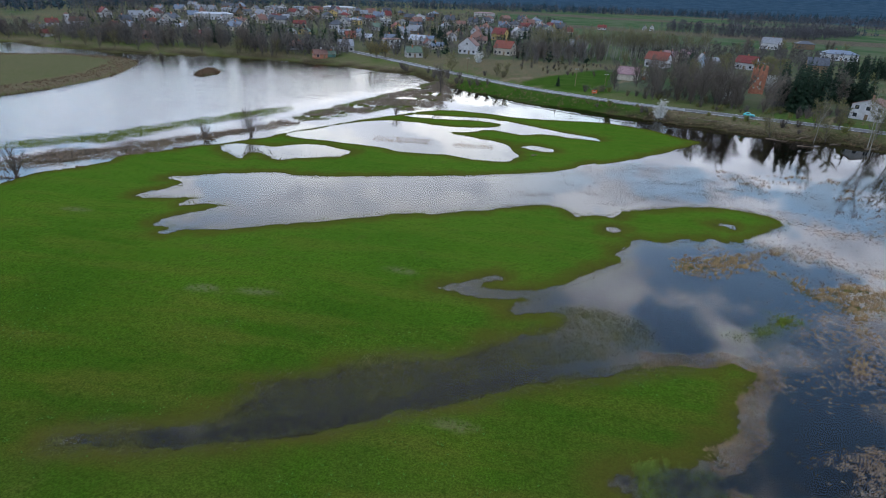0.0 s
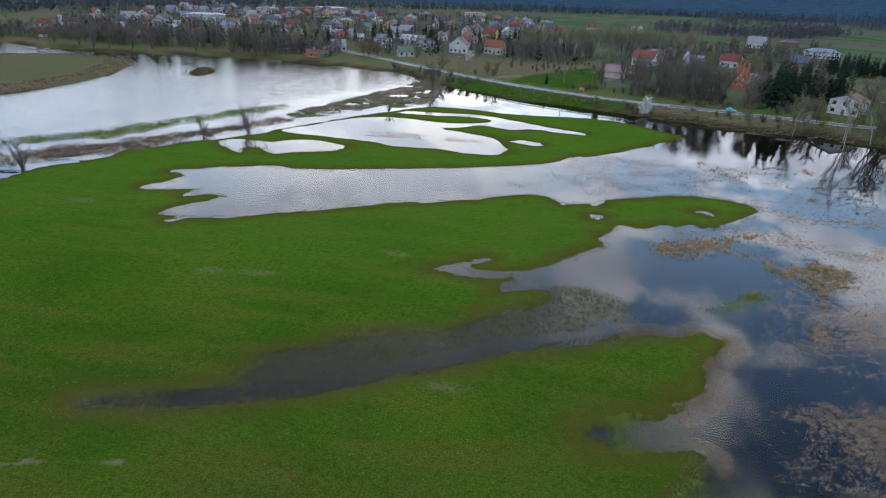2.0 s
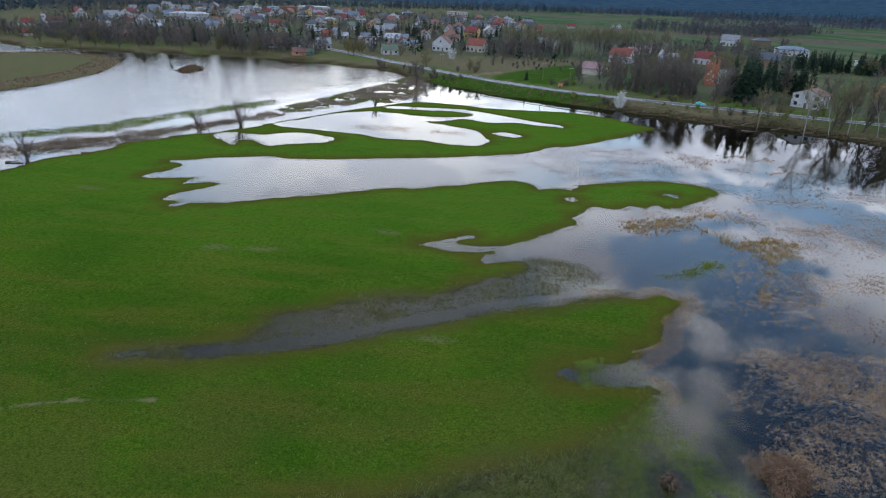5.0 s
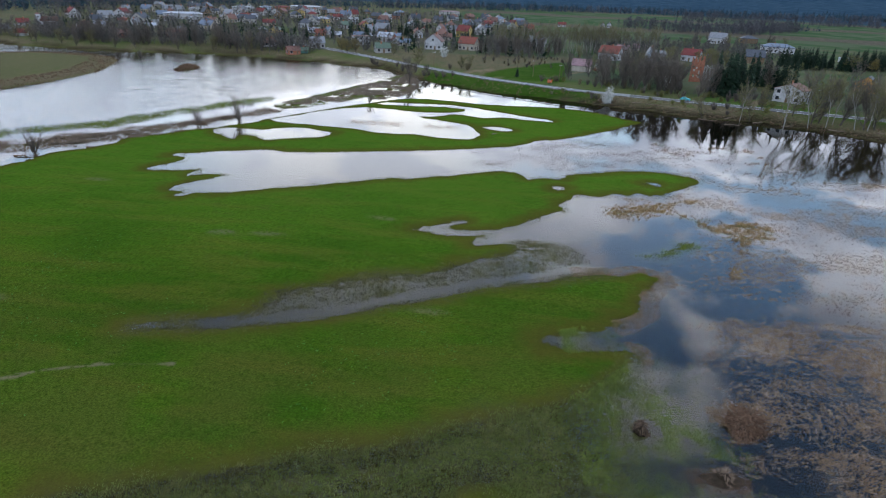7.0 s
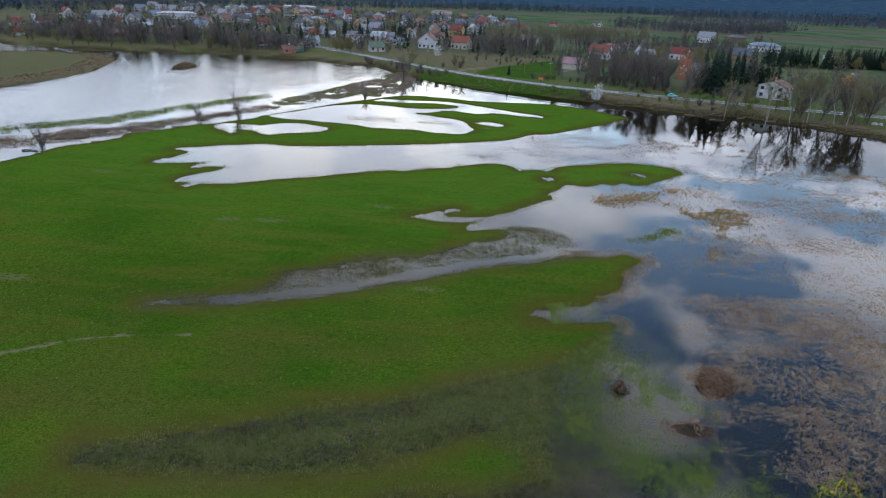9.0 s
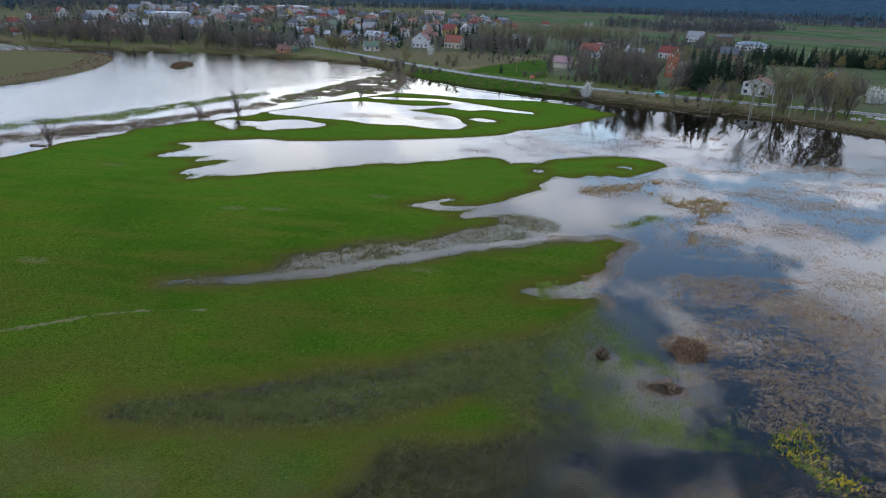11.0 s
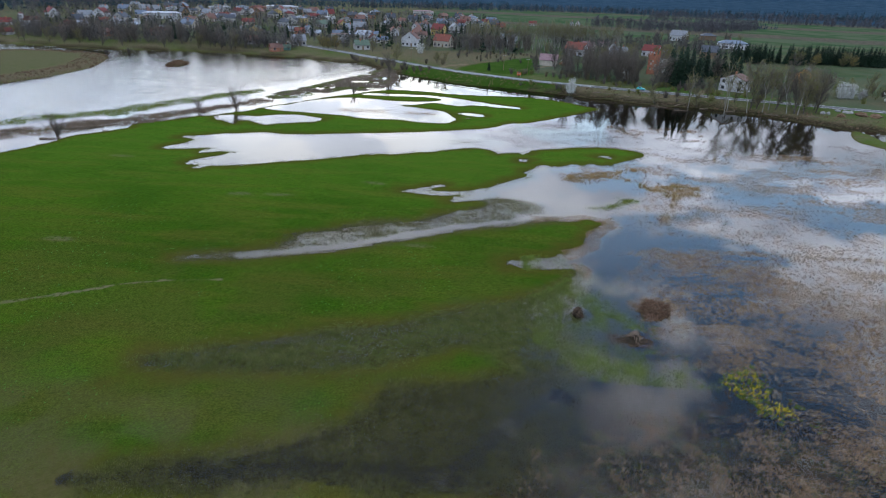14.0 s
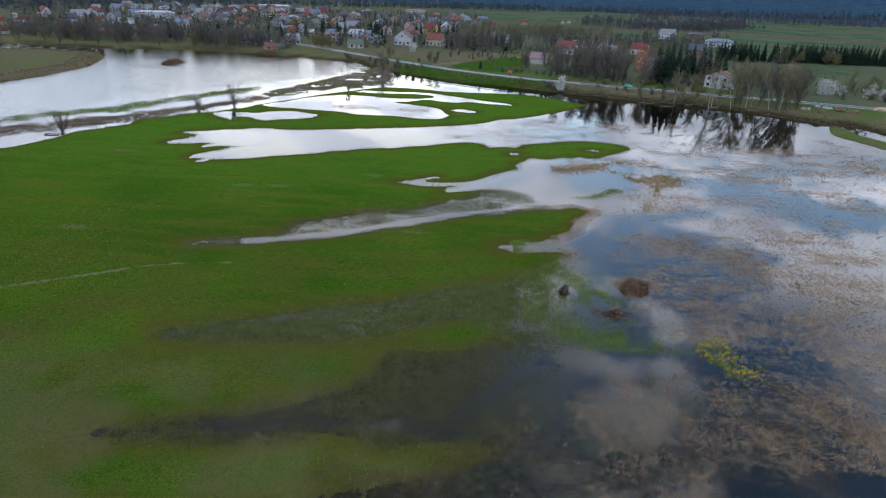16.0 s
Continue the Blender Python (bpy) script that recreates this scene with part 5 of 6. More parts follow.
def ruin(x, y):
    """A roofless brick shell with ragged tops and empty window holes."""
    rng = random.Random(3)
    top = empty("brick_ruin", pose(x, y, floor_at(x, y) - 0.2, 0, 0, -16), "roofless red-brick ruin with crumbling plaster beside the road", "ruin")
    for name, w, d, ox, oy, hgt in (("front_wall", 5.6, 0.55, 0, -2.6, 11.5), ("back_wall", 5.6, 0.55, 0, 2.6, 12.4), ("side_wall", 0.55, 4.6, -2.5, 0, 11.0), ("side_wall", 0.55, 4.6, 2.5, 0, 12.2)):
        bm = bmesh.new()
        long_x = w > d
        n, rows = 12, 16
        for i in range(n):
            for j in range(rows):
                u0, u1 = -0.5 + i / n, -0.5 + (i + 1) / n
                z0, z1 = hgt * j / rows, hgt * (j + 1) / rows
                hole = (i in (2, 3, 8, 9)) and j in (3, 4, 8, 9)
                gone = z1 > hgt * (0.86 + 0.12 * math.sin(i * 1.7 + ox + oy)) 
                if hole or gone:
                    continue
                e = rng.uniform(-0.03, 0.03)
                if long_x:
                    box(bm, ox + u0 * w, ox + u1 * w, oy - d / 2 + e, oy + d / 2 + e, z0, z1)
                else:
                    box(bm, ox - w / 2 + e, ox + w / 2 + e, oy + u0 * d, oy + u1 * d, z0, z1)
        part(name, bm, WALLS["brick"], top)
    for i in range(7):
        a, b = rng.uniform(-2.4, 1.6), rng.uniform(1, 9)
        part("plaster_patch", boxed(a, a + rng.uniform(0.5, 1.1), -2.95, -2.9, b, b + rng.uniform(0.5, 1.4)), WALLS["cream"], top, "pale crumbling plaster")


ruin(104.5, 276)
FOOTPRINTS.append((104.5, 276, 8))


# ---- trees by the road, the bank and the village ----
plant([BARE[0]], -28, 242.4, 0.85, group="bank trees")
for x, y, k in ((105.4, 177.6, 1.15), (124.2, 188.8, 1.1), (131.5, 185.2, 1.05), (134.4, 183, 1.15), (145.5, 194.6, 1.0), (112.5, 193, 0.95), (118.5, 189, 1.0), (127, 190.5, 0.9), (138, 186.5, 0.95), (98.5, 196.5, 0.85)):
    plant(BIRCHES, x, y + 1.5, k, group="bank birches", label="tall bare pale-barked birch at the water's edge")
for x, y, k, lean in ((86, 200, 0.85, -14), (101, 206, 0.8, 4), (109, 207.5, 0.85, 0), (102.3, 199, 0.7, -8), (117, 200, 0.8, 3)):
    plant(BUDDING, x, y, k, lean, "bank trees", "leaning tree in thin yellow-green leaf on the bank")
scatter(BARE + BUDDING[:2], 8, 108, 144, 192, 200, 1.2, "bank trees", 3.4, -0.33)
scatter(BARE, 24, 40, 100, 246, 264, 0.95, "roadside trees", 6, -0.5)
scatter(BARE + BUDDING[:2], 20, 48, 112, 264, 320, 0.9, "roadside trees")
scatter(BARE + BUDDING, 9, 74, 92, 232, 262, 0.85, "roadside trees", 6, -0.3)
scatter(BUSHES + GREEN_BUSHES[:1], 46, 30, 130, 225, 262, 0.9, "roadside bushes", 5.5, -0.3)
scatter(CONIFERS, 15, 101, 116, 230, 246, 1.15, "spruce group", 8, 0.1, "tall dark spruce in a close group by the road")
scatter(CONIFERS, 18, 112, 140, 244, 276, 1.1, "spruce group", 8, 0.3, "tall dark spruce in a close group by the road")
scatter(CONIFERS, 6, 94, 108, 355, 368, 0.75, "garden spruces")
scatter(BUDDING + WILLOW, 12, 92, 150, 290, 360, 0.85, "orchard trees")
scatter(BUDDING, 10, 130, 190, 212, 250, 0.85, "roadside trees", 6, -0.3)
scatter(BARE + BUDDING[:1], 9, 128, 176, 222, 262, 0.95, "roadside trees", 6, -0.3)
scatter(BUSHES + GREEN_BUSHES, 24, 150, 260, 205, 260, 1.1, "roadside bushes", 6, -0.3)
scatter(GREEN_BUSHES, 8, 96, 150, 214, 222, 0.7, "garden hedge", 5.0, -0.35)
scatter(CONIFERS, 110, 226, 330, 366, 380, 0.85, "spruce belt", label="dark spruce in a dense belt across the field")
scatter(CONIFERS, 36, 182, 222, 354, 374, 0.85, "spruce belt", label="dark spruce in a dense belt across the field")
scatter(WILLOW, 5, 190, 260, 345, 362, 0.9, "field willows")
scatter(BARE + BUDDING, 14, 150, 250, 470, 545, 0.75, "farm trees")
scatter(BIRCHES, 130, 8, 118, 366, 392, 0.95, "birch grove", slant=0.34, label="slim bare birch in a dense grove")
scatter(BARE, 44, -4, 50, 352, 372, 0.7, "birch grove", slant=0.2, label="slim leafless tree in a dense grove")
for x, y, k in ((54.5, 216.4, 0.95), (111.7, 281, 1.3), (85, 248.5, 0.9), (-20.9, 326, 1.0), (192.2, 389, 0.9), (62, 300, 0.7)):
    plant(BLOSSOMS, x, y, k, group="blossom trees")
for x, y, k in ((168.3, 217.5, 1.15), (172, 218.5, 1.0), (177, 218, 0.8), (184.6, 211.5, 1.1), (189, 209.5, 0.8)):
    plant(BLOSSOMS, x, y, k, group="blossom trees")
plant(CONIFERS, 19.5, 257, 0.33, group="garden spruces")
for x, y, k in ((-76, 321, 0.9), (-72.5, 327, 0.85), (-80, 325, 0.8)):
    plant([WILLOW[1]], x, y, k, group="riverside willows")
for x, y, k in ((-49.5, 322, 0.7), (-30, 287.5, 0.8), (-3.4, 276, 0.55), (-7.8, 278, 0.6)):
    plant([WILLOW[0], BUDDING[0]], x, y, k, group="riverside willows")
scatter(BUSHES, 34, -10, 48, 296, 346, 0.6, "rough ground bushes", 6, label="low bare brown bush on tussocky ground")
scatter(BUSHES, 20, -60, -4, 275, 300, 0.9, "rough ground bushes", 6, -0.4)
scatter(BUSHES + GREEN_BUSHES, 16, -20, 100, 196, 232, 0.55, "bank bushes", 4.4)
scatter(BARE + BUDDING[:1], 70, -330, -120, 306, 336, 0.8, "riverside trees")
scatter(CONIFERS, 22, -300, -110, 330, 400, 0.75, "garden spruces")
scatter(CONIFERS, 46, -110, 40, 392, 545, 0.8, "garden spruces", label="dark spruce between the village houses")
for m in MASTERS:
    for o in m.children_recursive:
        bpy.data.objects.remove(o)
    bpy.data.objects.remove(m)


def woods(name, material, spots, seed, height, label, pointed):
    """A far wood: many small ragged crowns of slivers in one mesh."""
    rng = random.Random(seed)
    vs, fs = [], []
    for x, y in spots:
        z0, h = floor_at(x, y), height * rng.uniform(0.55, 1.25)
        limb(vs, fs, (x, y, z0 - 1), (x, y, z0 + h * 0.8), 0.02 * h, 0.006 * h, 3)
        if pointed:
            for i in range(14):
                u, an = rng.random(), rng.uniform(0, 6.28)
                r = (1.05 - u) * h * 0.2
                p = Vector((x + math.cos(an) * r * 0.6, y + math.sin(an) * r * 0.6, z0 + h * (0.12 + 0.8 * u)))
                k, s = len(vs), r * 0.5 + 0.35
                vs += [tuple(p + Vector((rng.uniform(-s, s), rng.uniform(-s, s), rng.uniform(-s, s) * 0.9))) for _ in range(4)]
                fs += [(k, k + 1, k + 2), (k + 1, k + 2, k + 3), (k, k + 2, k + 3), (k, k + 1, k + 3)]
            continue
        wide = rng.uniform(0.2, 0.32) * h
        for i in range(48):
            u, an = rng.random() ** 0.8, rng.uniform(0, 6.28)
            r = wide * math.sin(0.45 + 2.3 * u) * rng.uniform(0.35, 1.0)
            p = Vector((x + math.cos(an) * r, y + math.sin(an) * r, z0 + h * (0.10 + 0.86 * u)))
            w = Vector((math.cos(an) * 0.7 + rng.gauss(0, 0.4), math.sin(an) * 0.7 + rng.gauss(0, 0.4), rng.uniform(0.1, 1.3))).normalized()
            sliver(vs, fs, p - w * h * 0.09, p + w * h * 0.09, h * rng.uniform(0.012, 0.026), rng)
    ob = soup(name, vs, fs, material)
    return tagged(ob, label, "forest", kind="stuff")


EDGE = [(-900, 420), (-458, 505), (-440, 600), (-412, 800), (-304, 952), (-146, 1105), (56, 1232), (300, 1383), (525, 1383), (752, 1480), (1100, 1500), (1500, 1450)]


def spots_along(line, depth, n, seed):
    rng = random.Random(seed)
    out = []
    lens = [math.dist(a, b) for a, b in zip(line, line[1:])]
    for _ in range(n):
        i = rng.choices(range(len(lens)), lens)[0]
        u, b = rng.random(), abs(rng.gauss(0, depth))
        (ax, ay), (bx, by) = line[i], line[i + 1]
        nx, ny = -(by - ay) / lens[i], (bx - ax) / lens[i]
        out.append((ax + (bx - ax) * u + nx * b, ay + (by - ay) * u + ny * b))
    return out


# the two far woods have distance haze mixed into their colours, bluer and paler
HAZED_PINE = mottled("far_pines_hazed", (0.016, 0.033, 0.042), (0.028, 0.049, 0.058), 0.02, vary=0.3)
HAZED_WOOD = mottled("far_bare_wood_hazed", (0.046, 0.046, 0.052), (0.074, 0.070, 0.074), 0.02, vary=0.3)
TREE_BARE = mottled("village_bare_crowns", (0.052, 0.047, 0.044), (0.092, 0.082, 0.073), 0.02, vary=0.35)
TREE_BUD = mottled("village_budding_crowns", (0.085, 0.085, 0.034), (0.13, 0.125, 0.05), 0.02, vary=0.35)


def village_spots(n, seed, y0=336, y1=860):
    rng = random.Random(seed)
    out = []
    while len(out) < n:
        y = y0 + (y1 - y0) * rng.random() ** 1.3
        x = rng.uniform(-0.72 * y - 40, 40)
        if not any(abs(x - p) < 0.5 * w + 0.5 and -0.5 * w - 2.5 < y - q < 0.5 * w + 1 for p, q, w in FOOTPRINTS) and away(np.array([x]), np.array([y]), ROAD)[0][0] > 7 and floor_at(x, y) > 2 and not in_clearing(x, y):
            out.append((x, y))
    return out


woods("riverbank_wood", TREE_BARE, spots_along([(-440, 306), (-300, 326), (-215, 314), (-155, 324), (-96, 316)], 9, 520, 24), 24, 8, "leafless brown thicket along the far river bank", False)
def box_spots(n, x0, x1, y0, y1, seed, slant=0.0):
    rng = random.Random(seed)
    out = []
    while len(out) < n:
        x = rng.uniform(x0, x1)
        y = rng.uniform(y0, y1) + slant * (x - x0)
        if not any(abs(x - p) < 0.5 * w + 1.5 and -0.5 * w - 9 < y - q < 0.5 * w + 2 for p, q, w in FOOTPRINTS) and not in_clearing(x, y) and away(np.array([x]), np.array([y]), ROAD)[0][0] > 7:
            out.append((x, y))
    return out


woods("roadside_thicket", TREE_BARE, box_spots(110, 40, 122, 248, 274, 25, -0.45), 25, 4.0, "bare brown thicket between road and gardens", False)
woods("garden_thicket", TREE_BARE, box_spots(110, 50, 150, 270, 352, 26), 26, 6.0, "bare brown trees and bushes in the gardens", False)
woods("garden_leaf", TREE_BUD, box_spots(110, 56, 190, 225, 352, 27), 27, 5.0, "yellow-green budding bushes in the gardens", False)
woods("farm_wood", TREE_BARE, box_spots(300, 70, 200, 372, 480, 28), 28, 8.5, "leafless grey-brown wood round the farms", False)
woods("east_thicket", TREE_BUD, box_spots(80, 150, 290, 215, 268, 29, -0.3), 29, 4.2, "olive thicket along the eastern road", False)
woods("village_trees", TREE_BARE, village_spots(2300, 21), 21, 7.0, "leafless brown trees between the village houses", False)
woods("budding_village_trees", TREE_BUD, village_spots(330, 22), 22, 6.5, "yellow-green budding trees between the village houses", False)
woods("village_spruces", NEEDLE, village_spots(560, 23), 23, 8.5, "dark spruces between the village houses", True)
woods("pine_forest", HAZED_PINE, spots_along(EDGE, 130, 2700, 1), 1, 17, "dark pine forest beyond the village and fields", True)
woods("bare_wood", HAZED_WOOD, spots_along(EDGE, 25, 900, 2), 2, 13, "leafless grey wood along the forest edge", False)
woods("field_wood", HAZED_WOOD, spots_along([(150, 760), (215, 700), (300, 720), (420, 860)], 30, 420, 3), 3, 12, "leafless grey copse between the fields", False)
woods("field_pines", HAZED_PINE, spots_along([(240, 800), (330, 830), (460, 900)], 12, 90, 4), 4, 9, "row of small dark pines between the fields", True)
woods("east_wood", HAZED_WOOD, spots_along([(330, 1100), (560, 1120), (900, 1180)], 40, 420, 5), 5, 13, "leafless grey wood beyond the eastern fields", False)


# ---- reeds, sedge and flowers in the flood ----
grass_rng = np.random.default_rng(7)


SLOPES = (gx[-80] - 12) / (gy[-80, 0] + 48)


def level(x, y):
    """The ground's heights at many places at once, in the finely laid part of the sheet."""
    d = np.clip(y + 48, 30, 600)
    i = np.clip(np.searchsorted(gy[:, 0], y) - 1, 0, len(gy) - 2)
    j = np.clip(np.searchsorted(SLOPES, (x - 12) / d) - 1, 0, len(SLOPES) - 2)
    v = np.clip((y - gy[i, 0]) / (gy[i + 1, 0] - gy[i, 0]), 0, 1)
    u = np.clip(((x - 12) / d - SLOPES[j]) / (SLOPES[j + 1] - SLOPES[j]), 0, 1)
    return (gz[i, j] * (1 - u) + gz[i, j + 1] * u) * (1 - v) + (gz[i + 1, j] * (1 - u) + gz[i + 1, j + 1] * u) * v


def tufts(name, pts, height, width, blades, spread, material, label, category="reeds", loose=0.28):
    """Tufts of tapering blades at places of the plan, in one mesh."""
    n = len(pts)
    if not n:
        return None
    z = level(pts[:, 0], pts[:, 1])
    base = np.repeat(np.column_stack([pts, np.maximum(z, -0.05) - 0.03]), blades, 0)
    m = len(base)
    size = np.repeat(grass_rng.uniform(0.6, 1.3, n), blades)
    an, out = grass_rng.uniform(0, 2 * np.pi, m), np.abs(grass_rng.normal(0, spread, m)) * height * size
    base[:, :2] += grass_rng.normal(0, loose * height, (m, 2)) * size[:, None]
    tip = base + np.column_stack([np.cos(an) * out, np.sin(an) * out, height * size * grass_rng.uniform(0.5, 1.1, m) + 0.1])
    w = width * size
    side = np.column_stack([-np.sin(an + 0.6) * w, np.cos(an + 0.6) * w, np.zeros(m)])
    co = np.stack([base - side, base + side, tip], 1).reshape(-1, 3)
    me = bpy.data.meshes.new(name)
    me.vertices.add(len(co))
    me.vertices.foreach_set("co", co.astype(np.float32).ravel())
    me.loops.add(len(co))
    me.loops.foreach_set("vertex_index", np.arange(len(co), dtype=np.int32))
    me.polygons.add(m)
    me.polygons.foreach_set("loop_start", np.arange(0, len(co), 3, dtype=np.int32))
    me.update(calc_edges=True)
    me.materials.append(material)
    return tagged(new(name, me), label, category, kind="stuff")


def spread_over(n, x0, x1, y0, y1, keep):
    x, y = grass_rng.uniform(x0, x1, n), grass_rng.uniform(y0, y1, n)
    k = keep(x, y)
    return np.column_stack([x[k], y[k]])


def within(key, grow=0.0, grain=0.0):
    return lambda x, y: inside(x, y, SHAPES[key]) + grain * rough(x, y, 3.0, 31) > -grow


def east_flood(lo, seed, grain=(6.0, 3.0)):
    """Open flood east of the lawn, in loose drifts."""
    def keep(x, y):
        d = 0.28 * grass_rng.normal(0, 1, len(x)) + rough(x * grain[1] / grain[0], y, grain[1], seed, 3) + 0.5 * rough(x, y, 16, seed + 5) - 0.45 * step(x - 0.2 * np.abs(y - 30) + 5 * rough(x, y, 9, seed + 6), 46, 35)
        return (d > lo) & (inside(x, y, SHAPES["meadow"]) < -1) & (inside(x, y, SHAPES["bank"]) < -6) & (inside(x, y, SHAPES["south_lawn"]) < 0)
    return keep


tufts("reed_belt", spread_over(9000, 30, 70, 62, 112, lambda x, y: inside(x, y, SHAPES["reed_belt"]) + 1.6 * rough(x, y, 2.5, 68) + grass_rng.normal(0, 0.7, len(x)) > 0.6), 0.42, 0.04, 8, 0.7, REED_GOLD, "straw-coloured dead reeds in a belt through the flood")
tufts("reed_mat", spread_over(100000, 40, 125, -6, 125, east_flood(0.20, 41, (9, 4.5))), 0.08, 0.06, 6, 2.2, REED, "matted pale reed litter floating on the flood", loose=1.8)
tufts("drowned_reeds", spread_over(36000, 38, 140, -8, 140, east_flood(0.32, 42, (5, 5))), 0.24, 0.028, 7, 0.6, REED_DARK, "dark tussocks of drowned reed standing in the flood")
tufts("near_reed_mat", spread_over(56000, 36, 84, -6, 52, east_flood(0.05, 43, (6, 3))), 0.09, 0.044, 6, 1.8, REED, "matted tan reed litter on shallow water", loose=1.6)
tufts("reed_flat", spread_over(15000, 0, 60, -16, 10, lambda x, y: within("reed_flat", 2.5, 3.5)(x, y) & (rough(x, y, 3, 60) + grass_rng.normal(0, 0.5, len(x)) > 0.0)), 0.14, 0.024, 11, 1.0, REED_DARK, "brown trampled reed bed awash in shallow water", loose=2.2)
tufts("tan_reed_flat", spread_over(11000, 18, 62, -12, 9, lambda x, y: within("reed_flat", 1.5, 3.5)(x, y) & (rough(x, y, 3, 44) + 0.012 * (x - 40) + grass_rng.normal(0, 0.4, len(x)) > 0.4)), 0.2, 0.022, 12, 0.8, REED, "tan dead reeds standing in shallow water", loose=0.9)
tufts("green_flat", spread_over(5000, 2, 56, -16, 8, lambda x, y: within("reed_flat", 2.5, 3.5)(x, y) & (rough(x, y, 3.5, 61) + grass_rng.normal(0, 0.3, len(x)) > 0.3)), 0.12, 0.026, 8, 0.9, SEDGE, "green shoots among the brown reed bed", "sedge", loose=2.0)
tufts("pond_reeds", spread_over(9000, 4, 64, 118, 153, lambda x, y: (grass_rng.uniform(0, 1, len(x)) < 0.28 + 0.7 * rough(x * 0.5, y, 4, 45)) & ((inside(x, y, SHAPES["meadow"]) < 0) | (inside(x, y, SHAPES["long_pond"]) > 2)) & (inside(x, y, SHAPES["bank"]) < -8)), 0.26, 0.03, 5, 0.7, REED_DARK, "thin brown reeds standing in the long pond", loose=2.5)
tufts("ring_reeds", spread_over(800, -34, 0, 156, 162, lambda x, y: rough(x, y, 4, 47) > -0.1), 0.25, 0.03, 5, 0.7, REED, "thin brown reeds in rows across the ring pond", loose=2.5)
tufts("far_reeds", spread_over(900, 56, 86, 136, 154, lambda x, y: rough(x * 0.5, y, 3, 48) > 0.15), 0.4, 0.035, 7, 0.6, REED, "tan reeds in drifts below the bank")
tufts("strip_reeds", spread_over(34000, -140, -58, 64, 182, within("mud_strip", 0.8, 3.0)), 0.34, 0.036, 8, 0.8, SHOAL_REED, "grey-brown dead reeds along the river's shoal", loose=1.6)
tufts("strip_straw", spread_over(2600, -140, -58, 64, 182, within("mud_strip", 0.6, 2.0)), 0.5, 0.05, 7, 0.6, REED, "straw-coloured reeds along the river's shoal", loose=1.6)
tufts("strip_sedge", spread_over(34000, -146, -66, 68, 204, lambda x, y: within("green_line", 1.6, 2.5)(x, y) & (rough(x, y, 7, 49) + grass_rng.normal(0, 0.3, len(x)) > -0.25)), 0.42, 0.045, 8, 0.6, SEDGE, "green sedge in a line along the river's shoal", "sedge", loose=1.6)
tufts("delta_reeds", spread_over(24000, -66, -22, 172, 280, lambda x, y: within("delta", 0.5, 2.0)(x, y) & (rough(x * 0.5, y, 5, 50) > -0.2)), 0.3, 0.045, 8, 0.7, SHOAL_REED, "grey-brown reeds on the silt bar between river and pond", loose=1.8)
tufts("delta_sedge", spread_over(9000, -66, -22, 172, 280, lambda x, y: (np.abs(inside(x, y, SHAPES["delta"]) - 1.0) < 1.6) & (x < -34) & (rough(x, y, 9, 67) > -0.1)), 0.36, 0.08, 8, 0.5, SEDGE, "green sedge fringing the silt bar", "sedge", loose=1.5)
tufts("patch_sedge", spread_over(5000, 34, 52, 66, 82, lambda x, y: inside(x, y, SHAPES["sedge_patch"]) + 1.2 * rough(x, y, 2.5, 71) + grass_rng.normal(0, 0.8, len(x)) > 0.2), 0.18, 0.03, 6, 0.8, SEDGE, "green sedge in a half-drowned patch", "sedge")
SWALES = ("swale", "swale_mid", "swale_south")
OLIVE = mottled("drowned_grass", (0.070, 0.074, 0.020), (0.120, 0.115, 0.042), 0.5, vary=0.35)
DULL = mottled("silted_grass", (0.058, 0.054, 0.032), (0.098, 0.088, 0.054), 0.5, vary=0.35)
WET_GREEN = mottled("wet_green_grass", (0.075, 0.098, 0.020), (0.120, 0.132, 0.042), 0.5, vary=0.35)


def in_swale(key, share, seed):
    """Grass standing in a swale: thick at its edges, thinning towards the runnels where the water is deeper."""
    def keep(x, y):
        open_water = np.max([step(away(x, y, run)[0] + 0.8 * rough(x, y, 2.5, 65), 1.5, 0.3) for run in RUNNELS], 0)
        lush = share + 0.5 * rough(x, y, 3.5, seed) + 0.35 * rough(x, y, 0.9, seed + 1) - 0.75 * open_water + 0.3 * step(inside(x, y, SHAPES[key]), 2.5, 0.0)
        edge = step(inside(x, y, SHAPES[key]) + 1.6 * rough(x, y, 4.0, seed + 2) + 0.8 * rough(x, y, 1.2, seed + 3), -2.0, 1.8)
        east = step(x - 0.25 * y + 3.0 * rough(x, y, 6.0, seed + 4), 27, 14) if key != "swale" else 1.0
        return grass_rng.uniform(0, 1, len(x)) < lush * edge * east
    return keep


tufts("swale_grass", spread_over(120000, -33, 34, 35, 74, in_swale("swale", 0.34, 51)), 0.10, 0.036, 5, 1.2, OLIVE, "half-drowned olive grass in a shallow swale", "grass", loose=1.4)
tufts("silted_grass", spread_over(60000, -33, 34, 35, 74, in_swale("swale", 0.18, 56)), 0.10, 0.036, 5, 1.2, DULL, "silted brown grass in a shallow swale", "grass", loose=1.4)
tufts("wet_grass", spread_over(120000, -25, 39, 8, 42, in_swale("swale_mid", 0.45, 57)), 0.12, 0.034, 5, 1.2, WET_GREEN, "wet green grass standing in a film of water", "grass", loose=1.4)
tufts("dull_wet_grass", spread_over(70000, -25, 39, 8, 42, in_swale("swale_mid", 0.25, 58)), 0.11, 0.034, 5, 1.2, OLIVE, "olive grass standing in a film of water", "grass", loose=1.4)
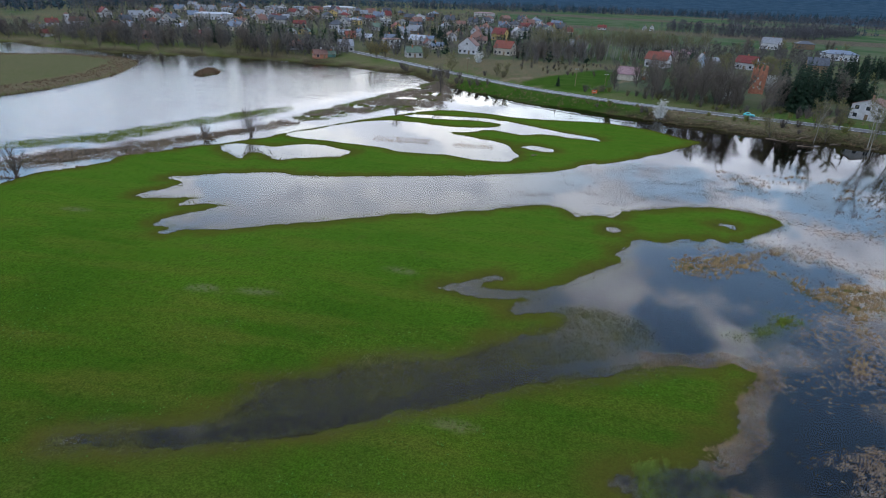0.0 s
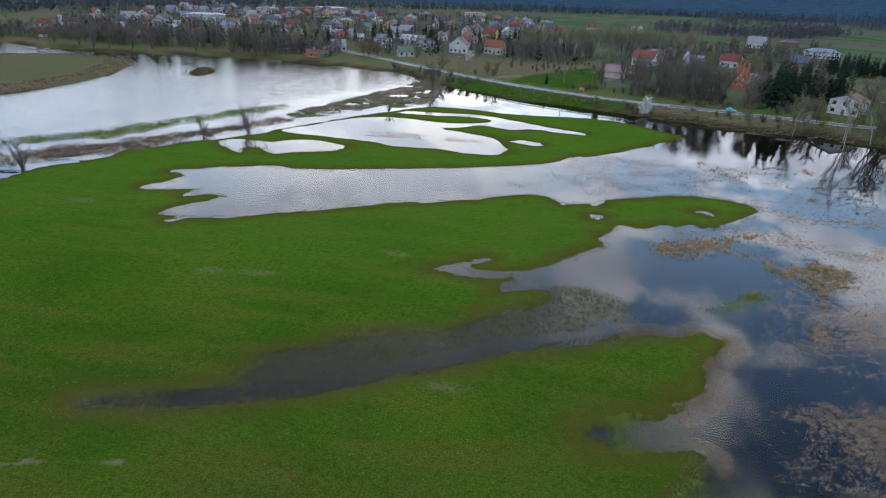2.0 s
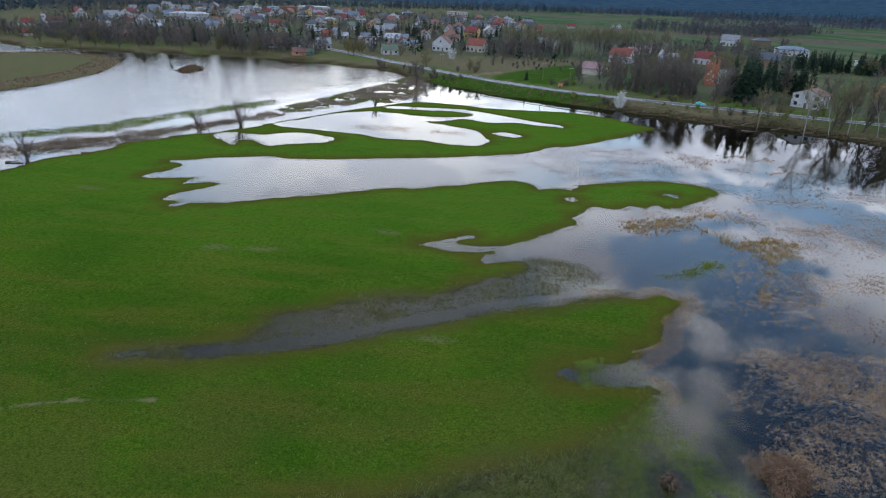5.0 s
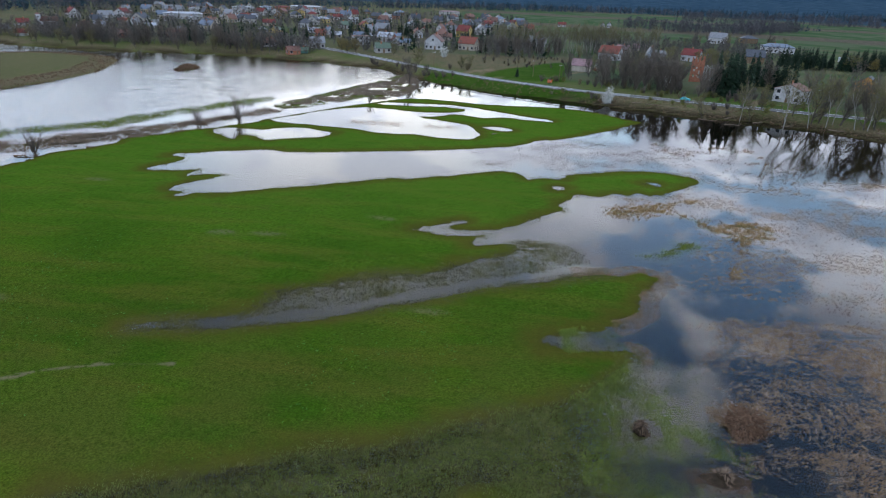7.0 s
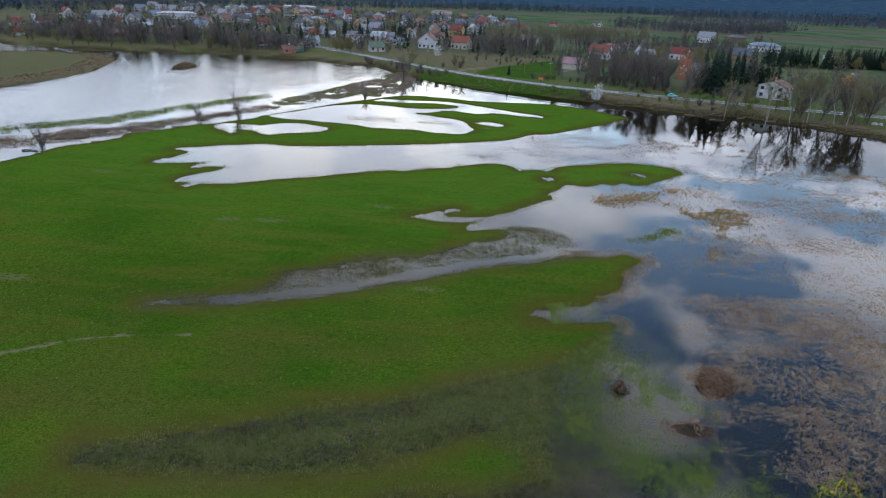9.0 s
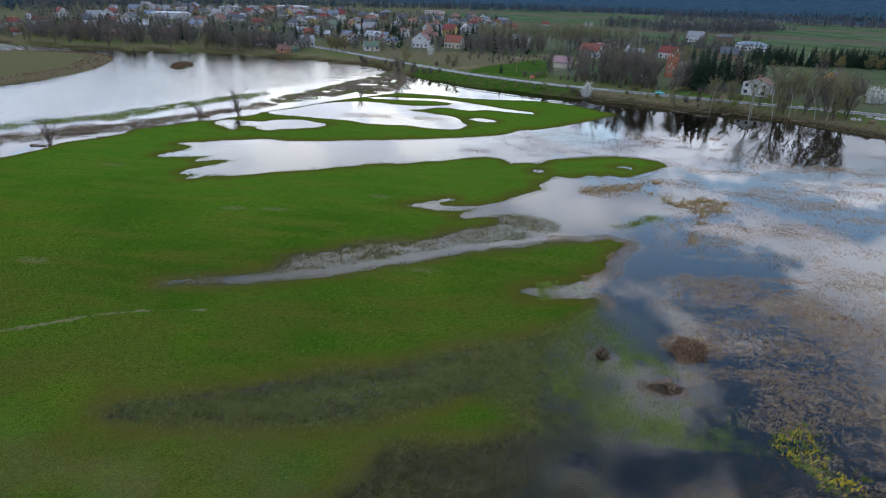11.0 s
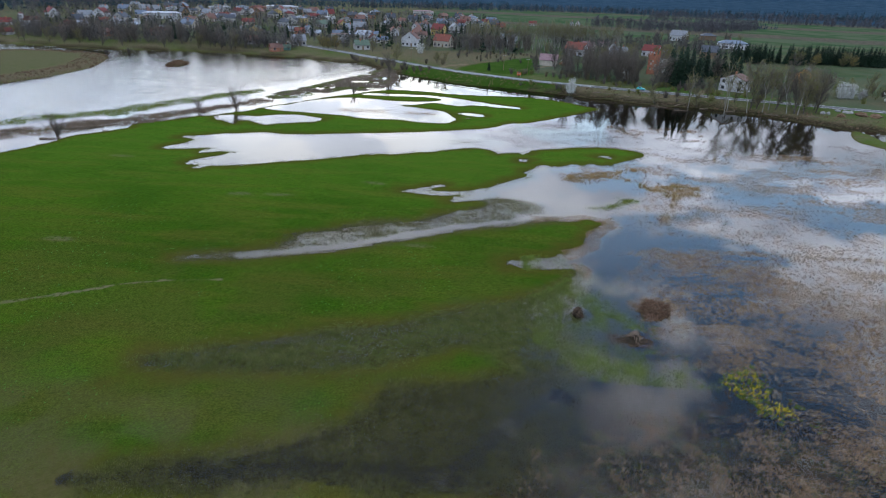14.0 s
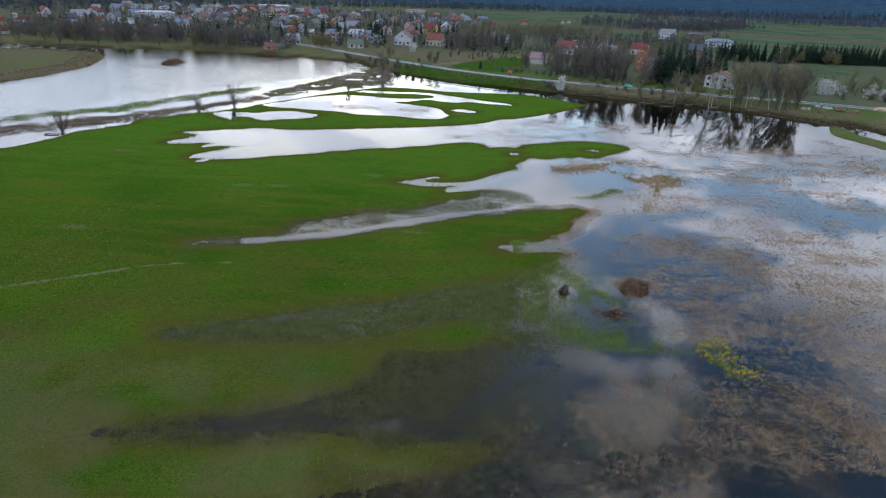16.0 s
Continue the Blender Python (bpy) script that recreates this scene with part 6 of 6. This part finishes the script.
tufts("southern_swale_grass", spread_over(70000, -21, 29, -9, 17, in_swale("swale_south", 0.62, 59)), 0.12, 0.034, 5, 1.2, OLIVE, "olive grass scattered over dark shallow water", "grass", loose=1.4)
tufts("southern_silted_grass", spread_over(40000, -21, 29, -9, 17, in_swale("swale_south", 0.5, 66)), 0.11, 0.032, 5, 1.2, DULL, "silted brown grass over dark shallow water", "grass", loose=1.4)
tufts("shore_grass", spread_over(160000, -80, 66, -14, 140, lambda x, y: (np.abs(level(x, y) + 0.045) < 0.05) & (np.max([inside(x, y, SHAPES[k]) for k in SWALES + ("reed_flat",)], 0) < 0)), 0.10, 0.04, 4, 0.9, OLIVE, "olive grass standing in the water's edge", "grass", loose=1.5)
tufts("shore_litter", spread_over(30000, 20, 44, 34, 66, lambda x, y: (np.abs(inside(x, y, SHAPES["meadow"]) + 1.0 + 0.8 * rough(x, y, 4, 63)) < 1.3) & (x + 0.25 * (y - 50) > 28) & (grass_rng.uniform(0, 1, len(x)) < 0.75 + 0.5 * rough(x, y, 1.2, 64))), 0.05, 0.035, 6, 2.2, REED, "pale scum of reed litter washed up along the shore", "reeds", loose=3.0)
tufts("bright_sedge", spread_over(46000, 22, 46, 12, 46, lambda x, y: (rough(x, y, 5, 52) + grass_rng.normal(0, 0.35, len(x)) > 0.28) & (x + 0.35 * (y - 25) + 4 * rough(x, y, 4, 73) + grass_rng.normal(0, 1.5, len(x)) < 35) & (inside(x, y, SHAPES["meadow"]) < 1.0) & (np.hypot(x - 28.4, y - 26.8) > 2.2) & (np.hypot(x - 34.7, y - 21.5) > 2.4)), 0.13, 0.028, 9, 0.9, SEDGE, "bright green sedge round the tree stumps", "sedge", loose=1.5)
tufts("meadow_weeds", spread_over(2600, -55, 36, -14, 62, lambda x, y: (rough(x, y, 8, 53) > 0.15) & (level(x, y) > 0.12)), 0.11, 0.028, 9, 1.3, mottled("weed_leaves", (0.030, 0.085, 0.012), (0.055, 0.12, 0.022), 1.0, vary=0.3), "small leafy weeds in the meadow turf", "weeds")
tufts("flower_leaves", spread_over(700, 41, 51, 5, 18, lambda x, y: within("flower_bed", 0.8, 1.5)(x, y) & (rough(x, y, 2, 54) > -0.1)), 0.2, 0.05, 8, 0.9, SEDGE, "leaves of marsh flowers standing in water", "plants")
petals = spread_over(900, 41, 51, 5, 18, lambda x, y: within("flower_bed", 0.3, 1.5)(x, y) & (rough(x, y, 2, 54) > 0.02))
tufts("marsh_flowers", petals[::2], 0.26, 0.05, 6, 0.9, FLOWER, "yellow marsh flowers blooming in shallow water", "flowers", loose=0.9)
tufts("mound_litter", spread_over(900, 31, 38.5, 19, 23.5, lambda x, y: np.hypot((x - 34.5) / 3.2, (y - 21.1) / 1.5) + 0.4 * rough(x, y, 1.5, 69) < 0.95), 0.10, 0.03, 7, 1.6, REED_DARK, "brown twigs and reed litter round a stump", "reeds", loose=1.5)
tufts("heap_litter", spread_over(900, 35, 44, 27, 33.5, lambda x, y: np.hypot((x - 39.9) / 3.8, (y - 30.2) / 2.2) + 0.4 * rough(x, y, 1.5, 70) < 0.95), 0.16, 0.03, 7, 1.3, REED, "tan reeds round a heap of roots", "reeds", loose=1.3)
tufts("bank_scrub", spread_over(9000, -40, 175, 150, 300, lambda x, y: (np.abs(inside(x, y, SHAPES["bank"]) - 5) < 4.5)), 0.6, 0.06, 8, 0.9, REED_DARK, "dead brown grass and scrub on the steep bank", "scrub")
tufts("islet_grass", spread_over(2600, -146, -128, 240, 266, within("river_islet", 0.0, 1.5)), 0.7, 0.07, 8, 0.8, REED_DARK, "tall dry grass on the river islet", "grass")
tufts("headland_grass", spread_over(26000, -330, -160, 90, 290, lambda x, y: (np.abs(inside(x, y, SHAPES["left_head"]) - 6) < 6 + 3 * rough(x, y, 12, 72)) & (grass_rng.uniform(0, 1, len(x)) < 0.7)), 0.6, 0.07, 7, 0.7, REED_DARK, "dry brown grass along the headland's edge", "grass")


# ---- upturned stumps in the shallows ----
def stump(x, y, wide, tall, seed, label, mound, roots, fan):
    rng = random.Random(seed)
    top = empty("tree_stump", pose(x, y, -0.05, 0, 0, rng.uniform(0, 360)), label, "tree stump", "stumps in the flood")
    bm = bmesh.new()
    bmesh.ops.create_icosphere(bm, subdivisions=3, radius=1.0)
    for v in bm.verts:
        k = 1 + 0.25 * noise.noise(v.co * 2.3 + Vector((seed, 0, 0))) + 0.12 * noise.noise(v.co * 7)
        v.co = Vector((v.co.x * wide * 0.5 * k, v.co.y * wide * 0.38 * k, max(v.co.z, -0.2) * tall * 0.62 * k))
    part("root_plate", bm, mound, top)
    for i in range(roots):
        vs, fs = [], []
        an = rng.uniform(0, 6.28)
        p = Vector((math.cos(an) * wide * rng.uniform(0.0, 0.32), math.sin(an) * wide * rng.uniform(0, 0.26), tall * rng.uniform(0.25, 0.6)))
        d = Vector((math.cos(an) * fan, math.sin(an) * fan, rng.uniform(-0.25, 0.8))).normalized()
        r = rng.uniform(0.03, 0.075) * wide ** 0.4
        L = wide * rng.uniform(0.16, 0.32)
        for k in range(4):
            d = (d + Vector((rng.gauss(0, 0.35), rng.gauss(0, 0.35), rng.gauss(-0.12, 0.25)))).normalized()
            q = p + d * L / 3
            limb(vs, fs, p, q, r * (1 - k / 5), r * (1 - (k + 1) / 5), 5)
            p = q
        soup("root", vs, fs, ROOT if rng.random() < 0.6 else DEADWOOD, top)
    return top


def root_mat(top, wide, tall, n, seed, material):
    """The tangle of thin roots over a stump, too fine to tell apart."""
    rng = random.Random(seed)
    vs, fs = [], []
    for i in range(n):
        an, u = rng.uniform(0, 6.28), rng.random() ** 0.6
        u *= 1 + 0.35 * math.sin(2 * an + seed) + 0.18 * math.sin(5 * an)
        p = Vector((math.cos(an) * wide * 0.42 * u, math.sin(an) * wide * 0.34 * u, tall * max(0.75 - 0.6 * u * u, 0.08) * rng.uniform(0.6, 1.1)))
        d = Vector((math.cos(an) + rng.gauss(0, 0.4), math.sin(an) + rng.gauss(0, 0.4), rng.uniform(-0.7, 0.25))).normalized()
        limb(vs, fs, p - d * wide * 0.06, p + d * wide * rng.uniform(0.08, 0.2), 0.06, 0.02, 3)
    tagged(soup("root_mat", vs, fs, material, top), kind="stuff")


root_mat(stump(28.4, 26.8, 1.7, 1.5, 3, "dark upturned tree stump standing in shallow water", PEAT, 26, 0.7), 1.9, 1.55, 160, 31, ROOT)
root_mat(stump(39.4, 29.4, 4.2, 1.05, 5, "broad heap of matted brown roots in the flood", PEAT, 46, 1.0), 5.2, 1.3, 1100, 32, RUST_ROOT)
root_mat(stump(34.7, 21.5, 1.4, 1.45, 7, "bleached tree stump with splayed roots on a peat mound", PEAT, 26, 0.8), 1.8, 1.6, 120, 33, PALE_WOOD)
bm = bmesh.new()
bmesh.ops.create_icosphere(bm, subdivisions=3, radius=1.0)
for v in bm.verts:
    v.co = Vector((v.co.x * 1.9, v.co.y * 0.9, v.co.z * 0.12)) * (1 + 0.4 * noise.noise(v.co * 2.5) + 0.15 * noise.noise(v.co * 6))
tagged(link("peat_mound", bm, PEAT), "low dark peat mound round a stump", "mound").matrix_basis = pose(34.5, 21.1, -0.02)


# ---- shrubs and driftwood along the shoal ----
def lone_shrub(x, y, h, seed, stems, label):
    ob = bush("shrub", seed, h, TWIG, stems, label, wide=0.68)
    ob.matrix_basis = pose(x, y, floor_at(x, y))
    tagged(ob, group="shrubs along the shoal")


lone_shrub(-66.1, 150.2, 8.2, 101, 18, "bare many-stemmed willow shrub beside a pond")
lone_shrub(-95.6, 103.2, 6.8, 102, 16, "bare willow shrub on the muddy shoal")
lone_shrub(-76.2, 144.0, 4.4, 103, 12, "thin bare shrub leaning over driftwood")
lone_shrub(-34.8, 191.0, 4.0, 104, 12, "small bare shrub on the silt bar")
lone_shrub(-178, 283, 4.5, 105, 18, "bare shrubs on the river headland")
lone_shrub(-192, 285, 2.6, 106, 22, "low dark bush on the river headland")


def driftwood(x, y, length, turn, seed, label, material=None, branches=5):
    rng = random.Random(seed)
    top = empty("driftwood", pose(x, y, max(floor_at(x, y), 0.0) + 0.12, 0, 0, turn), label, "driftwood", "driftwood on the banks")
    vs, fs = [], []
    p = Vector((-length / 2, 0, 0))
    for k in range(5):
        q = Vector((-length / 2 + length * (k + 1) / 5, rng.gauss(0, 0.12), rng.gauss(0.03, 0.06)))
        limb(vs, fs, p, q, 0.2 * (1 - k / 7), 0.2 * (1 - (k + 1) / 7), 6)
        p = q
    soup("trunk", vs, fs, material or DEADWOOD, top)
    for i in range(branches):
        vs, fs = [], []
        a = Vector((rng.uniform(-0.3, 0.5) * length, 0, 0.05))
        b = a + Vector((rng.uniform(0.1, 0.5), rng.uniform(-0.5, 0.5), rng.uniform(0.1, 0.5))) * length * 0.35
        limb(vs, fs, a, b, 0.08, 0.03, 4)
        limb(vs, fs, b, b + Vector((rng.gauss(0, 0.3), rng.gauss(0, 0.3), rng.uniform(0, 0.3))) * length * 0.2, 0.03, 0.01, 3)
        soup("branch", vs, fs, material or DEADWOOD, top)


driftwood(-76.7, 132.8, 3.6, 30, 1, "dark fallen branches at the meadow's edge", ROOT, 9)
driftwood(-74.5, 143.0, 4.2, -10, 2, "dark fallen branches at the meadow's edge", ROOT, 9)
driftwood(-96.5, 101.2, 5.0, 10, 3, "dark fallen branches under a shrub", ROOT, 9)
driftwood(-84.6, 124.6, 2.6, 40, 4, "dark fallen branches at the meadow's edge", ROOT, 6)
driftwood(-88, 112, 2.0, 20, 14, "dark fallen branches at the meadow's edge", ROOT, 4)
for i, (x, y, L, a) in enumerate(((71.2, 212.6, 6, -18), (66, 214.5, 5, 5), (78, 209, 4, 30), (86.5, 196, 6, -30), (95.5, 199.5, 6, 35), (104, 196, 4, 20), (113, 192.5, 5, 12), (51.5, 219, 3, 70), (93, 189.5, 5, -15), (126, 186.5, 5, -35), (138, 181.5, 4, -20))):
    driftwood(x, y, L, a, 20 + i, "bleached fallen trunk on the brown bank")
driftwood(11.5, 152.5, 1.6, 20, 40, "small pale branch lying in the grass")


# ---- by the road ----
def guard_rail(x_from, x_to, off):
    p = [q for q in np.array([np.array(a) + (np.array(b) - np.array(a)) * k / 10 for a, b in zip(ROAD, ROAD[1:]) for k in range(10)]) if x_from < q[0] < x_to]
    p = np.array(p)
    d = np.gradient(p, axis=0)
    nrm = np.stack([-d[:, 1], d[:, 0]], 1) / np.linalg.norm(d, axis=1)[:, None]
    line = p + nrm * off
    top = empty("guard_rail", pose(0, 0, 0), "galvanised steel guard rail along the road's river side", "guard rail")
    vs, fs = [], []
    for q, n in zip(line, nrm):
        for s, z in ((-0.04, 0.42), (0.04, 0.5), (-0.02, 0.58), (0.04, 0.66), (-0.04, 0.74)):
            vs.append((*(q + n * s), ROAD_Z + z))
    for i in range(len(line) - 1):
        for j in range(4):
            fs.append((5 * i + j, 5 * i + j + 1, 5 * i + j + 6, 5 * i + j + 5))
    rail = soup("rail", vs, fs, METAL, top)
    bm = boxed(-0.06, 0.06, -0.06, 0.06, -0.6, 0.72)
    me = bpy.data.meshes.new("post")
    bm.to_mesh(me), bm.free()
    me.materials.append(METAL)
    step_m, run, last = 4.0, 0.0, line[0]
    for q, n in zip(line, nrm):
        run += math.dist(q, last)
        last = q
        if run >= step_m or q is line[0]:
            post = new("post", me)
            post.parent = top
            post.matrix_basis = pose(q[0] + n[0] * -0.12, q[1] + n[1] * -0.12, ROAD_Z)
            run = 0.0


guard_rail(-68, 66, -3.6)


def car(x, y, turn, paint, label):
    top = empty("car", pose(x, y, ROAD_Z, 0, 0, turn), label, "car")
    bm = bmesh.new()
    prof = [(-1.85, 0.3), (-1.85, 0.8), (-1.5, 0.92), (-0.85, 0.98), (-0.3, 1.42), (0.9, 1.45), (1.6, 1.0), (1.82, 0.9), (1.85, 0.35)]
    sides = []
    for yy in (-0.8, 0.8):
        sides.append([bm.verts.new((a, yy * (0.82 if b > 1.2 else 1), b)) for a, b in prof])
    bm.faces.new(sides[0][::-1])
    bm.faces.new(sides[1])
    for i in range(len(prof)):
        j = (i + 1) % len(prof)
        bm.faces.new((sides[0][i], sides[0][j], sides[1][j], sides[1][i]))
    bmesh.ops.recalc_face_normals(bm, faces=bm.faces)
    bmesh.ops.bevel(bm, geom=bm.edges[:], offset=0.06, segments=2, affect="EDGES")
    part("body", bm, paint, top)
    for yy in (-0.77, 0.77):
        gl = bmesh.new()
        box(gl, -0.25, 0.85, yy * 0.97 - 0.05, yy * 0.97 + 0.05, 1.02, 1.33)
        part("side_window", gl, GLASS, top)
    gl = bmesh.new()
    vs = [gl.verts.new(p) for p in ((-0.82, -0.66, 1.05), (-0.82, 0.66, 1.05), (-0.36, 0.6, 1.43), (-0.36, -0.6, 1.43))]
    gl.faces.new(vs)
    bmesh.ops.solidify(gl, geom=gl.faces[:], thickness=0.05)
    part("windscreen", gl, GLASS, top)
    for xx in (-1.15, 1.15):
        for yy in (-0.78, 0.78):
            wb = bmesh.new()
            bmesh.ops.create_cone(wb, cap_ends=True, segments=16, radius1=0.3, radius2=0.3, depth=0.2, matrix=Matrix.Translation((xx, yy, 0.3)) @ Matrix.Rotation(radians(90), 4, "X"))
            w = part("wheel", wb, mottled("tyre", (0.02, 0.02, 0.02), (0.03, 0.03, 0.03), 3.0), top)
            rb = bmesh.new()
            bmesh.ops.create_cone(rb, cap_ends=True, segments=12, radius1=0.18, radius2=0.16, depth=0.22, matrix=Matrix.Translation((xx, yy, 0.3)) @ Matrix.Rotation(radians(90), 4, "X"))
            part("rim", rb, METAL, w)
    for yy in (-0.55, 0.55):
        part("headlight", boxed(-1.9, -1.78, yy - 0.16, yy + 0.16, 0.62, 0.76), WALLS["white"], top)
        part("tail_light", boxed(1.8, 1.88, yy - 0.12, yy + 0.12, 0.7, 0.88), ROOFS["red"], top)


car(84.2, 217.9, 162, mottled("turquoise_paint", (0.05, 0.30, 0.30), (0.07, 0.36, 0.35), 0.5, 0.25, 0.1, 0.5), "small turquoise hatchback on the country road")


def billboard(x, y):
    top = empty("billboard", pose(x, y, floor_at(x, y), 0, 0, 12) @ Matrix.Scale(0.62, 4), "orange-red billboard with a pale bar on two posts", "billboard")
    for u in (-1.2, 1.2):
        part("post", boxed(u - 0.06, u + 0.06, -0.06, 0.06, -0.3, 1.4), METAL, top)
    part("panel", boxed(-1.7, 1.7, -0.05, 0.05, 1.0, 3.0), mottled("orange_print", (0.45, 0.09, 0.03), (0.55, 0.13, 0.05), 1.0), top)
    part("printed_bar", boxed(-1.2, 0.9, -0.062, -0.052, 1.9, 2.25), WALLS["white"], top)


billboard(33.6, 243.5)


def pole(x, y, h, label, arms=True):
    top = empty("utility_pole", pose(x, y, floor_at(x, y), 0, 0, 20), label, "utility pole", "utility poles")
    vs, fs = [], []
    limb(vs, fs, (0, 0, -0.5), (0, 0, h), 0.12, 0.08, 8)
    soup("post", vs, fs, WALLS["wood"], top)
    if arms:
        part("cross_arm", boxed(-0.9, 0.9, -0.05, 0.05, h - 0.6, h - 0.48), METAL, top)
        for u in (-0.8, 0, 0.8):
            part("insulator", boxed(u - 0.05, u + 0.05, -0.05, 0.05, h - 0.47, h - 0.3), GLASS, top)


for x, y in ((-22, 284), (27, 262), (38, 250), (130, 212)):
    pole(x, y, 7.5, "brown wooden power pole beside the road")
pole(-225, 768, 34, "tall thin radio mast above the village", False)


def fence(x0, y0, x1, y1, n, label):
    top = empty("fence", pose(0, 0, 0), label, "fence", "garden fences")
    for i in range(n + 1):
        x, y = x0 + (x1 - x0) * i / n, y0 + (y1 - y0) * i / n
        z = floor_at(x, y)
        part("post", boxed(x - 0.06, x + 0.06, y - 0.06, y + 0.06, z - 0.2, z + 1.25), WALLS["wood"], top)
    for h in (0.4, 1.0):
        vs, fs = [], []
        limb(vs, fs, (x0, y0, floor_at(x0, y0) + h), (x1, y1, floor_at(x1, y1) + h), 0.05, 0.05, 4)
        soup("rail", vs, fs, WALLS["wood"], top)


fence(101, 220.5, 124, 213, 10, "low brown garden fence beside the road")
fence(124, 213, 148, 205.5, 10, "low brown garden fence beside the road")


# ---- heaps on the east bank ----
def heap(name, x, y, w, h, material, label, category, seed):
    bm = bmesh.new()
    bmesh.ops.create_icosphere(bm, subdivisions=3, radius=1.0)
    for v in bm.verts:
        k = 1 + 0.35 * noise.noise(v.co * 2.1 + Vector((seed, seed, 0))) + 0.12 * noise.noise(v.co * 6)
        v.co = Vector((v.co.x * w * 0.5 * k, v.co.y * w * 0.4 * k, max(v.co.z, -0.25) * h * k))
    ob = link(name, bm, material)
    ob.matrix_basis = pose(x, y, floor_at(x, y), 0, 0, seed * 40)
    tagged(ob, label, category)


PALE = mottled("pale_rubble", (0.16, 0.155, 0.145), (0.32, 0.31, 0.29), 2.0, bump=0.05)
SAND = mottled("sand", (0.26, 0.20, 0.13), (0.34, 0.27, 0.19), 2.0, bump=0.03)
for i, (x, y, w) in enumerate(((143.5, 184.5, 2.2), (145.2, 184, 1.6), (149.5, 186, 2.0), (151.8, 184.5, 2.6), (153.2, 184, 2.0))):
    heap("rubble", x, y, w, 0.7, PALE, "heap of pale rubble on the grassy bank", "rubble", i + 1)
heap("sand_heap", 174, 186, 5.5, 1.3, SAND, "heap of yellow sand near the road", "sand heap", 9)
for i, (x, y, w) in enumerate(((156, 182, 4.5), (160, 180, 4.0), (148, 180.5, 3.0))):
    heap("brushwood", x, y, w, 1.1, REED_DARK, "heap of dark brushwood on the bank", "brushwood", i + 12)
heap("covered_trailer", 61.6, 300.4, 4.6, 1.7, ROOFS["orange"], "red tarpaulin over a farm machine beside the barn", "tarpaulin", 20)
